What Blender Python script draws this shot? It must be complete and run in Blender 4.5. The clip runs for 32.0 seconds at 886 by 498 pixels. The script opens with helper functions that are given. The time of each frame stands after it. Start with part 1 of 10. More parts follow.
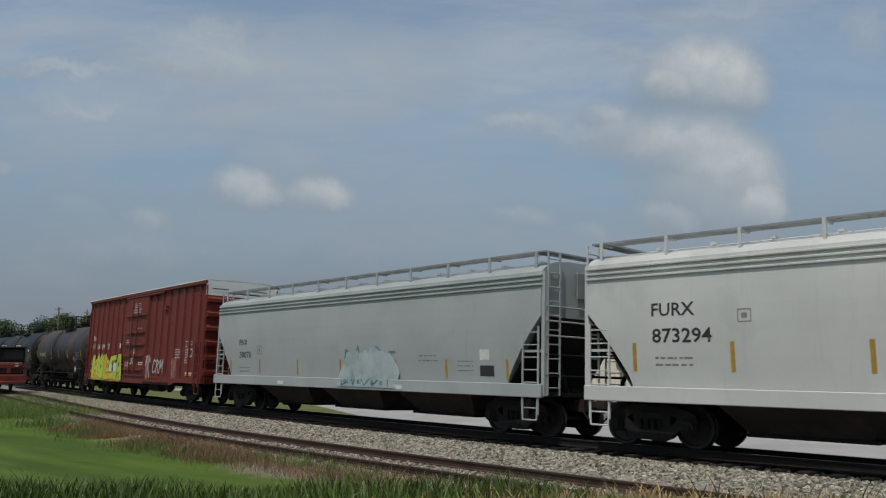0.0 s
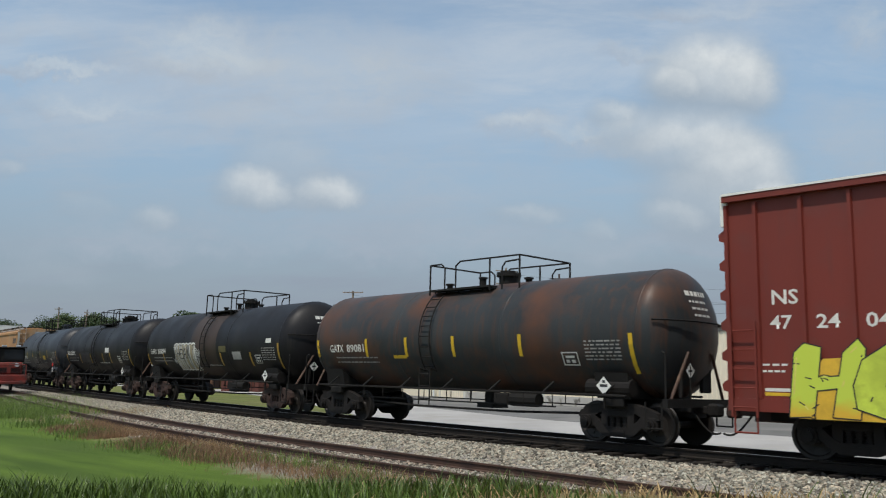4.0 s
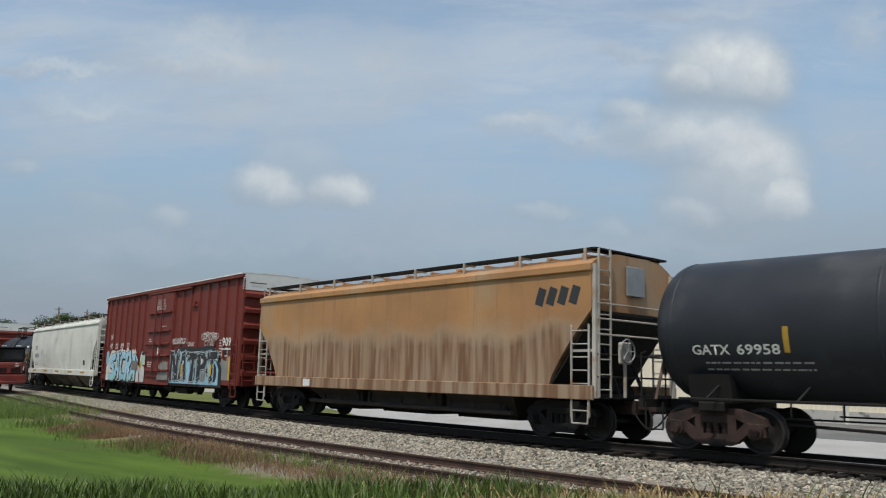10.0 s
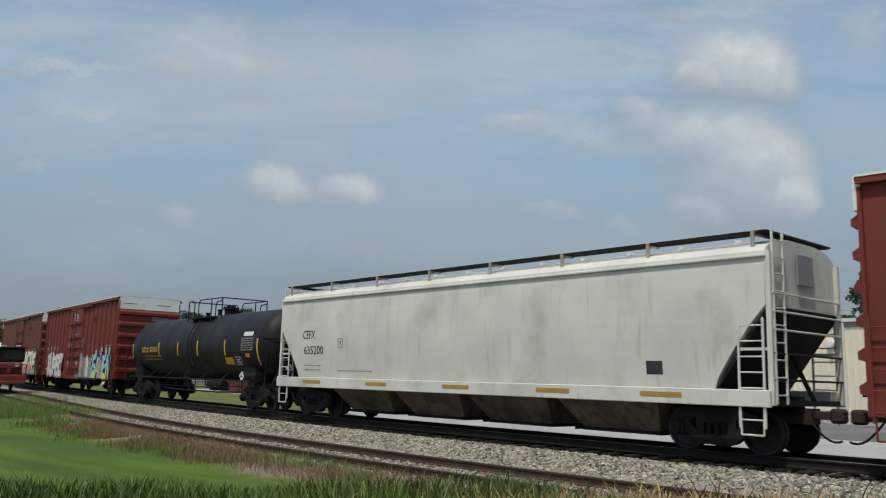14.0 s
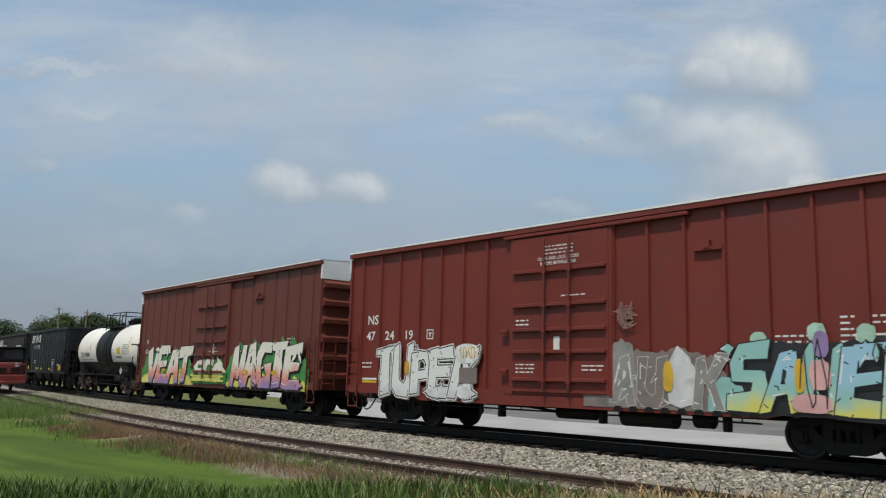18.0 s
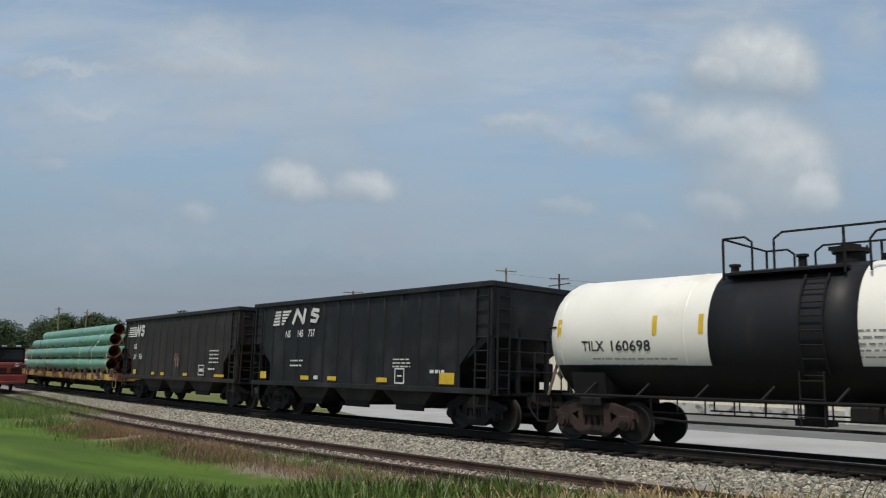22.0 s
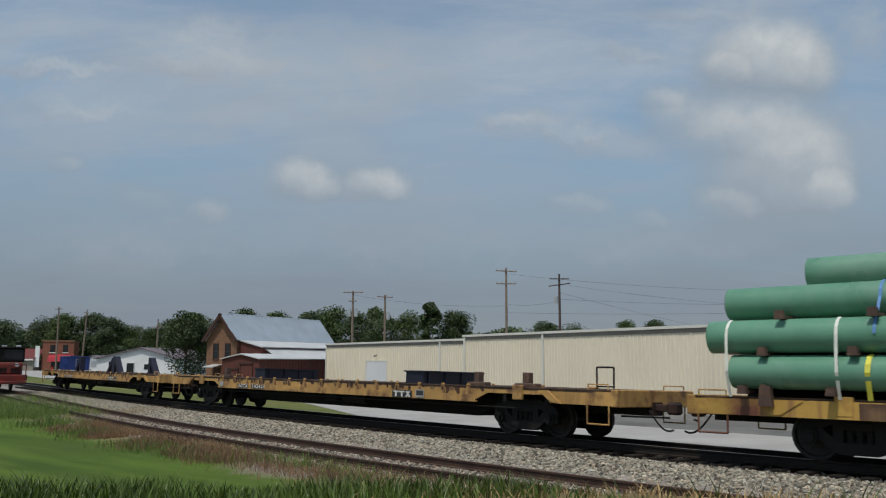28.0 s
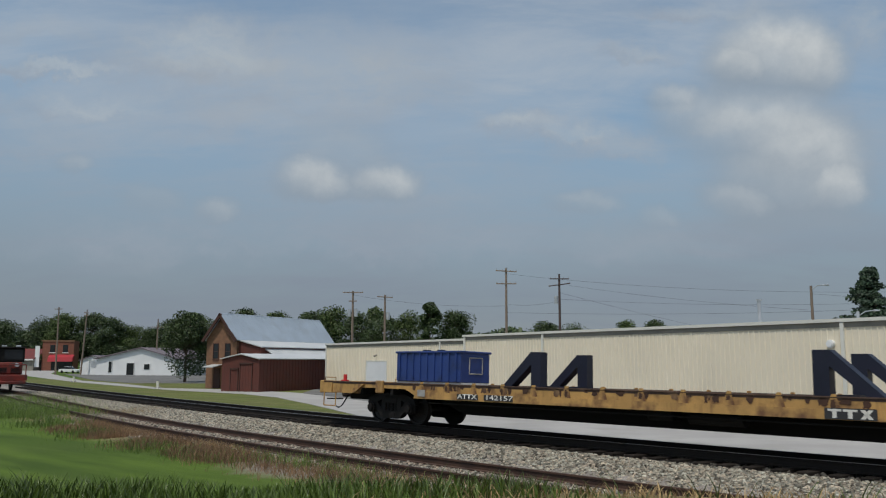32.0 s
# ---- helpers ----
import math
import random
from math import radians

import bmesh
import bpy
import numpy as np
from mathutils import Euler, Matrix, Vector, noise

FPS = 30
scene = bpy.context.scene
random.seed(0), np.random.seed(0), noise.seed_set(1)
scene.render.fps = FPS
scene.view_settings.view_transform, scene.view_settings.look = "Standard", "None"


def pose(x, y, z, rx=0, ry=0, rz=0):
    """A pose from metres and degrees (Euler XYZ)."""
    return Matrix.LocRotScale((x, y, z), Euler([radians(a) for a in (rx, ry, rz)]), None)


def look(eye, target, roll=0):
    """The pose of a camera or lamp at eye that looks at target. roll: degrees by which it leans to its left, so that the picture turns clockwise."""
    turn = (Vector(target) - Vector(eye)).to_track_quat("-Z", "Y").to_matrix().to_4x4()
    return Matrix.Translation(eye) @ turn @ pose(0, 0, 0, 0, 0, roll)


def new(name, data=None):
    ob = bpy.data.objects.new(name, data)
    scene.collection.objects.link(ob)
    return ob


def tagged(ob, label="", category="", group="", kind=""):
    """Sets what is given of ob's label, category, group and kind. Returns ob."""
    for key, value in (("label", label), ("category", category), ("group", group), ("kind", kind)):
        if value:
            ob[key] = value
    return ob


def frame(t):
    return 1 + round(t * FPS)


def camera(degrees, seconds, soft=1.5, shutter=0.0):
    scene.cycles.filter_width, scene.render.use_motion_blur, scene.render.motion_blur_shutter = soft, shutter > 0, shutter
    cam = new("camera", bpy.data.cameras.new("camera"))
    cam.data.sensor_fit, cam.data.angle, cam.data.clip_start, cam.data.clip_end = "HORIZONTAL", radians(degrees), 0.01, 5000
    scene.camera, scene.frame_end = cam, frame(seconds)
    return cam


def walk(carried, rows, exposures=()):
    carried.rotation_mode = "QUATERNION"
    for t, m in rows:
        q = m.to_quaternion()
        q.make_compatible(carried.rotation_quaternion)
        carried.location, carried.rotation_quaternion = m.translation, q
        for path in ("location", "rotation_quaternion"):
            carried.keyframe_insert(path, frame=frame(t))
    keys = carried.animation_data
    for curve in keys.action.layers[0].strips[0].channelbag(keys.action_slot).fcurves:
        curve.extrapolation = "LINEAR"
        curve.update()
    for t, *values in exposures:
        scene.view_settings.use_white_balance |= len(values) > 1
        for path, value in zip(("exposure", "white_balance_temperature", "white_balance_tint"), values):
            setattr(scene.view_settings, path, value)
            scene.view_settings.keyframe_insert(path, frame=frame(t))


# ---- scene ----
CANT = 0.0318
EYE = (0.0, 0.0, 1.815)
cam = camera(56.22, 32.0, soft=1.15, shutter=0.08)
VIEW = pose(*EYE, 97.75, 0.0, 0.0) @ pose(0, 0, 0, 0, 0, 0.16)
walk(cam, [(0.0, VIEW), (32.0, VIEW)],
     exposures=[(0.0, -0.40), (1.0, -0.38), (2.0, -0.30), (3.0, -0.09), (6.0, 0.12), (8.0, 0.20), (9.0, 0.18), (10.0, 0.04), (11.0, -0.08), (13.0, -0.12), (16.0, -0.06), (19.0, 0.0), (21.0, -0.12), (22.0, -0.10), (23.0, 0.18), (24.0, 0.26), (25.0, 0.16), (26.0, -0.20), (29.0, -0.32), (32.0, -0.33)])

# ---- sky and sun ----
SUN_AZ, SUN_EL = radians(208), radians(65)       # azimuth counted from +y towards +x
world = bpy.data.worlds.new("sky")
scene.world = world
world.use_nodes = True
wn, wl = world.node_tree.nodes, world.node_tree.links
wn.clear()


def sky_world():
    out = wn.new("ShaderNodeOutputWorld")
    bg = wn.new("ShaderNodeBackground")
    sky = wn.new("ShaderNodeTexSky")
    sky.sky_type, sky.sun_disc = 'NISHITA', False
    sky.sun_elevation, sky.sun_rotation = SUN_EL, SUN_AZ
    sky.air_density, sky.dust_density, sky.ozone_density = 1.0, 0.8, 1.1
    co = wn.new("ShaderNodeTexCoord")
    sep = wn.new("ShaderNodeSeparateXYZ")
    wl.new(co.outputs["Generated"], sep.inputs[0])
    # thin high cloud, projected on a flat layer overhead
    zz = wn.new("ShaderNodeMath"); zz.operation = 'MAXIMUM'; zz.inputs[1].default_value = 0.0
    wl.new(sep.outputs["Z"], zz.inputs[0])
    za = wn.new("ShaderNodeMath"); za.operation = 'ADD'; za.inputs[1].default_value = 0.22
    wl.new(zz.outputs[0], za.inputs[0])
    dv = []
    for ax in "XY":
        d = wn.new("ShaderNodeMath"); d.operation = 'DIVIDE'
        wl.new(sep.outputs[ax], d.inputs[0]); wl.new(za.outputs[0], d.inputs[1])
        dv.append(d)
    cmb = wn.new("ShaderNodeCombineXYZ")
    wl.new(dv[0].outputs[0], cmb.inputs[0]); wl.new(dv[1].outputs[0], cmb.inputs[1])

    def veil(scale, detail, rough, stretch, lo, hi, off):
        mp = wn.new("ShaderNodeMapping")
        mp.inputs["Scale"].default_value = stretch
        mp.inputs["Location"].default_value = off
        mp.inputs["Rotation"].default_value = (0, 0, radians(-18))
        wl.new(cmb.outputs[0], mp.inputs["Vector"])
        n = wn.new("ShaderNodeTexNoise")
        n.inputs["Scale"].default_value, n.inputs["Detail"].default_value = scale, detail
        n.inputs["Roughness"].default_value, n.inputs["Distortion"].default_value = rough, 0.5
        wl.new(mp.outputs[0], n.inputs["Vector"])
        r = wn.new("ShaderNodeMapRange"); r.interpolation_type = 'SMOOTHSTEP'
        r.inputs["From Min"].default_value, r.inputs["From Max"].default_value = lo, hi
        wl.new(n.outputs["Fac"], r.inputs["Value"])
        return r.outputs["Result"]
    a = veil(0.9, 9, 0.60, (1.0, 1.3, 1), 0.40, 0.66, (3.1, 0.4, 0))
    b = veil(2.6, 9, 0.64, (0.7, 2.1, 1), 0.42, 0.66, (1.7, 2.2, 3))
    mx = wn.new("ShaderNodeMath"); mx.operation = 'MULTIPLY'; mx.inputs[1].default_value = 0.66
    wl.new(a, mx.inputs[0])
    mb = wn.new("ShaderNodeMath"); mb.operation = 'MULTIPLY'; mb.inputs[1].default_value = 0.34
    wl.new(b, mb.inputs[0])
    ad = wn.new("ShaderNodeMath"); ad.operation = 'ADD'; ad.use_clamp = True
    wl.new(mx.outputs[0], ad.inputs[0]); wl.new(mb.outputs[0], ad.inputs[1])
    mul = wn.new("ShaderNodeMath"); mul.operation = 'MULTIPLY'; mul.inputs[1].default_value = 0.62
    wl.new(ad.outputs[0], mul.inputs[0])
    # thicker grey haze low down
    hz = wn.new("ShaderNodeMapRange"); hz.interpolation_type = 'SMOOTHSTEP'
    hz.inputs["From Min"].default_value, hz.inputs["From Max"].default_value = 0.05, 0.36
    hz.inputs["To Min"].default_value, hz.inputs["To Max"].default_value = 0.85, 0.0
    wl.new(sep.outputs["Z"], hz.inputs["Value"])
    m1 = wn.new("ShaderNodeMix"); m1.data_type = 'RGBA'
    wl.new(mul.outputs[0], m1.inputs["Factor"])
    tint = wn.new("ShaderNodeMix"); tint.data_type, tint.blend_type = 'RGBA', 'MULTIPLY'
    tint.inputs["Factor"].default_value = 1.0
    wl.new(sky.outputs[0], tint.inputs["A"])
    tint.inputs["B"].default_value = (1.36, 1.36, 1.21, 1)
    wl.new(tint.outputs["Result"], m1.inputs["A"])
    m1.inputs["B"].default_value = CIRRUS
    m2 = wn.new("ShaderNodeMix"); m2.data_type = 'RGBA'
    wl.new(hz.outputs[0], m2.inputs["Factor"])
    wl.new(m1.outputs["Result"], m2.inputs["A"])
    m2.inputs["B"].default_value = HAZE
    bg.inputs["Strength"].default_value = SKY
    wl.new(m2.outputs["Result"], bg.inputs["Color"])
    wl.new(bg.outputs[0], out.inputs[0])


SKY = 0.12
CIRRUS = (4.7, 5.1, 5.5, 1)
HAZE = (1.76, 2.13, 2.84, 1)
sky_world()
sun = new("sun", bpy.data.lights.new("sun", 'SUN'))
sun.data.energy, sun.data.angle, sun.data.color = 3.1, radians(0.6), (1.0, 0.95, 0.87)
sdir = Vector((math.sin(SUN_AZ) * math.cos(SUN_EL), math.cos(SUN_AZ) * math.cos(SUN_EL), math.sin(SUN_EL)))
sun.matrix_world = look(sdir * 50, (0, 0, 0))

# ---- materials ----


def mat(name, base, rough=0.6, metal=0.0, var=0.25, scale=3.0, bump=0.15, fine=40.0, second=None, streak=None, per=None, spec=0.5, stretch=(1, 1, 1), washed=None):
    """A weathered surface: colour varied at two scales, an optional second colour in patches, vertical streaks, and fine relief."""
    m = bpy.data.materials.new(name)
    m.use_nodes = True
    n, l = m.node_tree.nodes, m.node_tree.links
    b = n["Principled BSDF"]
    b.inputs["Metallic"].default_value = metal
    b.inputs["Specular IOR Level"].default_value = spec
    co = n.new("ShaderNodeTexCoord")
    mp = n.new("ShaderNodeMapping")
    mp.inputs["Scale"].default_value = stretch
    l.new(co.outputs["Object"], mp.inputs["Vector"])

    def tex(sc, det, vec):
        t = n.new("ShaderNodeTexNoise")
        t.inputs["Scale"].default_value, t.inputs["Detail"].default_value = sc, det
        l.new(vec, t.inputs["Vector"])
        return t.outputs["Fac"]

    def ramp(v, lo, hi, a, c):
        r = n.new("ShaderNodeMapRange")
        for key, val in (("From Min", lo), ("From Max", hi), ("To Min", a), ("To Max", c)):
            r.inputs[key].default_value = val
        l.new(v, r.inputs["Value"])
        return r.outputs["Result"]

    def mixc(f, a, c):
        x = n.new("ShaderNodeMix"); x.data_type = 'RGBA'
        l.new(f, x.inputs["Factor"])
        for sock, val in (("A", a), ("B", c)):
            if isinstance(val, tuple):
                x.inputs[sock].default_value = (*val, 1)
            else:
                l.new(val, x.inputs[sock])
        return x.outputs["Result"]
    big, small = tex(scale, 5, mp.outputs[0]), tex(fine, 3, mp.outputs[0])
    lo = tuple(max(0, c * (1 - var)) for c in base)
    hi = tuple(min(1, c * (1 + var)) for c in base)
    col = mixc(ramp(big, 0.32, 0.68, 0, 1), lo, hi)
    col = mixc(ramp(small, 0.3, 0.7, 0, 0.35 * min(1, var * 3)), col, tuple(c * 0.6 for c in base))
    if second:
        rgb, lo2, hi2, sc2 = second
        col = mixc(ramp(tex(sc2, 7, mp.outputs[0]), lo2, hi2, 0, 1), col, rgb)
    if streak:
        rgb, lo2, hi2 = streak
        st = n.new("ShaderNodeMapping")
        st.inputs["Scale"].default_value = (1.0, 1.0, 0.10)
        l.new(co.outputs["Object"], st.inputs["Vector"])
        col = mixc(ramp(tex(6.0, 6, st.outputs[0]), lo2, hi2, 0, 1), col, rgb)
    if washed:
        # a chalky tide line worn round the side, and rust washed down in runs below it
        chalk, rust, level = washed
        sep = n.new("ShaderNodeSeparateXYZ")
        l.new(co.outputs["Object"], sep.inputs[0])
        wob = n.new("ShaderNodeMath"); wob.operation = 'MULTIPLY_ADD'; wob.inputs[1].default_value = 1.3
        l.new(tex(0.9, 4, mp.outputs[0]), wob.inputs[0])
        l.new(sep.outputs["Z"], wob.inputs[2])
        low = ramp(wob.outputs[0], level + 0.85, level + 0.45, 0, 1)
        rise = ramp(wob.outputs[0], level + 1.05, level + 0.65, 0, 1)
        runs = n.new("ShaderNodeMapping"); runs.inputs["Scale"].default_value = (1.0, 1.0, 0.07)
        l.new(co.outputs["Object"], runs.inputs["Vector"])
        both = n.new("ShaderNodeMath"); both.operation = 'MULTIPLY'
        l.new(low, both.inputs[0])
        l.new(ramp(tex(5.0, 5, runs.outputs[0]), 0.40, 0.60, 0.25, 0.95), both.inputs[1])
        pale = n.new("ShaderNodeMath"); pale.operation = 'MULTIPLY'; pale.inputs[1].default_value = 0.55
        l.new(rise, pale.inputs[0])
        col = mixc(pale.outputs[0], col, chalk)
        col = mixc(both.outputs[0], col, rust)
    if per:
        src = n.new("ShaderNodeNewGeometry") if per == "island" else n.new("ShaderNodeObjectInfo")
        out = src.outputs["Random Per Island"] if per == "island" else src.outputs["Random"]
        hv = n.new("ShaderNodeHueSaturation")
        l.new(ramp(out, 0, 1, *((0.25, 1.9) if name.startswith("stone") else (0.55, 1.5))), hv.inputs["Value"])
        if name.startswith("stone"):
            fr = n.new("ShaderNodeMath"); fr.operation = 'MULTIPLY'; fr.inputs[1].default_value = 7.31
            l.new(out, fr.inputs[0])
            fm = n.new("ShaderNodeMath"); fm.operation = 'FRACT'
            l.new(fr.outputs[0], fm.inputs[0])
            l.new(ramp(fm.outputs[0], 0, 1, 0.485, 0.545), hv.inputs["Hue"])
            l.new(ramp(fm.outputs[0], 0, 1, 1.35, 0.65), hv.inputs["Saturation"])
        l.new(col, hv.inputs["Color"])
        col = hv.outputs["Color"]
    l.new(col, b.inputs["Base Color"])
    l.new(ramp(big, 0.3, 0.7, max(0.02, rough - 0.1), min(1, rough + 0.1)), b.inputs["Roughness"])
    if bump:
        bp = n.new("ShaderNodeBump")
        bp.inputs["Strength"].default_value, bp.inputs["Distance"].default_value = bump, 0.02
        l.new(small, bp.inputs["Height"])
        l.new(bp.outputs[0], b.inputs["Normal"])
    return m


M = {
    "grey_hopper": mat("grey_hopper", (0.56, 0.565, 0.53), 0.5, 0, 0.06, 0.7, 0.05, 25, second=((0.42, 0.43, 0.41), 0.56, 0.80, 0.9), streak=((0.46, 0.46, 0.42), 0.60, 0.86)),
    "blue_grey_hopper": mat("blue_grey_hopper", (0.375, 0.395, 0.385), 0.5, 0, 0.06, 0.7, 0.05, 25, second=((0.30, 0.315, 0.31), 0.56, 0.80, 0.9), streak=((0.32, 0.33, 0.32), 0.60, 0.86)),
    "white_hopper": mat("white_hopper", (0.62, 0.61, 0.54), 0.6, 0, 0.08, 0.8, 0.05, 25, second=((0.36, 0.34, 0.29), 0.54, 0.78, 0.6), streak=((0.42, 0.40, 0.34), 0.58, 0.84)),
    "tan_hopper": mat("tan_hopper", (0.40, 0.205, 0.082), 0.65, 0, 0.18, 0.5, 0.06, 20, second=((0.36, 0.26, 0.16), 0.52, 0.70, 0.45), streak=((0.27, 0.135, 0.065), 0.56, 0.82), washed=((0.35, 0.29, 0.215), (0.165, 0.078, 0.036), 2.40)),
    "tan_trim": mat("tan_trim", (0.43, 0.40, 0.35), 0.6, 0, 0.2, 1.5, 0.05, 25, second=((0.30, 0.20, 0.12), 0.52, 0.72, 2.0)),
    "box_red": mat("box_red", (0.156, 0.0200, 0.0105), 0.6, 0, 0.10, 0.5, 0.05, 30, second=((0.135, 0.026, 0.018), 0.52, 0.75, 1.4), streak=((0.120, 0.024, 0.017), 0.58, 0.88)),
    "box_brown": mat("box_brown", (0.128, 0.026, 0.014), 0.6, 0, 0.10, 0.5, 0.05, 30, second=((0.115, 0.028, 0.017), 0.5, 0.75, 1.4), streak=((0.10, 0.024, 0.016), 0.55, 0.85)),
    "white": mat("white", (0.72, 0.72, 0.68), 0.55, 0, 0.06, 2.0, 0.04, 30, second=((0.5, 0.48, 0.42), 0.6, 0.85, 2.0)),
    "tank_black": mat("tank_black", (0.014, 0.0135, 0.015), 0.50, 0, 0.15, 0.8, 0.04, 20, second=((0.026, 0.023, 0.021), 0.52, 0.80, 0.6), streak=((0.028, 0.025, 0.022), 0.58, 0.9), spec=0.20),
    "tank_brown": mat("tank_brown", (0.050, 0.034, 0.027), 0.55, 0, 0.25, 0.8, 0.05, 20, second=((0.028, 0.022, 0.02), 0.5, 0.7, 1.2), spec=0.3),
    "dim_gold": mat("dim_gold", (0.11, 0.095, 0.035), 0.6, 0, 0.3, 5, 0.04, 60),
    "tank_grey": mat("tank_grey", (0.029, 0.032, 0.038), 0.45, 0, 0.15, 0.7, 0.04, 20, second=((0.07, 0.07, 0.072), 0.55, 0.8, 0.7), spec=0.20),
    "tank_rust": mat("tank_rust", (0.036, 0.040, 0.042), 0.5, 0, 0.2, 0.8, 0.05, 20, second=((0.10, 0.045, 0.026), 0.47, 0.66, 0.55), streak=((0.08, 0.042, 0.028), 0.5, 0.8), spec=0.20),
    "tank_white": mat("tank_white", (0.78, 0.74, 0.65), 0.45, 0, 0.05, 0.8, 0.04, 20, second=((0.60, 0.54, 0.42), 0.60, 0.85, 0.9)),
    "coal_black": mat("coal_black", (0.013, 0.013, 0.014), 0.55, 0, 0.2, 0.8, 0.05, 25, second=((0.034, 0.033, 0.034), 0.5, 0.75, 1.0), streak=((0.045, 0.042, 0.04), 0.6, 0.9), spec=0.28),
    "coal_worn": mat("coal_worn", (0.025, 0.021, 0.019), 0.65, 0, 0.2, 0.8, 0.05, 25, second=((0.050, 0.040, 0.034), 0.5, 0.75, 1.0), streak=((0.062, 0.05, 0.043), 0.55, 0.88), spec=0.28),
    "flat_yellow": mat("flat_yellow", (0.47, 0.275, 0.088), 0.75, 0, 0.22, 1.4, 0.08, 20, second=((0.15, 0.075, 0.036), 0.50, 0.66, 2.2), streak=((0.20, 0.10, 0.042), 0.54, 0.8)),
    "rust_dark": mat("rust_dark", (0.065, 0.032, 0.020), 0.9, 0, 0.3, 3.0, 0.1, 25),
    "flat_bright": mat("flat_bright", (0.46, 0.28, 0.06), 0.6, 0, 0.15, 1.0, 0.06, 20, second=((0.13, 0.045, 0.025), 0.50, 0.60, 0.8), streak=((0.25, 0.12, 0.05), 0.58, 0.8)),
    "sill_rust": mat("sill_rust", (0.25, 0.15, 0.07), 0.8, 0, 0.25, 1.5, 0.1, 25, second=((0.075, 0.040, 0.026), 0.44, 0.58, 1.3), streak=((0.09, 0.045, 0.028), 0.45, 0.7)),
    "deck_rust": mat("deck_rust", (0.085, 0.050, 0.036), 0.8, 0, 0.35, 2.0, 0.2, 30, second=((0.16, 0.095, 0.06), 0.5, 0.7, 3.0)),
    "galv_walk": mat("galv_walk", (0.30, 0.31, 0.31), 0.6, 0.3, 0.15, 2.0, 0.1, 30),
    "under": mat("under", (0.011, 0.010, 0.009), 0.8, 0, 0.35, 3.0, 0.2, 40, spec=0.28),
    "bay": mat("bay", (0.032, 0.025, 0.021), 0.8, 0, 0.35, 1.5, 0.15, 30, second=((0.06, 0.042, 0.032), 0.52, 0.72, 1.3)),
    "bay_tan": mat("bay_tan", (0.17, 0.135, 0.10), 0.8, 0, 0.3, 1.2, 0.12, 30, second=((0.06, 0.045, 0.035), 0.48, 0.68, 1.0), streak=((0.05, 0.04, 0.03), 0.5, 0.75)),
    "truck_dark": mat("truck_dark", (0.014, 0.012, 0.011), 0.75, 0.1, 0.35, 4.0, 0.2, 40, spec=0.28),
    "truck_rust": mat("truck_rust", (0.048, 0.029, 0.024), 0.8, 0.1, 0.35, 4.0, 0.25, 40, second=((0.022, 0.018, 0.016), 0.5, 0.7, 3.0), spec=0.28),
    "wheel": mat("wheel", (0.018, 0.015, 0.013), 0.6, 0.2, 0.3, 6.0, 0.1, 40),
    # oily rail and sleeper, with the passing train's shade put into the colour
    "rail_oily_shaded": mat("rail_oily_shaded", (0.020, 0.016, 0.013), 0.75, 0.1, 0.3, 3.0, 0.1, 40, spec=0.25),
    "tie_oily_shaded": mat("tie_oily_shaded", (0.020, 0.016, 0.013), 0.9, 0, 0.35, 2.0, 0.4, 30, per="object", stretch=(1, 6, 6), spec=0.2),
    "rail": mat("rail", (0.075, 0.042, 0.030), 0.7, 0.3, 0.3, 3.0, 0.1, 40),
    "rail_head": mat("rail_head", (0.22, 0.20, 0.19), 0.35, 0.9, 0.15, 5.0, 0.02, 60),
    "tie": mat("tie", (0.050, 0.038, 0.030), 0.9, 0, 0.35, 2.0, 0.4, 30, per="object", stretch=(1, 6, 6)),
    "pipe_green": mat("pipe_green", (0.110, 0.275, 0.180), 0.34, 0, 0.12, 0.8, 0.03, 20, second=((0.20, 0.33, 0.25), 0.5, 0.8, 1.0), streak=((0.15, 0.29, 0.21), 0.5, 0.85)),
    "pipe_bare": mat("pipe_bare", (0.17, 0.040, 0.024), 0.75, 0.1, 0.3, 3.0, 0.1, 30),
    "strap_white": mat("strap_white", (0.72, 0.74, 0.66), 0.6, 0, 0.1, 6, 0.05, 60),
    "strap_yellow": mat("strap_yellow", (0.70, 0.66, 0.08), 0.6, 0, 0.1, 6, 0.05, 60),
    "strap_blue": mat("strap_blue", (0.10, 0.24, 0.50), 0.6, 0, 0.1, 6, 0.05, 60),
    "yellow": mat("yellow", (0.62, 0.40, 0.02), 0.5, 0, 0.12, 5, 0.04, 60),
    "gold": mat("gold", (0.40, 0.24, 0.03), 0.5, 0, 0.2, 5, 0.04, 60),
    "orange": mat("orange", (0.75, 0.16, 0.03), 0.5, 0, 0.1, 5, 0.04, 60),
    "ink": mat("ink", (0.03, 0.03, 0.032), 0.6, 0, 0.2, 6, 0.04, 60),
    "faded_ink": mat("faded_ink", (0.22, 0.22, 0.21), 0.6, 0, 0.2, 6, 0.04, 60),
    "paint": mat("paint", (0.66, 0.65, 0.60), 0.6, 0, 0.10, 6, 0.04, 60),
    "faded_paint": mat("faded_paint", (0.34, 0.33, 0.31), 0.6, 0, 0.2, 6, 0.04, 60),
    "blue_box": mat("blue_box", (0.022, 0.050, 0.200), 0.45, 0, 0.15, 1.5, 0.05, 30, second=((0.016, 0.030, 0.10), 0.55, 0.75, 2.0)),
    "navy": mat("navy", (0.008, 0.009, 0.024), 0.5, 0, 0.2, 1.5, 0.05, 30),
    "red_lamp": mat("red_lamp", (0.6, 0.03, 0.03), 0.4, 0, 0.1, 5, 0.0, 30),
}

# ---- mesh helpers ----


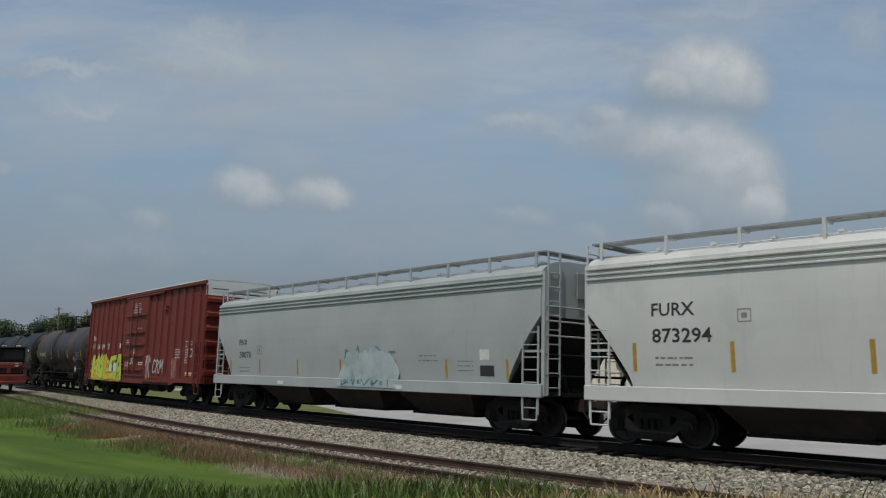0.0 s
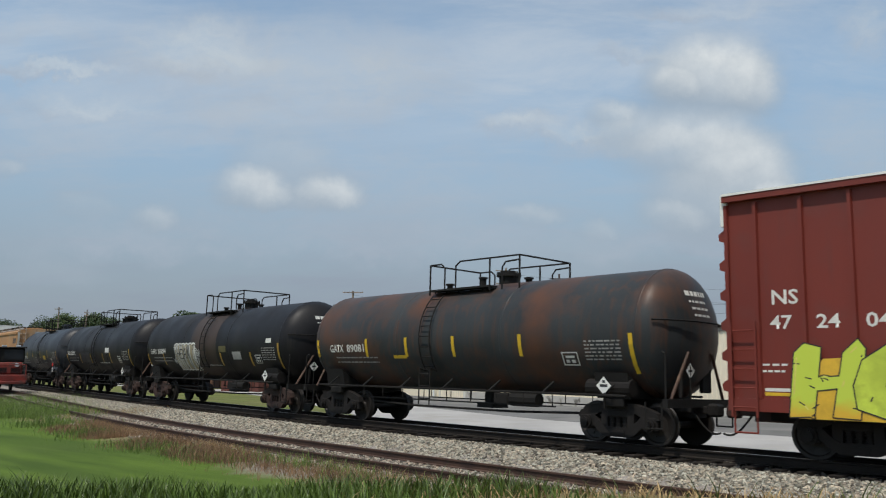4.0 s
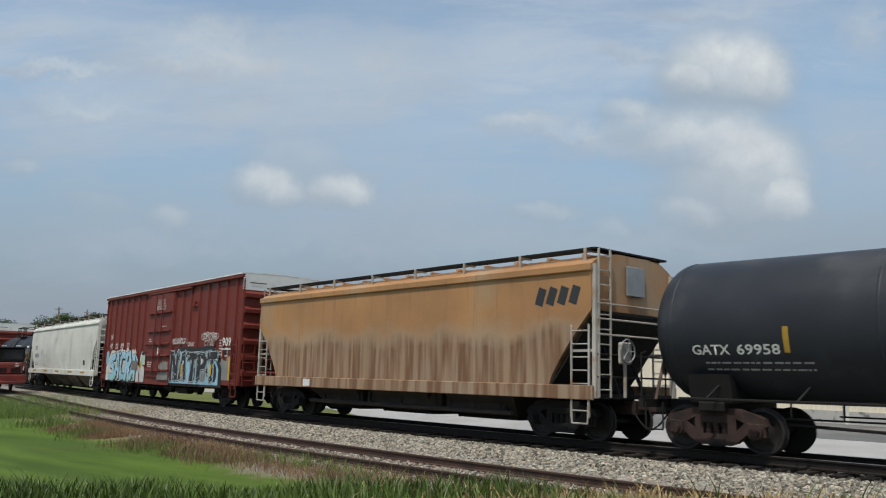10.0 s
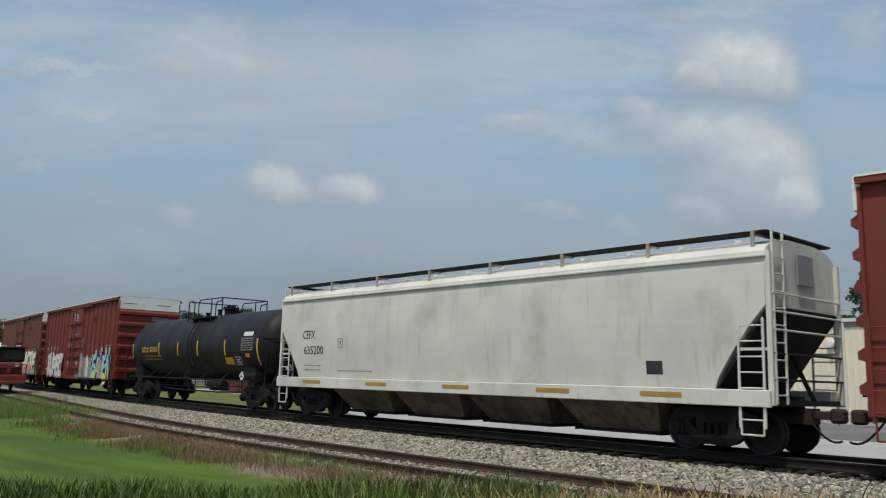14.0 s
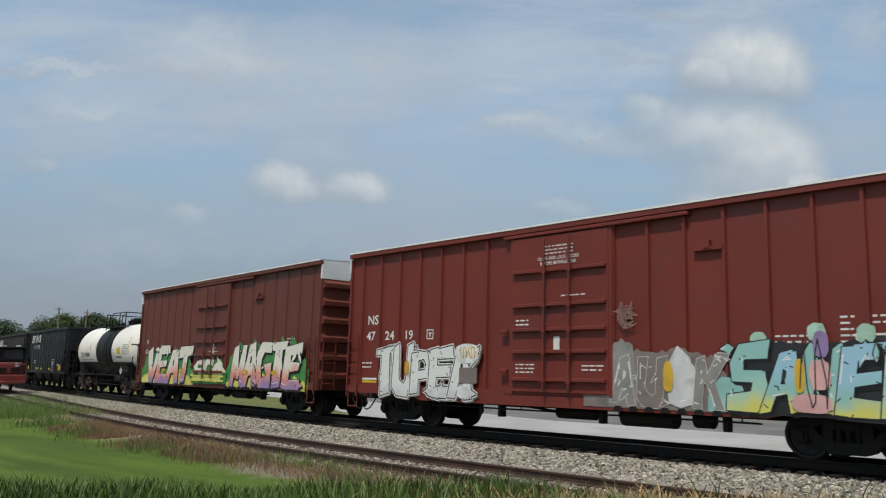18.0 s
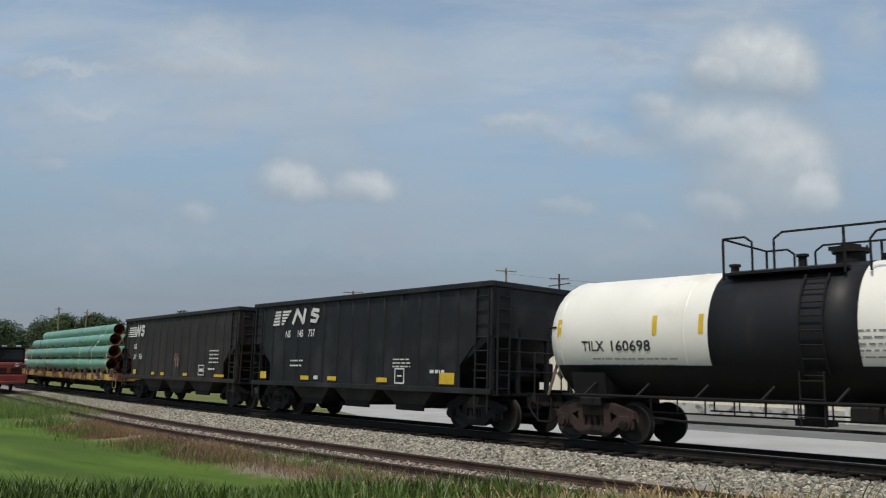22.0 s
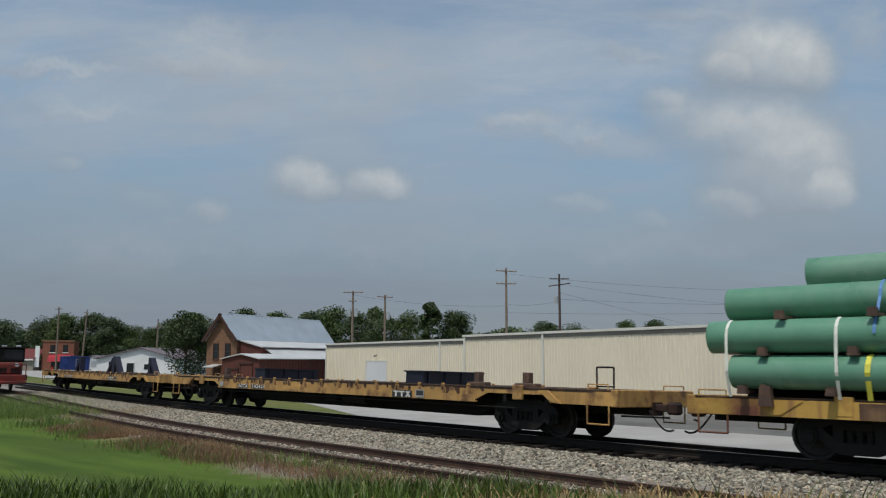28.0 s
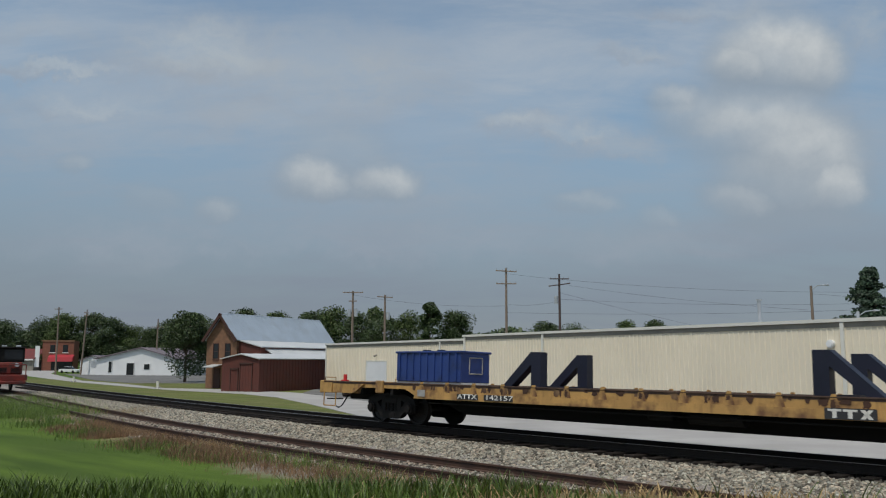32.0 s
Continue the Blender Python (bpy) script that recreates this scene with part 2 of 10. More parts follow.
PRINTED = {"small_print", "door_stencils", "test_panel", "end_print", "stencil", "paint_fill", "paint_outline", "paint_cut", "paint_highlight", "paint_shade", "paint_edge", "paint_tag", "company_mark"}


def part(name, bm, material, parent=None, label=""):
    me = bpy.data.meshes.new(name)
    bm.to_mesh(me)
    bm.free()
    me.materials.append(M[material] if isinstance(material, str) else material)
    ob = new(name, me)
    ob.parent = parent
    if label:
        ob["label"] = label
    if name in PRINTED:
        ob["kind"] = "stuff"
    return ob


def share(src, name, parent, m=None, label=""):
    ob = new(name, src.data)
    ob.parent = parent
    if m is not None:
        ob.matrix_basis = m
    if label:
        ob["label"] = label
    return ob


def B():
    return bmesh.new()


def box(bm, x0, x1, y0, y1, z0, z1, bevel=0.0):
    r = bmesh.ops.create_cube(bm, size=1.0)
    vs = r["verts"]
    for v in vs:
        v.co = Vector(((x0 + x1) / 2 + v.co.x * (x1 - x0), (y0 + y1) / 2 + v.co.y * (y1 - y0), (z0 + z1) / 2 + v.co.z * (z1 - z0)))
    if bevel:
        es = list({e for v in vs for e in v.link_edges})
        bmesh.ops.bevel(bm, geom=es, offset=bevel, segments=1, affect='EDGES', profile=0.5)
    return bm


def rod(bm, p, q, r, seg=6):
    p, q = Vector(p), Vector(q)
    d = q - p
    m = Matrix.Translation((p + q) / 2) @ d.to_track_quat("Z", "Y").to_matrix().to_4x4()
    bmesh.ops.create_cone(bm, cap_ends=True, segments=seg, radius1=r, radius2=r, depth=d.length, matrix=m)
    return bm


def pipe_line(bm, pts, r, seg=6):
    for a, b in zip(pts, pts[1:]):
        rod(bm, a, b, r, seg)
    return bm


def prism(bm, pts, axis, a, b):
    """Extrudes a polygon. axis 'y': pts are (x, z), from y=a to y=b; 'x': pts are (y, z); 'z': pts are (x, y)."""
    def at(p, t):
        return {"x": (t, p[0], p[1]), "y": (p[0], t, p[1]), "z": (p[0], p[1], t)}[axis]
    lo = [bm.verts.new(at(p, a)) for p in pts]
    hi = [bm.verts.new(at(p, b)) for p in pts]
    k = len(pts)
    fs = [bm.faces.new(lo), bm.faces.new(hi[::-1])]
    for i in range(k):
        j = (i + 1) % k
        fs.append(bm.faces.new((lo[i], hi[i], hi[j], lo[j])))
    bmesh.ops.recalc_face_normals(bm, faces=fs)
    return bm


def loft(bm, rings, caps=True, closed=True, smooth=False):
    vs = [[bm.verts.new(p) for p in ring] for ring in rings]
    k = len(rings[0])
    fs = []
    for a, b in zip(vs, vs[1:]):
        for i in range(k if closed else k - 1):
            j = (i + 1) % k
            f = bm.faces.new((a[i], a[j], b[j], b[i]))
            f.smooth = smooth
            fs.append(f)
    if caps:
        fs += [bm.faces.new(vs[0][::-1]), bm.faces.new(vs[-1])]
    bmesh.ops.recalc_face_normals(bm, faces=fs)
    return bm


def quad(bm, pts):
    return bm.faces.new([bm.verts.new(p) for p in pts])


def lettering(name, text, size, at, parent, material="paint", stretch=1.0, width=None, right=(1, 0, 0), up=(0, 0, 1), label="", thick=0.002, wrap=None):
    """Painted characters, from the built-in font. at: left end of the base line. wrap: (radius, height of axis) lays it on a tank's side."""
    cu = bpy.data.curves.new(name, 'FONT')
    cu.body, cu.size, cu.extrude, cu.resolution_u = text, size * 1.36, 0.0, 2
    cu.offset = size * 0.022
    ob = bpy.data.objects.new("tmp", cu)
    scene.collection.objects.link(ob)
    dg = bpy.context.evaluated_depsgraph_get()
    me = bpy.data.meshes.new_from_object(ob.evaluated_get(dg))
    bpy.data.objects.remove(ob)
    bpy.data.curves.remove(cu)
    r, u, o = Vector(right), Vector(up), Vector(at)
    if width:
        xs = [v.co.x for v in me.vertices]
        stretch = width / (max(xs) - min(xs))
    for v in me.vertices:
        p = o + r * v.co.x * stretch + u * v.co.y
        v.co = on_tank(p, *wrap) if wrap else p
    me.materials.clear()
    me.materials.append(M[material])
    me.name = name
    t = new(name, me)
    t.parent = parent
    if label:
        t["label"] = label
    return t


def on_tank(p, radius, zc):
    """Wraps a point of the flat near side round a tank's cylinder."""
    a = (p.z - zc) / radius
    return Vector((p.x, -math.cos(a) * radius, zc + math.sin(a) * radius))


def patch(bm, x0, x1, z0, z1, y, wrap=None, seg=4):
    """A thin painted or glued rectangle on the near side."""
    zs = [z0 + (z1 - z0) * i / seg for i in range(seg + 1)] if wrap else [z0, z1]
    for a, b in zip(zs, zs[1:]):
        ps = [Vector((x0, y, a)), Vector((x1, y, a)), Vector((x1, y, b)), Vector((x0, y, b))]
        quad(bm, [on_tank(p, *wrap) if wrap else p for p in ps])
    return bm


def bars(bm, x0, x1, z, rows, pitch, tall, y, wrap=None, seed=1):
    """Lines of writing too small to read, as plain bars."""
    rnd = random.Random(seed)
    for r in range(rows):
        x = x0
        while x < x1 - 0.04:
            w = min(x1 - x, rnd.uniform(0.05, 0.2))
            patch(bm, x, x + w, z - r * pitch - tall * 0.62, z - r * pitch, y, wrap, 1)
            x += w + rnd.uniform(0.02, 0.06)
    return bm


# ---- the line of the track ----
TH, D0, K1, K2 = -0.84649, 24.528, 0.003733, 7.397e-5
S_LO, S_HI = -50.0, 18.0


def _turn(s):
    c = min(max(s, S_LO), S_HI)
    th = TH + K1 * c + K2 * c * c / 2
    if s > S_HI:
        th += (K1 + K2 * S_HI) * (s - S_HI)
    return th


STEP = 0.5
_line = {}


def _build_line():
    x, y = 0.0, D0
    _line[0] = (x, y)
    for sgn in (1, -1):
        x, y = 0.0, D0
        for i in range(1, 900):
            a = _turn(sgn * (i - 0.5) * STEP)
            x, y = x + sgn * STEP * math.cos(a), y + sgn * STEP * math.sin(a)
            _line[sgn * i] = (x, y)


_build_line()


def along(s, n=0.0):
    """The point s metres along the main track and n metres to its far side, with its heading."""
    i = math.floor(s / STEP)
    f = s / STEP - i
    (x0, y0), (x1, y1) = _line[i], _line[i + 1]
    a = _turn(s)
    return x0 + (x1 - x0) * f - n * math.sin(a), y0 + (y1 - y0) * f + n * math.cos(a), a


def gone(t):
    """How far the train has come at t seconds."""
    u = t - 16.0
    return 9.5688 * u - 0.01804 * u * u / 2
# ---- ground, tracks and the town behind ----
M.update({
    "concrete": mat("concrete", (0.36, 0.35, 0.335), 0.95, 0, 0.10, 0.4, 0.1, 8, second=((0.30, 0.29, 0.265), 0.52, 0.75, 0.5), spec=0.12),
    "stained_concrete": mat("stained_concrete", (0.48, 0.46, 0.42), 0.9, 0, 0.12, 0.8, 0.15, 10, second=((0.16, 0.15, 0.13), 0.55, 0.66, 1.6), spec=0.15),
    "asphalt": mat("asphalt", (0.15, 0.15, 0.145), 0.97, 0, 0.2, 0.5, 0.2, 12, second=((0.20, 0.195, 0.185), 0.5, 0.75, 0.35), spec=0.08),
    "metal_wall": mat("metal_wall", (0.78, 0.70, 0.54), 0.55, 0, 0.05, 0.3, 0.03, 10, second=((0.64, 0.58, 0.46), 0.55, 0.85, 0.4)),
    "metal_trim": mat("metal_trim", (0.66, 0.65, 0.58), 0.5, 0, 0.06, 0.6, 0.03, 10),
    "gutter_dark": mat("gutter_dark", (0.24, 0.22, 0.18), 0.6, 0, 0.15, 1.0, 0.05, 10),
    "tin_roof": mat("tin_roof", (0.40, 0.46, 0.52), 0.42, 0.25, 0.08, 0.6, 0.05, 10, second=((0.36, 0.40, 0.44), 0.5, 0.8, 0.7)),
    "tin_white": mat("tin_white", (0.56, 0.57, 0.56), 0.45, 0.1, 0.08, 0.6, 0.05, 10),
    "brick_tan": mat("brick_tan", (0.215, 0.115, 0.066), 0.9, 0, 0.22, 2.5, 0.3, 14, second=((0.165, 0.08, 0.05), 0.5, 0.7, 1.2)),
    "brick_red": mat("brick_red", (0.22, 0.085, 0.055), 0.9, 0, 0.2, 2.0, 0.3, 14),
    "barn_brown": mat("barn_brown", (0.110, 0.032, 0.022), 0.8, 0, 0.18, 1.0, 0.1, 14, streak=((0.08, 0.026, 0.02), 0.5, 0.8)),
    "soffit": mat("soffit", (0.06, 0.025, 0.018), 0.8, 0, 0.2, 2, 0.1, 20),
    "white_wall": mat("white_wall", (0.74, 0.75, 0.74), 0.7, 0, 0.05, 0.5, 0.05, 10),
    "shingle": mat("shingle", (0.16, 0.135, 0.15), 0.9, 0, 0.2, 1.5, 0.2, 10),
    "awning": mat("awning", (0.36, 0.020, 0.030), 0.7, 0, 0.12, 1, 0.05, 20),
    "glass_dark": mat("glass_dark", (0.02, 0.022, 0.025), 0.15, 0, 0.1, 1, 0, 20),
    "pole_wood": mat("pole_wood", (0.22, 0.17, 0.13), 0.9, 0, 0.25, 2.0, 0.3, 20, stretch=(4, 4, 0.4)),
    "pole_dark": mat("pole_dark", (0.085, 0.06, 0.055), 0.9, 0, 0.25, 2.0, 0.3, 20, stretch=(4, 4, 0.4)),
    "wire": mat("wire", (0.04, 0.04, 0.045), 0.6, 0, 0.1, 2, 0, 20),
    "galv": mat("galv", (0.48, 0.50, 0.52), 0.45, 0.4, 0.1, 2, 0.05, 30),
    "loco_red": mat("loco_red", (0.17, 0.020, 0.012), 0.6, 0, 0.25, 1.5, 0.05, 30, second=((0.06, 0.025, 0.02), 0.46, 0.66, 2.4)),
    "stone": mat("stone", (0.268, 0.238, 0.192), 0.9, 0, 0.2, 6, 0.2, 50, per="island"),
    # grimy stone darkened further to stand for the shade beneath the train
    "stone_oily_shaded": mat("stone_oily_shaded", (0.075, 0.066, 0.056), 0.9, 0, 0.3, 6, 0.2, 50, per="island"),
    "stone_brown": mat("stone_brown", (0.25, 0.21, 0.17), 0.9, 0, 0.3, 6, 0.2, 50, per="island"),
    "bark": mat("bark", (0.10, 0.075, 0.055), 0.95, 0, 0.3, 3, 0.5, 20, stretch=(3, 3, 0.5)),
    "leaf_dark": mat("leaf_dark", (0.050, 0.078, 0.024), 0.6, 0, 0.3, 0.6, 0, 8, per="island"),
    "leaf_mid": mat("leaf_mid", (0.066, 0.100, 0.024), 0.6, 0, 0.3, 0.6, 0, 8, per="island"),
    "leaf_pine": mat("leaf_pine", (0.036, 0.065, 0.034), 0.65, 0, 0.3, 0.8, 0, 8, per="island"),
    "blade": mat("blade", (0.072, 0.114, 0.015), 0.5, 0, 0.25, 1.2, 0, 12, per="island"),
    "blade_lawn": mat("blade_lawn", (0.105, 0.165, 0.024), 0.65, 0, 0.25, 0.9, 0, 12, per="island"),
    "blade_dry": mat("blade_dry", (0.215, 0.128, 0.066), 0.8, 0, 0.3, 1.0, 0, 12, per="island"),
    "blade_weed": mat("blade_weed", (0.115, 0.180, 0.028), 0.6, 0, 0.25, 0.9, 0, 12, per="island"),
    "blade_straw": mat("blade_straw", (0.30, 0.21, 0.10), 0.85, 0, 0.3, 1.0, 0, 12, per="island"),
    "car_white": mat("car_white", (0.75, 0.75, 0.75), 0.3, 0, 0.03, 1, 0, 20),
    "sign_white": mat("sign_white", (0.72, 0.70, 0.60), 0.6, 0, 0.05, 1, 0, 20),
})


def ground_mat():
    """Mown grass that gives way to dry weeds and gravel near the rails; the bands follow the ground's own attribute."""
    m = bpy.data.materials.new("ground_cover")
    m.use_nodes = True
    n, l = m.node_tree.nodes, m.node_tree.links
    b = n["Principled BSDF"]
    b.inputs["Roughness"].default_value = 0.95
    b.inputs["Specular IOR Level"].default_value = 0.15
    at = n.new("ShaderNodeAttribute"); at.attribute_name = "kind"
    sp = n.new("ShaderNodeSeparateColor")
    l.new(at.outputs["Color"], sp.inputs[0])
    co = n.new("ShaderNodeTexCoord")

    def tex(s, d, st=(1, 1, 1), rz=0):
        mp = n.new("ShaderNodeMapping"); mp.inputs["Scale"].default_value = st
        if rz:
            mp.vector_type = 'TEXTURE'
        mp.inputs["Rotation"].default_value = (0, 0, rz)
        l.new(co.outputs["Object"], mp.inputs["Vector"])
        t = n.new("ShaderNodeTexNoise"); t.inputs["Scale"].default_value, t.inputs["Detail"].default_value = s, d
        l.new(mp.outputs[0], t.inputs["Vector"])
        return t.outputs["Fac"]

    def mr(v, a, c, x=0.0, y=1.0):
        r = n.new("ShaderNodeMapRange")
        for k, q in (("From Min", a), ("From Max", c), ("To Min", x), ("To Max", y)):
            r.inputs[k].default_value = q
        l.new(v, r.inputs["Value"])
        return r.outputs["Result"]

    def mx(f, a, c):
        x = n.new("ShaderNodeMix"); x.data_type = 'RGBA'
        l.new(f, x.inputs["Factor"])
        for k, q in (("A", a), ("B", c)):
            if isinstance(q, tuple):
                x.inputs[k].default_value = (*q, 1)
            else:
                l.new(q, x.inputs[k])
        return x.outputs["Result"]
    grass = mx(mr(tex(0.35, 6), 0.35, 0.65), (0.044, 0.080, 0.012), (0.064, 0.106, 0.016))
    grass = mx(mr(tex(14, 4), 0.35, 0.7, 0, 0.28), grass, (0.045, 0.078, 0.012))
    mow = tex(1.1, 4, (9.0, 1.0, 1), -0.70)
    grass = mx(mr(mow, 0.42, 0.60, 0, 0.75), grass, (0.102, 0.160, 0.023))
    grass = mx(mr(tex(5.0, 5, (5.0, 1.0, 1), -0.70), 0.42, 0.66, 0, 0.30), grass, (0.050, 0.090, 0.014))
    grass = mx(mr(tex(0.16, 5), 0.5, 0.7, 0, 0.3), grass, (0.095, 0.125, 0.036))
    dry = mx(mr(tex(1.2, 6), 0.35, 0.65), (0.20, 0.140, 0.080), (0.29, 0.215, 0.130))
    dry = mx(mr(tex(9, 5), 0.45, 0.65, 0, 0.7), dry, (0.13, 0.15, 0.04))
    grit = mx(mr(tex(2.0, 6), 0.35, 0.65), (0.23, 0.205, 0.18), (0.33, 0.305, 0.275))
    grit = mx(mr(tex(30, 4), 0.4, 0.6, 0, 0.6), grit, (0.12, 0.105, 0.09))
    c = mx(sp.outputs[0], grass, dry)
    c = mx(sp.outputs[1], c, grit)
    l.new(c, b.inputs["Base Color"])
    bp = n.new("ShaderNodeBump"); bp.inputs["Strength"].default_value, bp.inputs["Distance"].default_value = 0.5, 0.05
    l.new(tex(18, 5), bp.inputs["Height"])
    l.new(bp.outputs[0], b.inputs["Normal"])
    return m


SIDE_N = -4.35                                  # the siding's distance from the main track


def side_z(s):
    """Height of the siding's rails: it drops a little below the main track."""
    u = min(1, max(0, (s + 40) / 34))
    return -0.03 - 0.30 * u * u * (3 - 2 * u)


def near_track(x, y):
    """Distance along and across the main track, for points near the view."""
    s = 0.0
    for _ in range(6):
        px, py, a = along(min(max(s, -300), 120))
        s += (x - px) * math.cos(a) + (y - py) * math.sin(a)
        s = min(max(s, -300), 120)
    px, py, a = along(s)
    return s, -(x - px) * math.sin(a) + (y - py) * math.cos(a)


def mix1(a, b, u):
    u = min(1, max(0, u))
    u = u * u * (3 - 2 * u)
    return a + (b - a) * u


def ground_z(x, y):
    s, n = near_track(x, y)
    if n > 0:
        z = mix1(-0.26, -1.0, (n - 2.0) / 3.6)
    else:
        sz = side_z(s) - 0.20
        z = mix1(-0.26, sz, (-n - 1.7) / 1.2) if n > -6.2 else mix1(sz, -0.50, (-n - 6.2) / 3)
    # the bank on which the camera stands
    d = math.hypot(x * 0.75, y - 0.5)
    z = max(z, mix1(1.17, z, (d - 3.7) / 3.6)) if y < 14 else z
    return z


def kinds(x, y):
    s, n = near_track(x, y)
    j = 0.5 * noise.noise(Vector((x * 0.35, y * 0.35, 0))) + 0.25 * noise.noise(Vector((x * 1.3, y * 1.3, 3)))
    dry = mix1(0, 1, (n + 7.3 + 0.9 * j) / 0.7) if n < 0 else 0
    right = mix1(0, 1, (s - 3) / 6)
    dry = max(dry, 0.8 * right * mix1(0, 1, (n + 8.5 + j) / 1.2)) if n < 0 else max(0, 0.34 + 0.4 * j)
    grit = mix1(0, 1, (n + 6.1 + 1.2 * mix1(0, 1, (s + 4) / 6) + 0.9 * j) / 0.6) if n < 0 else mix1(1, 0, (n - 3.2 - 12.0 * mix1(0, 1, (s + 21) / 4) + 0.5 * j) / 0.8)
    if y < 12:                                   # the bank's bare, dry end
        dry = max(dry, 0.85 * mix1(0, 1, (x / max(y, 1.0) + 0.10 + 0.12 * j) / 0.16))
    return dry, grit, 0.0


def build_ground():
    def lines(lo, hi, near_lo, near_hi, step):
        out, v = [], near_lo
        while v <= near_hi:
            out.append(v)
            v += step
        g, v = step, near_hi
        while v < hi:
            g *= 1.25
            v += g
            out.append(min(v, hi))
        g, v, left = step, near_lo, []
        while v > lo:
            g *= 1.25
            v -= g
            left.append(max(v, lo))
        return left[::-1] + out
    xs, ys = lines(-2500, 2500, -46, 20, 0.6), lines(-2500, 4500, -4, 76, 0.6)
    bm = B()
    col = bm.loops.layers.float_color.new("kind")
    vs = [[bm.verts.new((x, y, ground_z(x, y) if abs(x) < 90 and -60 < y < 130 else -1.0)) for x in xs] for y in ys]
    kd = [[kinds(x, y) if abs(x) < 90 and -60 < y < 130 else (0, 0, 0) for x in xs] for y in ys]
    for j in range(len(ys) - 1):
        for i in range(len(xs) - 1):
            f = bm.faces.new((vs[j][i], vs[j][i + 1], vs[j + 1][i + 1], vs[j + 1][i]))
            f.smooth = True
            for lp, (a, b) in zip(f.loops, ((j, i), (j, i + 1), (j + 1, i + 1), (j + 1, i))):
                lp[col] = (*kd[a][b], 1)
    g = part("ground", bm, ground_mat())
    tagged(g, "mown green lawn running down to dry weeds and railway gravel", "ground", kind="structure")


build_ground()


def sheet(name, pts, z, material, label, thick=0.05):
    bm = B()
    prism(bm, pts, "z", z - thick, z)
    return tagged(part(name, bm, material), label, name, kind="structure")


def strip(s0, s1, n0, n1, step=4.0):
    k = int((s1 - s0) / step)
    a = [along(s0 + (s1 - s0) * i / k, n0)[:2] for i in range(k + 1)]
    b = [along(s0 + (s1 - s0) * i / k, n1)[:2] for i in range(k + 1)]
    return a + b[::-1]


sheet("road", [(-175, 330), (-88, 172), (-49, 112), (-38, 97), (-26.6, 82), (-17.4, 73), (-13.1, 66.3), (-8.8, 55.8), (-5.9, 48.2), (-4.0, 43.0), (-1.0, 38.0), (10, 28.0), (24, 12), (30, 18), (10.5, 42), (-5, 60), (-13.2, 76), (-17, 80), (-20, 83.8), (-28.8, 87.5), (-39, 103), (-51, 119), (-85, 182), (-150, 330)], -0.975, "concrete", "pale concrete road beside the railway")
sheet("parking_lot", [(-12.5, 75), (-4.4, 58.0), (5, 41.2), (10.9, 34.8), (14.4, 31.2), (27, 17.5), (46, 22), (22, 58), (0, 100), (-14, 104)], -0.965, "asphalt", "worn grey asphalt lot")
sheet("parking_lot", [(-50, 121), (-39.5, 107), (-30, 107), (-22, 112), (-30, 175), (-72, 176), (-82, 181)], -0.965, "asphalt", "worn grey asphalt lot beside the white building")

# --- rails and sleepers ---


def rail_bm(s0, s1, n, zf, roll, gauge=0.755, seg=1.5):
    out = []
    prof = [(-0.07, -0.175), (0.07, -0.175), (0.07, -0.16), (0.012, -0.14), (0.012, -0.05), (0.036, -0.035), (0.036, -0.004), (-0.036, -0.004), (-0.036, -0.035), (-0.012, -0.05), (-0.012, -0.14), (-0.07, -0.16)]
    for sy in (-1, 1):
        bm, head = B(), B()
        k = int((s1 - s0) / seg)
        rings, tops = [], []
        for i in range(k + 1):
            s = s0 + (s1 - s0) * i / k
            off = sy * gauge
            x, y, a = along(s, n + off * math.cos(roll))
            z = zf(s) - off * math.sin(roll)
            lx, ly = -math.sin(a), math.cos(a)
            rings.append([(x + lx * p, y + ly * p, z + q) for p, q in prof])
            tops.append([(x + lx * p, y + ly * p, z + q) for p, q in ((-0.034, -0.004), (-0.03, 0.0), (0.03, 0.0), (0.034, -0.004))])
        loft(bm, rings)
        loft(head, tops, caps=False, closed=False)
        out.append((bm, head))
    return out


def lay_track(name, s0, s1, n, zf, roll, label, head, web="rail", wood="tie"):
    tr = tagged(new(name), label, "railway track", kind="structure")
    for bm, hd in rail_bm(s0, s1, n, zf, roll):
        r = part("rail", bm, web, tr)
        part("rail_head", hd, head, r)
    bm = B()
    box(bm, -0.115, 0.115, -1.3, 1.3, -0.20, -0.02, 0.012)
    src = part("sleeper", bm, wood, tr)
    k = 0
    s = max(s0, -52.0)
    rnd = random.Random(4)
    while s < min(s1, 20):
        x, y, a = along(s, n)
        m = Matrix.Translation((x, y, zf(s) - 0.178 + rnd.uniform(-0.01, 0.01))) @ Matrix.Rotation(a + rnd.uniform(-0.02, 0.02), 4, 'Z') @ Matrix.Rotation(-roll, 4, 'X')
        if k == 0:
            src.matrix_basis = m
        else:
            share(src, "sleeper", tr, m)
        k += 1
        s += 0.53
    return tr


# the main track takes the copies that carry the train's shade
lay_track("main_track", -200, 90, 0.0, lambda s: 0.0, CANT, "main railway track with dark rusty rails on oily timber sleepers, the train's shade in their colour", "rail_head", "rail_oily_shaded", "tie_oily_shaded")
lay_track("siding_track", -200, 60, SIDE_N, side_z, 0.0, "rusty siding track with weathered sleepers", "rail")


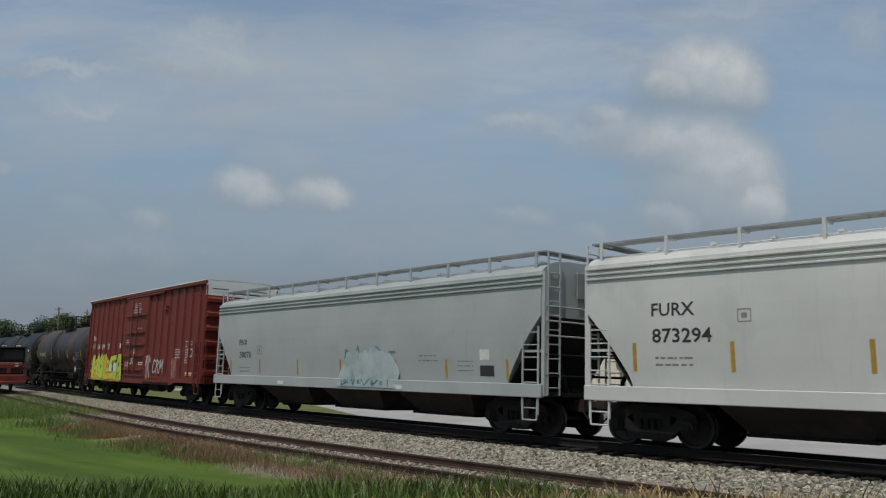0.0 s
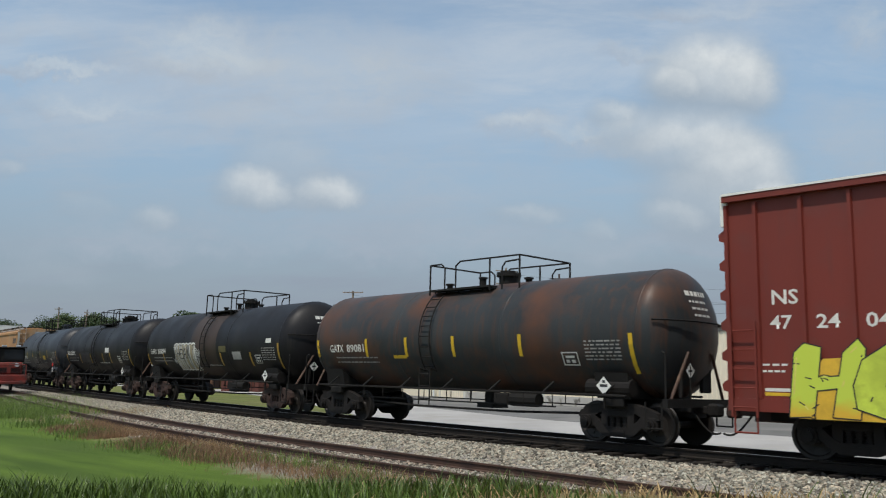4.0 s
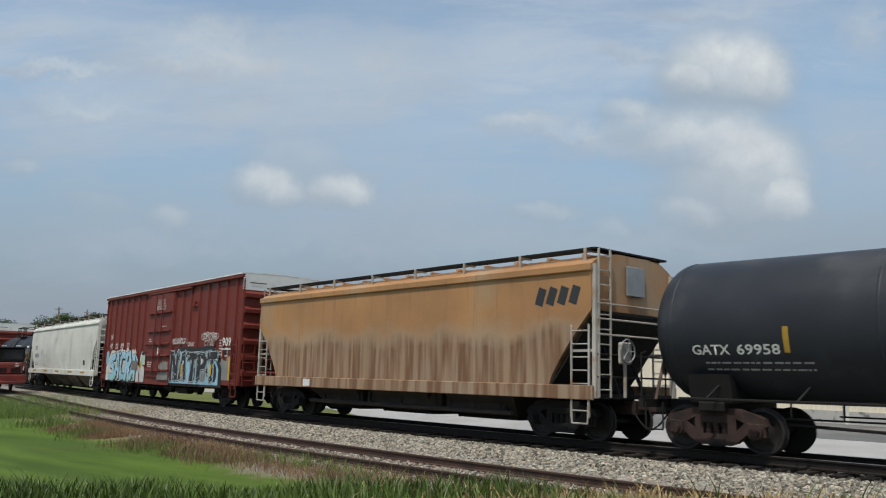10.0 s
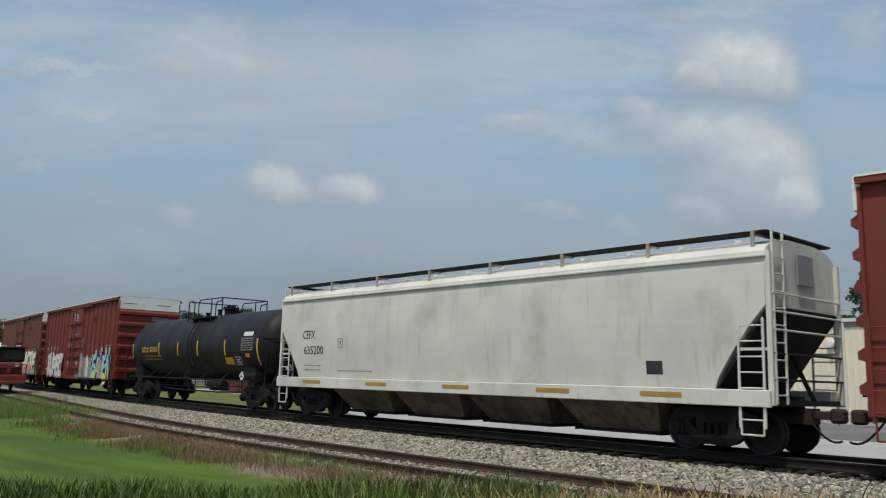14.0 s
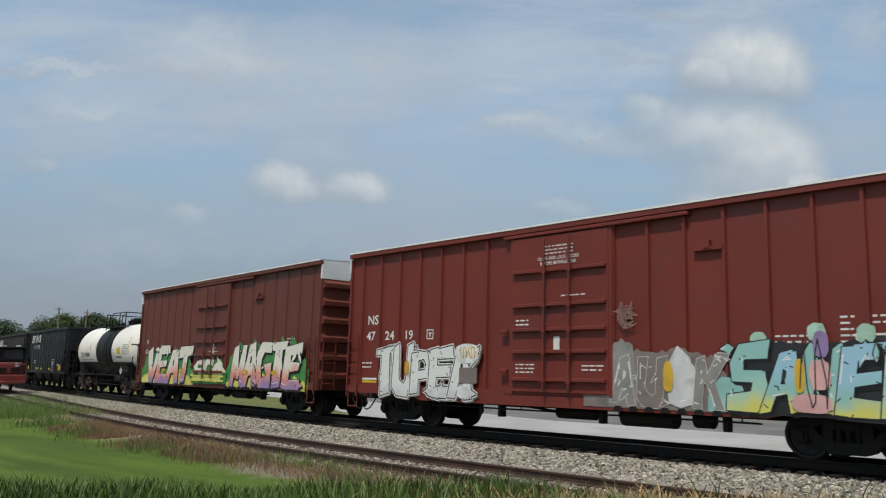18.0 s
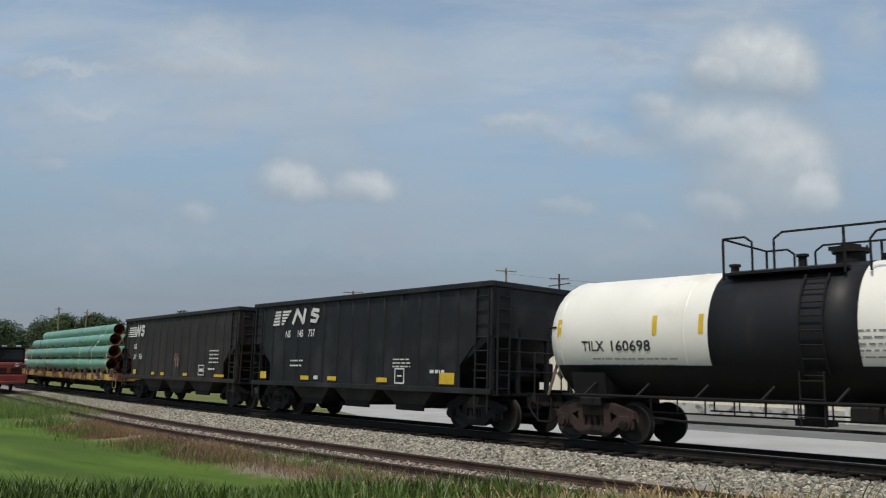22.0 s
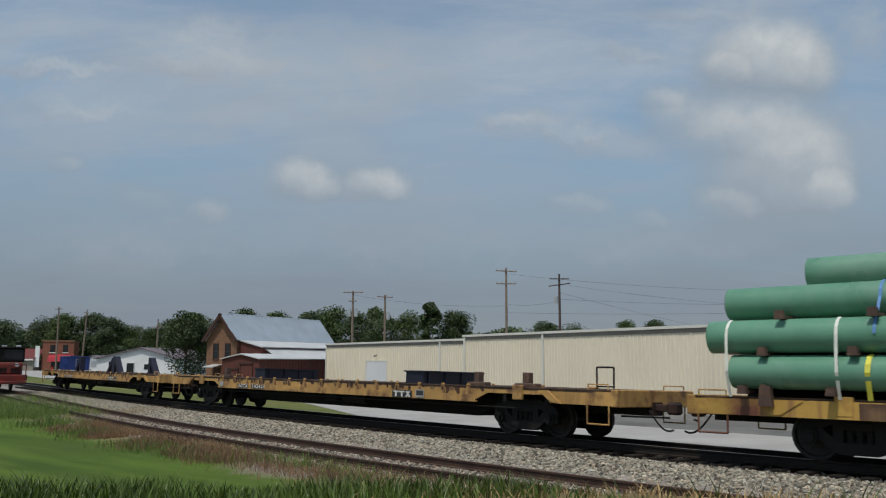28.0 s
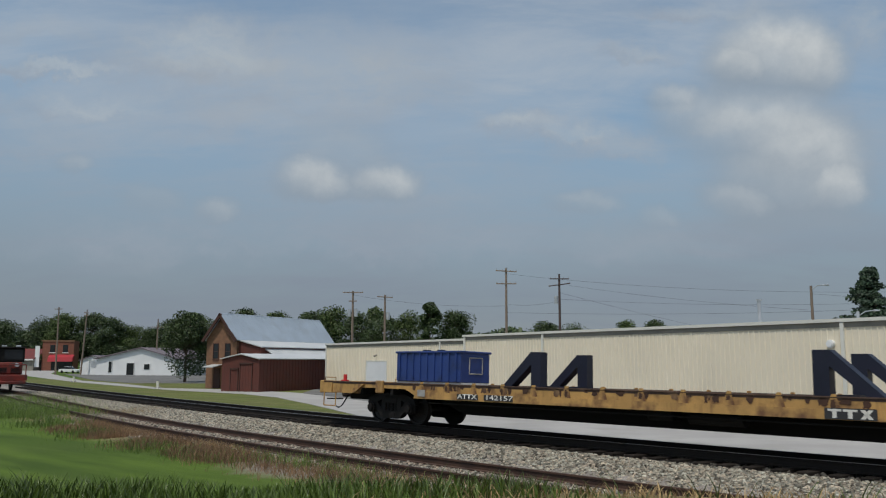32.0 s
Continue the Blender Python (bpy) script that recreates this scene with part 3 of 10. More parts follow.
def ballast():
    """Crushed stone along both tracks: loose stones on the bed, each a small faceted lump."""
    rnd = np.random.RandomState(5)
    base = np.array([(-1, -1, -.6), (1, -1, -.5), (1, 1, -.6), (-1, 1, -.5), (-.7, -.7, .6), (.7, -.6, .7), (.6, .7, .6), (-.7, .6, .7)], float)
    faces = [(0, 1, 5, 4), (1, 2, 6, 5), (2, 3, 7, 6), (3, 0, 4, 7), (4, 5, 6, 7)]

    def scatter(count, s_lo, s_hi, n_lo, n_hi, size, name, material, label, power=1.0, lift=0.0):
        V, F = [], []
        k = 0
        for _ in range(count):
            s = s_lo + (s_hi - s_lo) * rnd.rand() ** power
            n = n_lo + (n_hi - n_lo) * rnd.rand()
            x, y, a = along(s, n)
            if n > -3.2 and n < 2.5:
                z = mix1(-0.24, ground_z(x, y), (abs(n) - 1.3) / 0.5)
                if abs(abs(n) - 0.755) < 0.09:
                    continue
            else:
                z = ground_z(x, y)
            r = size * rnd.uniform(0.55, 1.35)
            q = base * (r * rnd.uniform(0.7, 1.3, 3)) + rnd.uniform(-0.25, 0.25, (8, 3)) * r
            c, d = math.cos(rnd.rand() * 6.28), math.sin(rnd.rand() * 6.28)
            ang = rnd.rand() * 6.28
            c, d = math.cos(ang), math.sin(ang)
            t = rnd.uniform(-0.6, 0.6)
            R = np.array([[c, -d, 0], [d, c, 0], [0, 0, 1]]) @ np.array([[1, 0, 0], [0, math.cos(t), -math.sin(t)], [0, math.sin(t), math.cos(t)]])
            q = q @ R.T + (x, y, z + r * 0.35 + lift)
            V.append(q)
            F += [tuple(k + i for i in f) for f in faces]
            k += 8
        me = bpy.data.meshes.new(name)
        me.from_pydata(np.concatenate(V).tolist(), [], F)
        me.materials.append(M[material])
        tagged(new(name, me), label, "gravel", kind="stuff")
    scatter(64000, 16, -42, -3.4, -1.3, 0.0285, "ballast", "stone", "pale grey crushed stone ballast beside the rails", 1.0)
    # darker stones paint the shade between and beside the main rails
    scatter(9000, 16, -30, -1.3, 1.9, 0.036, "oily_ballast", "stone_oily_shaded", "grimy crushed stone between the sleepers, darkened for the train's shade")
    scatter(26000, 16, -34, -6.3, -3.1, 0.028, "siding_ballast", "stone_brown", "dusty brown gravel round the siding")


ballast()


def blades(name, spots, tall, wide, material, label, seed, lean=0.35):
    """Grass blades: each a bent, tapering strip of three pieces. spots: callables giving x, y or None."""
    rnd = np.random.RandomState(seed)
    V, F, k = [], [], 0
    for x, y, z, f in spots:
        h = tall * f * rnd.uniform(0.55, 1.25)
        w = wide * rnd.uniform(0.7, 1.3)
        a = rnd.rand() * 6.283
        la = rnd.rand() * 6.283
        lx, ly = math.cos(la) * lean * h, math.sin(la) * lean * h
        dx, dy = math.cos(a) * w / 2, math.sin(a) * w / 2
        for u, ww in ((0.0, 1.0), (0.4, 0.85), (0.75, 0.5)):
            cx, cy, cz = x + lx * u * u, y + ly * u * u, z + h * u - 0.1 * h * u * u
            V += [(cx - dx * ww, cy - dy * ww, cz), (cx + dx * ww, cy + dy * ww, cz)]
        V.append((x + lx, y + ly, z + h * 0.9))
        F += [(k, k + 1, k + 3, k + 2), (k + 2, k + 3, k + 5, k + 4), (k + 4, k + 5, k + 6)]
        k += 7
    me = bpy.data.meshes.new(name)
    me.from_pydata(V, [], F)
    me.materials.append(M[material])
    return tagged(new(name, me), label, "grass", kind="stuff")


def plant_grass():
    rnd = np.random.RandomState(8)
    front, tips = [], []
    while len(front) < 36000:
        d = rnd.uniform(-3.4, 4.6)
        x = rnd.uniform(-4.5, 4.5)
        edge = math.hypot(x / 4.2, (d - 1.2) / 4.2) + 0.5 * noise.noise(Vector((x * 0.7, d * 0.7, 5)))
        if (d < 2.6 and rnd.rand() < 0.62) or rnd.rand() < mix1(0, 1, (edge - 0.75) / 0.4) and d < 2.6:
            continue
        if d > 2.6 and rnd.rand() < mix1(0, 0.93, (x / d - 0.03) / 0.22):
            continue
        f = 0.9 + 0.7 * noise.noise(Vector((x * 1.6, d * 1.6, 1))) - 0.48 * mix1(0, 1, (x / max(d, 1) + 0.08) / 0.36)
        front.append((x, d, ground_z(x, d) - 0.02, f * mix1(1.3, 1.0, (x / max(d, 1) + 0.5) / 0.3)))
    blades("tall_grass", front, 0.115, 0.008, "blade", "long green grass blades in the foreground", 3)
    bank = []
    for _ in range(5200):
        d = rnd.uniform(3.3, 7.5)
        x = d * rnd.uniform(-0.12, 0.56)
        bank.append((x, d, ground_z(x, d) - 0.01, 0.5 + 0.8 * rnd.rand()))
    blades("bank_straw", bank, 0.065, 0.008, "blade_straw", "sparse straw coloured grass on the bank", 13, 0.7)
    stalks = []
    for _ in range(110):
        d = rnd.uniform(3.0, 4.2)
        x = d * rnd.uniform(-0.58, 0.58)
        stalks.append((x, d, ground_z(x, d) - 0.02, 1.0))
    blades("grass_stalks", stalks, 0.19, 0.007, "blade", "taller dark grass stalks", 4, 0.5)
    lawn = []
    while len(lawn) < 24000:
        y = 4.5 + 8.0 * rnd.rand()
        x = rnd.uniform(-0.60, 0.25) * y
        s, n = near_track(x, y)
        if n > -7.2:
            continue
        mown = 0.75 + 0.6 * noise.noise(Vector((x * 0.9 + y * 0.75, y * 0.12, 4)))
        lawn.append((x, y, ground_z(x, y) - 0.01, mown * (0.7 + 0.5 * rnd.rand()) * (1 + y * 0.02)))
    blades("lawn_grass", lawn, 0.030, 0.016, "blade_lawn", "short mown lawn grass", 5)
    dry, weeds = [], []
    while len(dry) < 22000:
        s = rnd.uniform(-34, 14)
        n = -6.6 + 0.5 * rnd.randn()
        x, y, _ = along(s, n)
        if noise.noise(Vector((x * 0.45, y * 0.45, 7))) < -0.05 or n > -5.5 or x < -13.5 or rnd.rand() < mix1(0, 0.8, (s + 3) / 5):
            continue
        dry.append((x, y, ground_z(x, y) - 0.01, 0.6 + 0.6 * rnd.rand()))
    line = [(-13.2, 32.0), (-11.4, 29.1), (-8.3, 25.8), (-5.0, 20.4), (-2.6, 17.6), (-1.0, 15.9)]
    for _ in range(9000):
        k = rnd.randint(0, len(line) - 1)
        u = rnd.rand()
        x = line[k][0] + (line[k + 1][0] - line[k][0]) * u + 0.42 * rnd.randn()
        y = line[k][1] + (line[k + 1][1] - line[k][1]) * u + 0.42 * rnd.randn()
        dry.append((x, y, ground_z(x, y) - 0.01, 0.55 + 0.6 * rnd.rand()))
    blades("dry_weeds", dry, 0.20, 0.010, "blade_dry", "dry reddish brown weeds along the siding", 6)
    while len(weeds) < 6000:
        s = rnd.uniform(-36, 14)
        n = -7.0 + 0.6 * rnd.randn()
        x, y, _ = along(s, n)
        if noise.noise(Vector((x * 0.3, y * 0.3, 2))) < 0.0 or n > -6.2 or rnd.rand() < mix1(0, 0.8, (s + 5) / 6):
            continue
        weeds.append((x, y, ground_z(x, y) - 0.01, 0.6 + 0.7 * rnd.rand()))
    for cs, cn, k, rad in ((-29.5, -7.0, 1500, 1.6), (-24.5, -6.3, 500, 0.9), (-34, -7.2, 900, 1.8), (-20.5, -5.6, 300, 0.6), (2.0, -6.0, 500, 0.9)):
        for _ in range(k):
            x, y, _ = along(cs + rad * 1.6 * rnd.randn(), cn + 0.5 * rad * rnd.randn() * 0.6)
            weeds.append((x, y, ground_z(x, y) - 0.01, 0.8 + 0.9 * rnd.rand()))
    for cx, cy, k, rad in ((-16.8, 35.8, 2600, 1.0), (-22.7, 44.2, 1800, 1.6), (-19.5, 39.5, 1600, 1.2), (-14.3, 30.8, 700, 0.8), (-18.0, 35.0, 900, 0.9)):
        for _ in range(k):
            x, y = cx + rad * rnd.randn(), cy + rad * rnd.randn()
            weeds.append((x, y, ground_z(x, y) - 0.01, 0.8 + 1.0 * rnd.rand()))
    tan = []
    for cx, cy in ((-15.4, 36.9), (-13.4, 36.4)):
        for _ in range(500):
            x, y = cx + 0.6 * rnd.randn(), cy + 0.6 * rnd.randn()
            tan.append((x, y, ground_z(x, y) - 0.01, 0.6 + 0.8 * rnd.rand()))
    for cs, cn, k, rad in ((-3.0, -5.6, 900, 1.0), (-10, -5.9, 700, 1.2), (4.5, -5.7, 900, 1.4), (9, -6.2, 900, 1.6), (-16, -5.7, 300, 0.8)):
        for _ in range(k):
            x, y, _ = along(cs + rad * rnd.randn(), cn + 0.28 * rad * rnd.randn())
            tan.append((x, y, ground_z(x, y) - 0.01, 0.5 + 0.7 * rnd.rand()))
    blades("straw_weeds", tan, 0.20, 0.009, "blade_straw", "pale straw coloured dead weeds", 12, 0.6)
    blades("green_weeds", weeds, 0.24, 0.014, "blade_weed", "fresh green weeds at the lawn's edge", 7)


plant_grass()

# --- buildings ---


def slab(bm, a, b, c, d, thick=0.12):
    """A roof plane of some thickness through four corners."""
    ps = [Vector(p) for p in (a, b, c, d)]
    nrm = (ps[1] - ps[0]).cross(ps[3] - ps[0]).normalized()
    if nrm.z < 0:
        nrm = -nrm
    lo = [bm.verts.new(p - nrm * thick) for p in ps]
    hi = [bm.verts.new(p) for p in ps]
    fs = [bm.faces.new(lo), bm.faces.new(hi[::-1])]
    for i in range(4):
        j = (i + 1) % 4
        fs.append(bm.faces.new((lo[i], hi[i], hi[j], lo[j])))
    bmesh.ops.recalc_face_normals(bm, faces=fs)


G = -1.0


def metal_building():
    """The long warehouse: a low part and a higher part in one line, ribbed wall sheets, gutter, downpipes, a roller door."""
    base = Vector((-11.6, 83.4))
    d = (Vector((17.9, 39.6)) - base).normalized()
    o = Vector((-d.y, d.x))
    if o.y < 0:
        o = -o                                   # away from the railway
    ang = math.atan2(d.y, d.x)
    b = tagged(new("warehouse"), "long beige corrugated metal warehouse with a flat gutter line", "warehouse", kind="")
    b.matrix_basis = Matrix.Translation((base.x, base.y, G)) @ Matrix.Rotation(ang, 4, 'Z')
    sgn = 1 if (Matrix.Rotation(ang, 3, 'Z') @ Vector((0, 1, 0))).xy.dot(o) > 0 else -1
    L1, L2 = 23.7, 84.0
    for x0, x1, zt, dep in ((0, L1, 4.45, 18), (L1, L2, 4.72, 30)):
        bm = B()
        y0, y1 = (0, sgn * dep)
        box(bm, x0, x1, min(y0, y1), max(y0, y1), 0, zt)
        w = part("wall", bm, "metal_wall", b)
        src = None
        k = 0
        x = x0 + 0.2
        while x < x1 - 0.1 and x < 66:
            if src is None:
                bm = B()
                prism(bm, [(-0.05, 0), (-0.025, -0.035 * sgn), (0.025, -0.035 * sgn), (0.05, 0)], "z", 0.05, zt - 0.05)
                src = part("sheet_rib", bm, "metal_wall", b)
                src.location = (x, 0, 0)
            else:
                share(src, "sheet_rib", b, pose(x, 0, 0))
            x += 0.305
        bm = B()
        box(bm, x0 - 0.05, x1 + 0.05, min(-0.16 * sgn, 0), max(-0.16 * sgn, 0), zt - 0.02, zt + 0.14)
        part("gutter", bm, "metal_trim", b)
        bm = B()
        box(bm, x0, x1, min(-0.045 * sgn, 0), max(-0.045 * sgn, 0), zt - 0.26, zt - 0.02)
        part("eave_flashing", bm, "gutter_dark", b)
        bm = B()
        ry = sgn * dep / 2
        slab(bm, (x0, -0.1 * sgn, zt + 0.10), (x1, -0.1 * sgn, zt + 0.10), (x1, ry, zt + 0.5), (x0, ry, zt + 0.5), 0.1)
        slab(bm, (x0, ry, zt + 0.5), (x1, ry, zt + 0.5), (x1, sgn * dep, zt + 0.1), (x0, sgn * dep, zt + 0.1), 0.1)
        part("roof", bm, "tin_white", b)
    for x in (0.12, 20.5, L1 + 0.15, 32.9, 54.0, 70):
        bm = B()
        zt = 4.4 if x < L1 else 4.68
        box(bm, x - 0.09, x + 0.09, min(0, -0.13 * sgn), max(0, -0.13 * sgn), 0.0, zt)
        part("downpipe", bm, "metal_trim", b)
    bm = B()
    box(bm, 8.4, 12.0, min(0, -0.05 * sgn), max(0, -0.05 * sgn), 0.02, 2.8)
    door = part("roller_door", bm, "white_wall", b, "white roller door")
    for k in range(8):
        bm = B()
        box(bm, 8.46, 11.94, min(-0.05 * sgn, -0.07 * sgn), max(-0.05 * sgn, -0.07 * sgn), 0.06 + k * 0.34, 0.36 + k * 0.34)
        part("door_slat", bm, "white_wall", door)
    bm = B()
    box(bm, 8.28, 8.4, min(0, -0.08 * sgn), max(0, -0.08 * sgn), 0, 2.9)
    box(bm, 12.0, 12.12, min(0, -0.08 * sgn), max(0, -0.08 * sgn), 0, 2.9)
    box(bm, 8.28, 12.12, min(0, -0.08 * sgn), max(0, -0.08 * sgn), 2.8, 2.92)
    part("door_frame", bm, "metal_trim", b)
    bm = B()
    rod(bm, (10.2, -0.3 * sgn, 3.3), (10.2, 0, 3.4), 0.08, 8)
    part("wall_lamp", bm, "gutter_dark", b)
    # round wall fan with hood
    bm = B()
    rod(bm, (53.4, 0, 3.7), (53.4, -0.16 * sgn, 3.7), 0.19, 20)
    rod(bm, (53.4, -0.16 * sgn, 3.7), (53.4, -0.22 * sgn, 3.7), 0.14, 20)
    f = part("wall_vent", bm, "white_wall", b, "round white wall vent")
    bm = B()
    box(bm, 53.33, 53.47, min(0, -0.12 * sgn), max(0, -0.12 * sgn), 3.05, 3.25)
    part("meter_box", bm, "galv", b)
    bm = B()
    rod(bm, (48.2, sgn * 2, 4.7), (48.2, sgn * 2, 6.1), 0.09, 10)
    rod(bm, (48.2, sgn * 2, 6.1), (48.2, sgn * 2, 6.2), 0.15, 10)
    part("roof_vent_pipe", bm, "galv", b)
    for x in (20.0, 56, 60):
        bm = B()
        rod(bm, (x, -0.35 * sgn, 0), (x, -0.35 * sgn, 1.1), 0.08, 8)
        part("bollard", bm, "white_wall", b)
    # foot wall of concrete blocks
    bm = B()
    box(bm, L1, 66, min(0, -0.06 * sgn), max(0, -0.06 * sgn), 0.0, 0.62)
    part("plinth", bm, "stained_concrete", b, "pale concrete foot wall with dark stains")


metal_building()


def barn():
    """Narrow brick gabled house with a tin roof, two stepped lean-to roofs and a brown board annex before it."""
    b = tagged(new("barn"), "tan brick gabled barn with grey tin roof and brown annex", "barn")
    # local x runs along the ridge away from the gable; -y faces the railway
    b.matrix_basis = Matrix.Translation((-23.1, 87.3, G)) @ Matrix.Rotation(radians(62.9), 4, 'Z')
    W, L, ze, zr = 4.1, 16.9, 5.2, 7.85
    bm = B()
    prism(bm, [(-W / 2, 0), (W / 2, 0), (W / 2, ze), (0, zr - 0.2), (-W / 2, ze)], "x", 0, L)
    part("wall", bm, "brick_tan", b)
    bm = B()
    slab(bm, (-0.5, 0, zr), (L + 0.4, 0, zr), (L + 0.4, -W / 2 - 0.3, ze - 0.2), (-0.5, -W / 2 - 0.3, ze - 0.2), 0.14)
    slab(bm, (-0.5, 0, zr), (L + 0.4, 0, zr), (L + 0.4, W / 2 + 0.3, ze - 0.2), (-0.5, W / 2 + 0.3, ze - 0.2), 0.14)
    roof = part("roof", bm, "tin_roof", b)
    for sy in (-1, 1):
        bm = B()
        slab(bm, (-0.53, 0, zr - 0.01), (-0.38, 0, zr - 0.01), (-0.38, sy * (W / 2 + 0.32), ze - 0.22), (-0.53, sy * (W / 2 + 0.32), ze - 0.22), 0.30)
        part("barge_board", bm, "soffit", b)
    for k in range(24):
        bm = B()
        x = -0.3 + k * (L + 0.5) / 23
        slab(bm, (x, -0.02, zr + 0.03), (x + 0.05, -0.02, zr + 0.03), (x + 0.05, -W / 2 - 0.28, ze - 0.18), (x, -W / 2 - 0.28, ze - 0.18), 0.03)
        part("roof_seam", bm, "tin_roof", roof)
    for y in (-0.85, 0.75):
        bm = B()
        box(bm, -0.03, 0.12, y - 0.33, y + 0.33, 3.1, 4.6)
        w = part("window", bm, "glass_dark", b)
        bm = B()
        for yy in (y - 0.38, y + 0.33):
            box(bm, -0.06, 0.06, yy, yy + 0.05, 3.05, 4.65)
        box(bm, -0.06, 0.06, y - 0.38, y + 0.38, 4.6, 4.68)
        box(bm, -0.05, 0.05, y - 0.38, y + 0.38, 3.8, 3.86)
        box(bm, -0.10, 0.06, y - 0.42, y + 0.42, 3.0, 2.9)
        part("window_frame", bm, "soffit", w)
    y1 = -W / 2
    y2, y3, y4 = y1 - 2.9, y1 - 4.3, y1 - 6.9
    bm = B()
    prism(bm, [(y1, 0), (y1, 4.95), (y2, 4.25), (y2, 0)], "x", 0.3, L + 0.2)
    part("lean_to", bm, "barn_brown", b)
    bm = B()
    slab(bm, (0.1, y1, 5.05), (L + 0.4, y1, 5.05), (L + 0.4, y2 - 0.25, 4.32), (0.1, y2 - 0.25, 4.32), 0.10)
    part("lean_to_roof", bm, "tin_white", b)
    bm = B()
    prism(bm, [(y2, 0), (y2, 4.05), (y3, 3.30), (y3, 0)], "x", 1.2, L + 0.6)
    part("lean_to", bm, "barn_brown", b)
    bm = B()
    slab(bm, (1.0, y2, 4.12), (L + 0.8, y2, 4.12), (L + 0.8, y3 - 0.2, 3.30), (1.0, y3 - 0.2, 3.30), 0.10)
    part("lean_to_roof", bm, "tin_white", b)
    # board annex with a low gable towards the viewer
    xa, ya, yb = -6.1, -10.05, -5.6
    ym = (ya + yb) / 2 - 0.1
    bm = B()
    prism(bm, [(yb, 0), (yb, 3.02), (ym, 3.42), (ya, 3.02), (ya, 0)], "x", xa, 12.0)
    part("annex", bm, "barn_brown", b)
    for ye in (ya - 0.15, yb + 0.15):
        bm = B()
        slab(bm, (xa - 0.2, ym, 3.55), (12.1, ym, 3.55), (12.1, ye, 3.09), (xa - 0.2, ye, 3.09), 0.09)
        part("annex_roof", bm, "tin_white", b)
    for yy, w2, h2 in ((-7.15, 0.42, 2.05), (-8.55, 0.68, 2.55)):
        bm = B()
        box(bm, xa - 0.03, xa + 0.02, yy - w2, yy + w2, 0.03, h2, 0.01)
        d = part("annex_door", bm, "barn_brown", b, "dark red board door")
        for k in range(4):
            bm = B()
            y0 = yy - w2 + 2 * w2 * (k + 0.5) / 4
            box(bm, xa - 0.045, xa - 0.03, y0 - w2 / 4 + 0.02, y0 + w2 / 4 - 0.02, 0.05, h2 - 0.04)
            part("door_board", bm, "barn_brown", d)
        bm = B()
        box(bm, xa - 0.08, xa - 0.02, yy - w2 - 0.08, yy - w2, 0.03, h2)
        box(bm, xa - 0.08, xa - 0.02, yy + w2, yy + w2 + 0.08, 0.03, h2)
        box(bm, xa - 0.12, xa - 0.02, yy - w2 - 0.1, yy + w2 + 0.1, h2, h2 + 0.14)
        part("door_frame", bm, "soffit", d)
    for k in range(37):
        bm = B()
        x = xa + 0.2 + k * 0.48
        box(bm, x - 0.015, x + 0.015, ya - 0.03, ya + 0.005, 0.02, 2.98)
        part("board_batten", bm, "barn_brown", b)
    bm = B()
    slab(bm, (-1.5, 1.2, 2.25), (0.0, 1.2, 2.5), (0.0, -0.2, 2.5), (-1.5, -0.2, 2.25), 0.08)
    part("door_canopy", bm, "tin_white", b)
    bm = B()
    box(bm, -0.06, 0.05, 0.05, 0.95, 0.03, 2.1)
    part("gable_door", bm, "soffit", b)


barn()


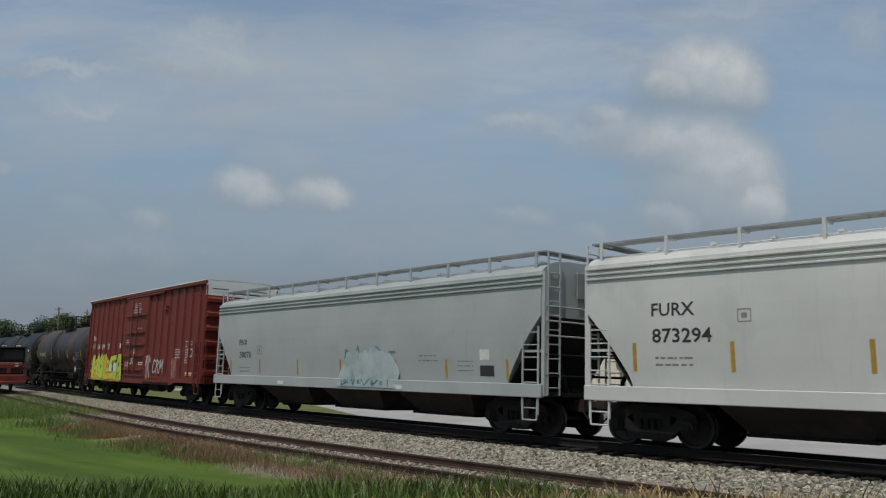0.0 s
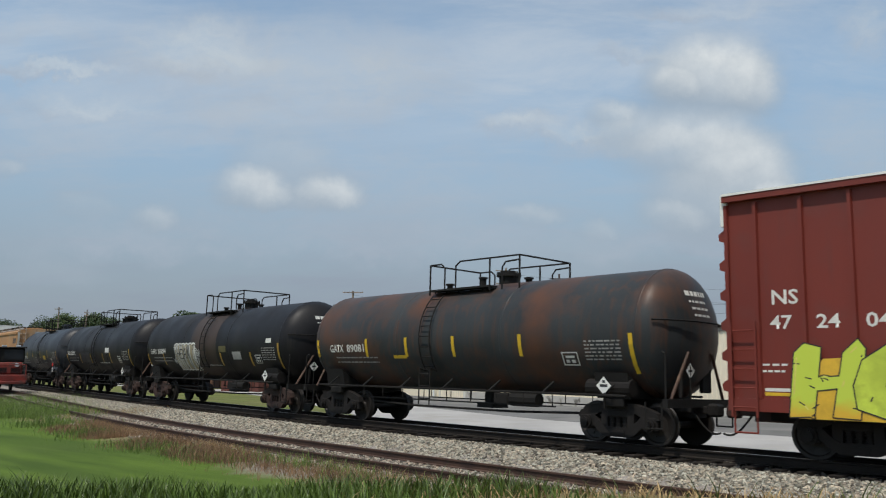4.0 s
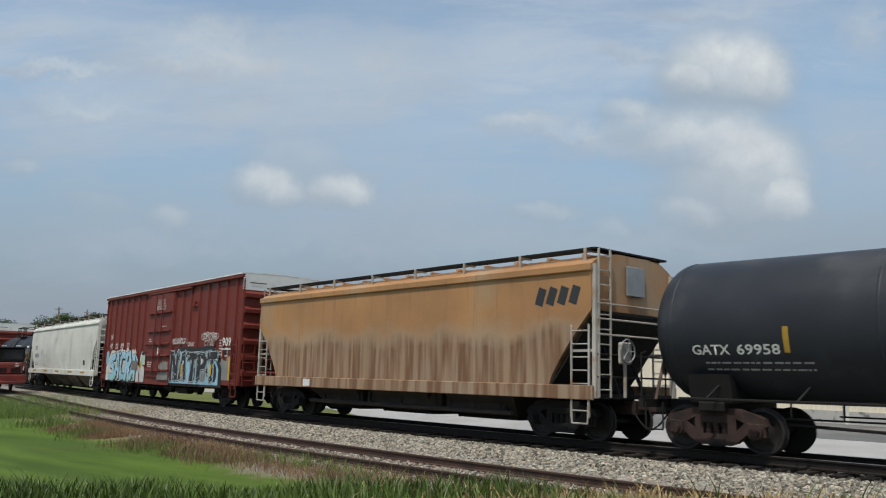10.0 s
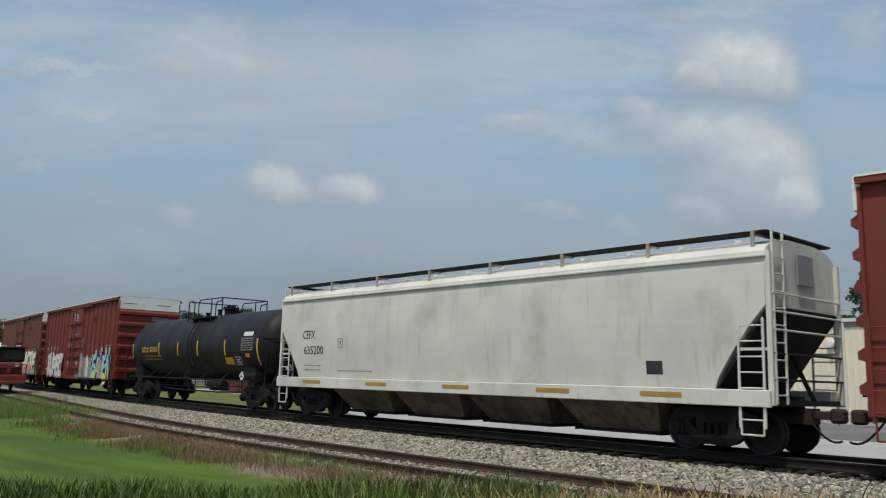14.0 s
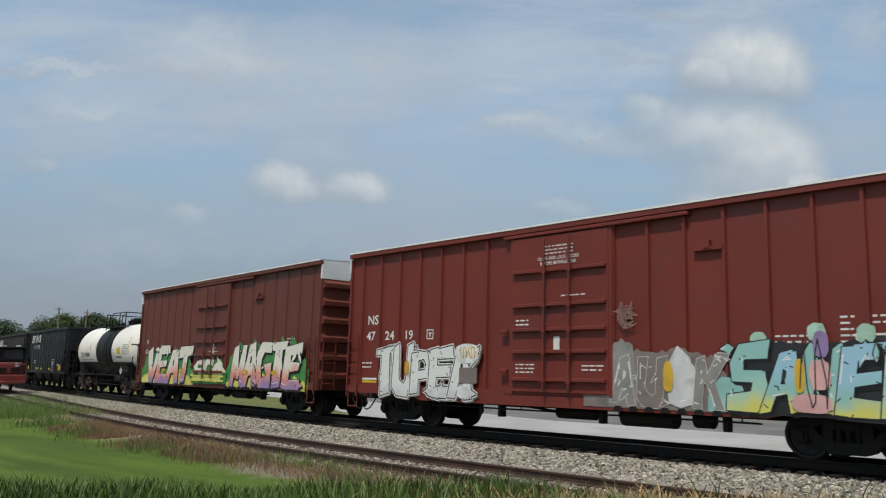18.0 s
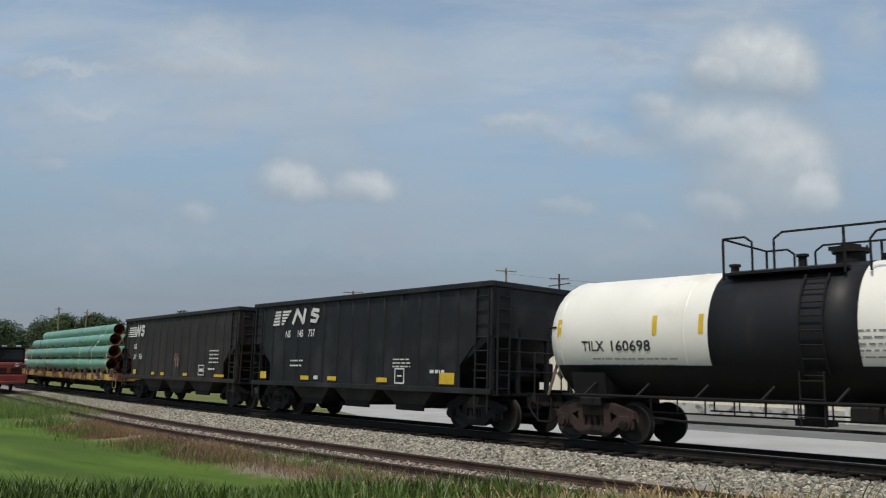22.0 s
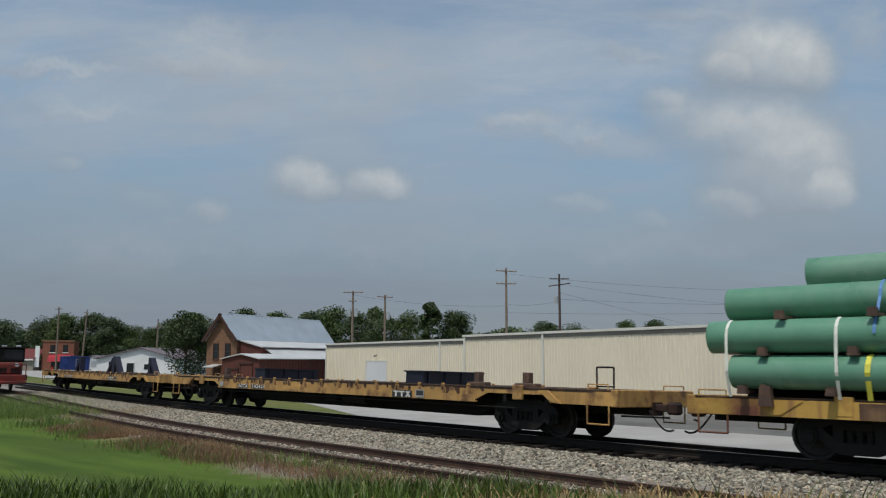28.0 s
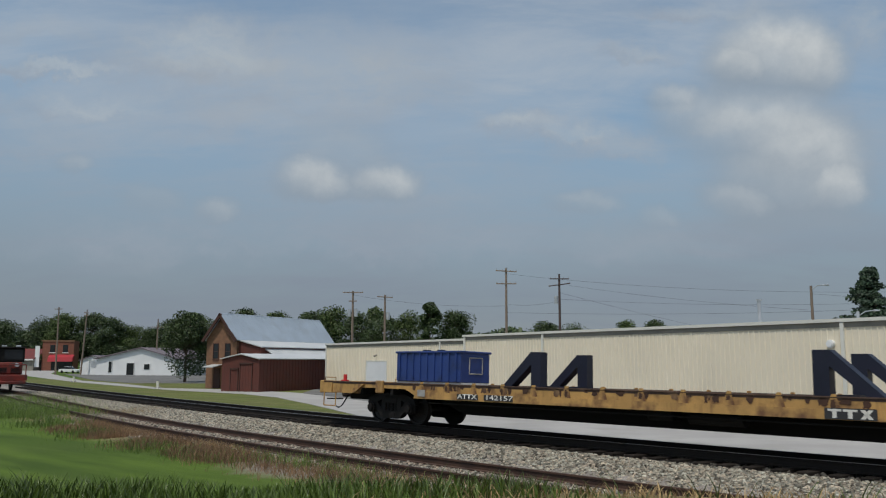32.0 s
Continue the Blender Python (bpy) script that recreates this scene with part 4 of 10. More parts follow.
def white_building():
    b = tagged(new("white_building"), "low white painted building with grey shingle gable roof", "building")
    o = Vector((-74.5, 172.0, G))
    ang = math.atan2(-4.0, 19.5)
    b.matrix_basis = Matrix.Translation(o) @ Matrix.Rotation(ang, 4, 'Z')
    L, W = 24.0, 14.0
    ze, zr = 3.3, 5.3
    bm = B()
    prism(bm, [(6.5, 0), (L, 0), (L, ze), ((L + 6.5) / 2 + 0.9, zr), (6.5, ze)], "y", -4.0, W)
    part("wall", bm, "white_wall", b)
    bm = B()
    xm = (L + 6.5) / 2 + 0.9
    slab(bm, (xm, -4.5, zr + 0.2), (xm, W, zr + 0.2), (6.0, W, ze), (6.0, -4.5, ze), 0.2)
    slab(bm, (xm, -4.5, zr + 0.2), (xm, W, zr + 0.2), (L + 0.5, W, ze), (L + 0.5, -4.5, ze), 0.2)
    part("roof", bm, "shingle", b)
    bm = B()
    box(bm, 0, 6.6, 0, W, 0, 2.95)
    part("wall", bm, "white_wall", b)
    bm = B()
    prism(bm, [(0, 2.9), (3.0, 3.85), (6.5, 2.9)], "y", -0.05, 6)
    part("front_gable", bm, "white_wall", b)
    bm = B()
    slab(bm, (-0.2, -0.3, 2.95), (3.0, -0.3, 4.0), (3.0, W, 4.0), (-0.2, W, 2.95), 0.15)
    slab(bm, (6.6, -0.3, 2.95), (3.0, -0.3, 4.0), (3.0, W, 4.0), (6.6, W, 2.95), 0.15)
    part("roof", bm, "shingle", b)
    for x, w2, z0, z1 in ((9.6, 0.35, 0.6, 2.7), (14.0, 0.8, 0.1, 2.4), (17.6, 0.6, 1.2, 2.2)):
        bm = B()
        box(bm, x - w2, x + w2, -4.08, -3.9, z0, z1)
        w = part("window" if z0 > 0.2 else "door", bm, "glass_dark", b)
        bm = B()
        box(bm, x - w2 - 0.1, x - w2, -4.12, -3.9, z0, z1 + 0.1)
        box(bm, x + w2, x + w2 + 0.1, -4.12, -3.9, z0, z1 + 0.1)
        box(bm, x - w2 - 0.1, x + w2 + 0.1, -4.12, -3.9, z1, z1 + 0.1)
        part("frame", bm, "white_wall", w)
    bm = B()
    box(bm, 2.6, 5.6, -0.08, 0.1, 1.6, 2.8)
    part("window", bm, "galv", b)
    for x in (5.5, 8.4):
        bm = B()
        rod(bm, (x, 6, 3.4), (x, 6, 4.7), 0.25, 8)
        part("roof_vent", bm, "galv", b)


white_building()


def brick_shop():
    b = tagged(new("brick_shop"), "two-storey red brick shop with a dark red awning", "building")
    b.matrix_basis = Matrix.Translation((-115, 240, G)) @ Matrix.Rotation(radians(8), 4, 'Z')
    bm = B()
    box(bm, 0, 8.6, 0, 5, 0, 8.5)
    part("wall", bm, "brick_red", b)
    bm = B()
    box(bm, -0.2, 8.8, -0.2, 0.3, 8.3, 8.7)
    part("cornice", bm, "brick_tan", b)
    bm = B()
    prism(bm, [(-0.1, 4.6), (-0.1, 3.0), (-2.2, 2.6), (-1.8, 3.8)], "x", 2.2, 8.9)
    part("awning", bm, "awning", b, "dark red curved awning")
    for x in (2.8, 6.3):
        bm = B()
        box(bm, x - 0.7, x + 0.7, -0.05, 0.2, 5.2, 7.4)
        w = part("window", bm, "glass_dark", b)
        bm = B()
        box(bm, x - 0.85, x + 0.85, -0.15, 0.1, 5.0, 5.2)
        part("sill", bm, "white_wall", w)
    bm = B()
    box(bm, -1.6, -0.4, -1.0, -0.8, 1.0, 7.0)
    part("sign_board", bm, "white_wall", b)
    bm = B()
    box(bm, 2.6, 8.4, -0.1, 0.1, 0.1, 2.6)
    part("shop_front", bm, "glass_dark", b)
    s = tagged(new("low_shop"), "low shop with a red tiled roof", "building")
    s.matrix_basis = Matrix.Translation((-130, 243, G)) @ Matrix.Rotation(radians(-18), 4, 'Z')
    bm = B()
    box(bm, 0, 14, 0, 10, 0, 3.2)
    part("wall", bm, "gutter_dark", s)
    bm = B()
    slab(bm, (-0.5, -0.6, 3.3), (14.5, -0.6, 3.3), (14.5, 5, 6.3), (-0.5, 5, 6.3), 0.2)
    part("roof", bm, "loco_red", s)
    bm = B()
    box(bm, -0.5, 14.5, -0.75, -0.6, 2.9, 3.3)
    part("fascia", bm, "white_wall", s)


brick_shop()


def parked_car():
    c = tagged(new("parked_car"), "white saloon car parked by the road", "car")
    c.matrix_basis = Matrix.Translation((-84.5, 190, G + 0.03)) @ Matrix.Rotation(radians(-12), 4, 'Z')
    bm = B()
    prism(bm, [(-2.3, 0.35), (2.3, 0.35), (2.35, 0.7), (1.6, 0.88), (0.8, 0.95), (-1.4, 0.98), (-2.25, 0.92)], "y", -0.88, 0.88)
    part("body", bm, "car_white", c)
    bm = B()
    prism(bm, [(-1.5, 0.96), (0.95, 0.93), (0.35, 1.42), (-0.95, 1.44)], "y", -0.72, 0.72)
    part("cabin", bm, "glass_dark", c)
    bm = B()
    prism(bm, [(-1.0, 1.42), (0.4, 1.40), (0.3, 1.47), (-0.9, 1.48)], "y", -0.70, 0.70)
    part("roof", bm, "car_white", c)
    for x in (-1.4, 1.45):
        for y in (-0.8, 0.8):
            bm = B()
            rod(bm, (x, y - 0.1, 0.32), (x, y + 0.1, 0.32), 0.32, 16)
            part("wheel", bm, "under", c)


parked_car()


def red_engine():
    """The red rail machine that stands on the siding; only its front end shows."""
    e = tagged(new("rail_machine"), "red rail maintenance machine with a black cab standing on the siding", "rail machine")
    x, y, a = along(-38.2, SIDE_N)
    e.matrix_basis = Matrix.Translation((x, y, side_z(-40))) @ Matrix.Rotation(a, 4, 'Z')
    bm = B()
    box(bm, -7.5, 0.5, -1.35, 1.35, 0.62, 0.98, 0.03)
    part("frame", bm, "loco_red", e)
    bm = B()
    box(bm, -7.2, -0.35, -1.2, 1.2, 0.98, 1.75, 0.08)
    part("engine_hood", bm, "loco_red", e)
    bm = B()
    box(bm, -2.6, -0.45, -1.3, 1.3, 1.75, 2.62, 0.05)
    cabn = part("cab", bm, "under", e, "black cab with dark windows")
    for yy in (-0.65, 0.65):
        bm = B()
        box(bm, -0.46, -0.42, yy - 0.52, yy + 0.52, 1.92, 2.52)
        part("windscreen", bm, "glass_dark", cabn)
    bm = B()
    box(bm, -2.2, -0.75, -1.33, -1.28, 1.92, 2.5)
    part("side_window", bm, "glass_dark", cabn)
    bm = B()
    box(bm, -2.75, -0.35, -1.4, 1.4, 2.62, 2.70, 0.03)
    part("cab_roof", bm, "under", e)
    for yy in (-0.8, 0.0, 0.8):
        bm = B()
        for q in range(5):
            box(bm, -0.36, -0.325, yy - 0.28, yy + 0.28, 1.06 + 0.075 * q, 1.10 + 0.075 * q)
        part("grille", bm, "under", e)
    bm = B()
    box(bm, -7.0, 0.2, -1.22, -1.2, 1.02, 1.3)
    part("side_panel", bm, "under", e)
    for yy in (-0.8, 0.1, 0.9):
        bm = B()
        box(bm, -0.6, -0.4, yy - 0.14, yy + 0.14, 2.70, 2.82, 0.03)
        part("roof_lamp", bm, "galv", e)
    bm = B()
    rod(bm, (-1.6, -0.4, 2.70), (-1.6, -0.4, 3.05), 0.06, 8)
    part("exhaust", bm, "galv", e)
    for yy in (-0.85, 0.85):
        bm = B()
        rod(bm, (-0.36, yy, 1.58), (-0.28, yy, 1.58), 0.12, 12)
        part("headlamp", bm, "galv", e)
    bm = B()
    box(bm, -0.4, 0.95, -1.2, 1.2, 0.42, 0.62, 0.03)
    pipe_line(bm, [(0.5, -1.25, 0.98), (0.5, -1.25, 1.6), (0.5, 1.25, 1.6), (0.5, 1.25, 0.98)], 0.03, 6)
    part("front_step", bm, "loco_red", e)
    for x in (-1.4, -5.6):
        for yy in (-0.75, 0.75):
            bm = B()
            rod(bm, (x, yy - 0.06, 0.4), (x, yy + 0.06, 0.4), 0.40, 18)
            part("wheel", bm, "wheel", e)


red_engine()


def utility_pole(x, y, height, arms, wood="pole_wood", lamp=False, transformer=False, lean=0.0, group="utility poles"):
    p = tagged(new("utility_pole"), "weathered wooden utility pole with crossarms" if not lamp else "tall pole with a small lamp arm", "utility pole", group)
    p.matrix_basis = Matrix.Translation((x, y, G)) @ Matrix.Rotation(radians(lean), 4, 'Y')
    bm = B()
    bmesh.ops.create_cone(bm, cap_ends=True, segments=10, radius1=0.19, radius2=0.12, depth=height, matrix=Matrix.Translation((0, 0, height / 2)))
    part("pole", bm, wood, p)
    for z, w, tilt in arms:
        bm = B()
        box(bm, -w / 2, w / 2, -0.20, -0.10, -0.06, 0.06)
        a = part("crossarm", bm, wood, p)
        a.matrix_basis = pose(0, 0, z, 0, tilt, 0)
        for k in (-0.46, -0.2, 0.2, 0.46):
            bm = B()
            rod(bm, (k * w, -0.15, 0.06), (k * w, -0.15, 0.22), 0.05, 6)
            part("insulator", bm, "galv", a)
    if transformer:
        for sx in transformer:
            bm = B()
            rod(bm, (sx * 0.42, -0.1, height * 0.80 - 0.9), (sx * 0.42, -0.1, height * 0.80), 0.22, 12)
            part("transformer", bm, "galv", p)
    if lamp:
        bm = B()
        pipe_line(bm, [(0, 0, height - 0.4), (0.6, 0, height), (1.4, 0, height + 0.1)], 0.04, 6)
        box(bm, 1.3, 1.8, -0.12, 0.12, height + 0.02, height + 0.16, 0.03)
        part("lamp_arm", bm, "galv", p)
    return p


utility_pole(7.5, 98, 13.9, ((13.5, 2.5, 3), (12.0, 2.4, 0)), "pole_wood")
utility_pole(13.8, 98, 13.2, ((12.6, 2.3, 0), (11.9, 2.6, -8)), "pole_dark", transformer=(-1,))
utility_pole(-11.4, 105, 11.7, ((11.5, 2.6, 0), (10.4, 1.0, 0)), "pole_wood", transformer=(-1, 1))
utility_pole(-7.4, 106, 11.3, ((11.0, 2.0, 3),), "pole_wood", transformer=(1,))
utility_pole(-78.5, 170, 13.7, ((13.3, 1.6, 0),), "pole_wood", lean=-0.5)
utility_pole(-73.4, 170, 13.2, ((12.6, 1.0, 0), (12.0, 1.0, 0)), "pole_wood", lean=2.6)
utility_pole(-57.5, 168, 11.2, ((9.6, 2.6, 0),), "pole_wood")
utility_pole(36.5, 82, 10.4, (), "pole_wood", lamp=True)
utility_pole(34.0, 68, 7.0, (), "galv", lamp=True)


def wires():
    w = tagged(new("power_lines"), "thin dark power lines sagging between the poles", "power line", kind="structure")
    for (a, b, sag) in (((7.5, 98, 12.2), (60, 84, 9.5), 1.2), ((13.8, 98, 9.2), (60, 80, 8.4), 0.8), ((-11.4, 105, 10.2), (7.5, 98, 8.4), 0.5), ((7.5, 98, 8.6), (13.8, 98, 9.0), 0.3),
                        ((13.8, 98, 11.0), (36, 82, 7.0), 0.3), ((13.8, 98, 10.0), (28, 90, 5.6), 0.1), ((36.5, 82, 8.6), (60, 60, 5.5), 0.3), ((7.5, 98, 7.6), (58, 80, 7.8), 0.6)):
        bm = B()
        pts = []
        for i in range(13):
            u = i / 12
            pts.append(tuple(a[k] + (b[k] - a[k]) * u - (sag * 4 * u * (1 - u) if k == 2 else 0) for k in range(3)))
        pipe_line(bm, pts, 0.011, 4)
        part("wire", bm, "wire", w)


wires()

# --- trees ---


def tree(x, y, height, spread, seed, leaf="leaf_dark", pine=False, z=G, leaves=2600, label=""):
    rnd = random.Random(seed)
    t = tagged(new("tree"), label or ("dark pine with ragged layered boughs" if pine else "leafy green tree with an uneven rounded crown"), "tree", "trees behind the town")
    t.location = (x, y, z)
    bm = B()
    pts = []
    for i in range(6):
        u = i / 5
        pts.append((0.25 * u * rnd.uniform(-1, 1), 0.25 * u * rnd.uniform(-1, 1), height * (0.95 if pine else 0.66) * u))
    r0 = height * 0.022
    for i in range(5):
        p, q = Vector(pts[i]), Vector(pts[i + 1])
        m = Matrix.Translation((p + q) / 2) @ (q - p).to_track_quat("Z", "Y").to_matrix().to_4x4()
        bmesh.ops.create_cone(bm, cap_ends=True, segments=8, radius1=r0 * (1 - i * 0.17), radius2=r0 * (1 - (i + 1) * 0.17), depth=(q - p).length, matrix=m)
    clumps = []
    n = 34 if not pine else 40
    for k in range(n):
        if pine:
            u = k / n
            zc = height * (0.16 + 0.82 * u)
            rad = spread * (1.05 - u) * rnd.uniform(0.5, 1.0)
            a = rnd.uniform(0, 6.283)
            c = Vector((math.cos(a) * rad * 0.7, math.sin(a) * rad * 0.7, zc))
            size = Vector((spread * (0.42 * (1.1 - u) + 0.08), spread * (0.42 * (1.1 - u) + 0.08), height * 0.035))
        else:
            a, el = rnd.uniform(0, 6.283), rnd.uniform(-1.0, 1.45)
            rad = spread * rnd.uniform(0.25, 0.85)
            c = Vector((math.cos(a) * math.cos(el) * rad, math.sin(a) * math.cos(el) * rad, height * 0.52 + math.sin(el) * height * 0.40))
            s = spread * rnd.uniform(0.26, 0.46)
            size = Vector((s, s, s * 0.8))
        clumps.append((c, size))
        p = Vector((0, 0, max(height * 0.2, c.z - height * 0.16)))
        rod(bm, p, c, height * 0.006, 5)
    part("trunk", bm, "bark", t)
    V, F, k = [], [], 0
    lv = height * 0.017
    for _ in range(leaves):
        c, s = rnd.choice(clumps)
        d = Vector((rnd.gauss(0, 1), rnd.gauss(0, 1), rnd.gauss(0, 1))).normalized() * (rnd.random() ** 0.4)
        p = c + Vector((d.x * s.x, d.y * s.y, d.z * s.z))
        u = Vector((rnd.gauss(0, 1), rnd.gauss(0, 1), rnd.gauss(0, 0.6))).normalized()
        v = u.cross(Vector((rnd.gauss(0, 1), rnd.gauss(0, 1), rnd.gauss(0, 1)))).normalized()
        sz = lv * rnd.uniform(0.5, 1.3)
        V += [tuple(p - u * sz), tuple(p + v * sz * 0.55), tuple(p + u * sz), tuple(p - v * sz * 0.55)]
        F.append((k, k + 1, k + 2, k + 3))
        k += 4
    me = bpy.data.meshes.new("crown")
    me.from_pydata(V, [], F)
    me.materials.append(M[leaf])
    cr = new("crown", me)
    cr.parent = t
    return t


def plant_trees():
    tree(-34.4, 112, 9.4, 4.1, 1, "leaf_dark", leaves=15000, label="round dark green maple beside the barn")
    row = [(-150, 260, 17, 9), (-138, 262, 15, 8), (-126, 265, 16, 8), (-119, 262, 17, 7.5), (-111, 265, 17.5, 7), (-103, 258, 16, 7), (-96, 262, 13, 7), (-90, 258, 12.5, 6), (-83, 255, 15, 7), (-75, 250, 16.5, 7.5), (-64, 245, 15, 6), (-55, 232, 17, 7), (-47, 235, 16, 7)]
    for i, (x, y, h, s) in enumerate(row):
        tree(x, y, h, s, 20 + i, "leaf_dark" if i % 3 else "leaf_mid", leaves=12500)
    back = [(-27, 200, 16, 6.5), (-20, 195, 14, 6), (-14, 190, 13, 6), (-8, 195, 14, 6), (-3, 185, 16.5, 3.2), (3, 190, 14, 6), (-17, 205, 16, 5), (21, 170, 10.8, 5), (27, 172, 10.5, 5), (33, 150, 10.2, 3.6), (42, 165, 11.0, 4.5), (-24, 150, 11.5, 5.0), (-30, 205, 15, 6)]
    for i, (x, y, h, s) in enumerate(back):
        tree(x, y, h, s, 60 + i, ("leaf_mid", "leaf_dark", "leaf_dark")[i % 3], leaves=10000)
    tree(37.0, 72, 11.2, 4.8, 90, "leaf_pine", True, leaves=9000)
    tree(47.5, 78, 14.5, 5.5, 91, "leaf_pine", True, leaves=4500)


plant_trees()


def far_wood():
    rnd = random.Random(77)
    V, F, k = [], [], 0
    for _ in range(46000):
        u = rnd.random()
        x = -420 + 800 * u
        y = 330 + 60 * rnd.random()
        top = 13 + 5 * noise.noise(Vector((x * 0.02, 0, 0))) + 3.0 * noise.noise(Vector((x * 0.09, 1, 0)))
        z = -1 + top * rnd.random() ** 0.5
        s = rnd.uniform(0.8, 2.0)
        a = Vector((rnd.gauss(0, 1), rnd.gauss(0, 1), rnd.gauss(0, 0.6))).normalized() * s
        b = a.cross(Vector((rnd.gauss(0, 1), rnd.gauss(0, 1), 1))).normalized() * s * 0.6
        p = Vector((x, y, z))
        V += [tuple(p - a), tuple(p + b), tuple(p + a), tuple(p - b)]
        F.append((k, k + 1, k + 2, k + 3))
        k += 4
    me = bpy.data.meshes.new("far_wood")
    me.from_pydata(V, [], F)
    me.materials.append(M["leaf_dark"])
    tagged(new("far_wood", me), "distant dark green band of woodland", "woodland", kind="stuff")


far_wood()


def small_posts():
    for k, (x, y) in enumerate(((-49, 111.5), (-29.5, 87.0))):
        p = tagged(new("marker_post"), "short white marker post by the road", "post", "road marker posts")
        p.location = (x, y, G)
        bm = B()
        rod(bm, (0, 0, 0), (0, 0, 0.75), 0.14, 8)
        part("post", bm, "sign_white", p)
        bm = B()
        box(bm, -0.3, 0.3, -0.12, 0.12, 0.0, 0.18, 0.03)
        part("post_foot", bm, "concrete", p)


small_posts()

# ---- drifting heap clouds ----
DRIFT = []


def clouds(name, label, R, table, edge, ragged, foot, top, drifts):
    """A curved sheet of sky far behind everything that carries a layer of clouds; clear between them."""
    bm = B()
    na, ne = 60, 30
    vs = []
    for j in range(ne + 1):
        el = radians(3 + 36 * j / ne)
        vs.append([bm.verts.new((R * math.cos(el) * math.sin(radians(-46 + 90 * i / na)), R * math.cos(el) * math.cos(radians(-46 + 90 * i / na)), R * math.sin(el))) for i in range(na + 1)])
    for j in range(ne):
        for i in range(na):
            f = bm.faces.new((vs[j][i], vs[j][i + 1], vs[j + 1][i + 1], vs[j + 1][i]))
            f.smooth = True
    m = bpy.data.materials.new(name)
    m.use_nodes = True
    n, l = m.node_tree.nodes, m.node_tree.links
    n.clear()
    out = n.new("ShaderNodeOutputMaterial")
    co = n.new("ShaderNodeTexCoord")
    nm = n.new("ShaderNodeVectorMath"); nm.operation = 'NORMALIZE'
    l.new(co.outputs["Object"], nm.inputs[0])

    def noise_vec(scale, amp):
        t = n.new("ShaderNodeTexNoise"); t.inputs["Scale"].default_value, t.inputs["Detail"].default_value = scale, 6
        t.inputs["Roughness"].default_value = 0.55
        l.new(nm.outputs[0], t.inputs["Vector"])
        s = n.new("ShaderNodeVectorMath"); s.operation = 'SUBTRACT'; s.inputs[1].default_value = (0.5, 0.5, 0.5)
        l.new(t.outputs["Color"], s.inputs[0])
        k = n.new("ShaderNodeVectorMath"); k.operation = 'SCALE'; k.inputs["Scale"].default_value = amp
        l.new(s.outputs[0], k.inputs[0])
        return k.outputs[0]
    a1 = n.new("ShaderNodeVectorMath"); a1.operation = 'ADD'
    l.new(nm.outputs[0], a1.inputs[0]); l.new(noise_vec(14, ragged), a1.inputs[1])
    a2 = n.new("ShaderNodeVectorMath"); a2.operation = 'ADD'
    l.new(a1.outputs[0], a2.inputs[0]); l.new(noise_vec(42, ragged * 0.45), a2.inputs[1])
    a3 = n.new("ShaderNodeVectorMath"); a3.operation = 'ADD'
    l.new(a2.outputs[0], a3.inputs[0]); l.new(noise_vec(120, ragged * 0.22), a3.inputs[1])
    sep = n.new("ShaderNodeSeparateXYZ")
    l.new(a3.outputs[0], sep.inputs[0])

    def mth(op, a, b=None, c=None, clamp=False):
        x = n.new("ShaderNodeMath"); x.operation = op; x.use_clamp = clamp
        for i, v in enumerate((a, b, c)):
            if v is None:
                continue
            if isinstance(v, (int, float)):
                x.inputs[i].default_value = v
            else:
                l.new(v, x.inputs[i])
        return x.outputs[0]
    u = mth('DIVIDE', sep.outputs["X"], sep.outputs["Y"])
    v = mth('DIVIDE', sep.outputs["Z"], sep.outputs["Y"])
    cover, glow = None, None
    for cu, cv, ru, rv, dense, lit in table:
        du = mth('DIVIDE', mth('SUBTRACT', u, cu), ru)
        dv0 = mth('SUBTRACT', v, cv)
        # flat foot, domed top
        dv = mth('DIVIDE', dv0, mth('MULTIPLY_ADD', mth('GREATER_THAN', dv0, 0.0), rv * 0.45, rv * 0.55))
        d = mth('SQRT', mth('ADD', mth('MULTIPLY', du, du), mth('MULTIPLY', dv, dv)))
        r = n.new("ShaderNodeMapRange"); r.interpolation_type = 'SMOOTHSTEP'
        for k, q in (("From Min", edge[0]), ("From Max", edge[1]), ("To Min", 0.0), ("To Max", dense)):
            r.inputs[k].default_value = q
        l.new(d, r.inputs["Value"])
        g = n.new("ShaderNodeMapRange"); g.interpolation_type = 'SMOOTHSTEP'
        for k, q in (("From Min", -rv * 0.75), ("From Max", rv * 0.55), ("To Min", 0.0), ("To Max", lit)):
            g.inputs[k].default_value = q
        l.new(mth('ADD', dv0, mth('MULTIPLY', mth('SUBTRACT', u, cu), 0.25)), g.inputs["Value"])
        body = mth('MULTIPLY', r.outputs[0], mth('MULTIPLY_ADD', g.outputs[0], 0.45 / max(lit, 0.1), 0.55, True)) if drifts and lit > 0.5 else r.outputs[0]
        gg = mth('MULTIPLY', g.outputs[0], body)
        # overlapping heaps add up to one mass
        cover = body if cover is None else mth('SUBTRACT', mth('ADD', cover, body), mth('MULTIPLY', cover, body))
        glow = gg if glow is None else mth('MAXIMUM', glow, gg)
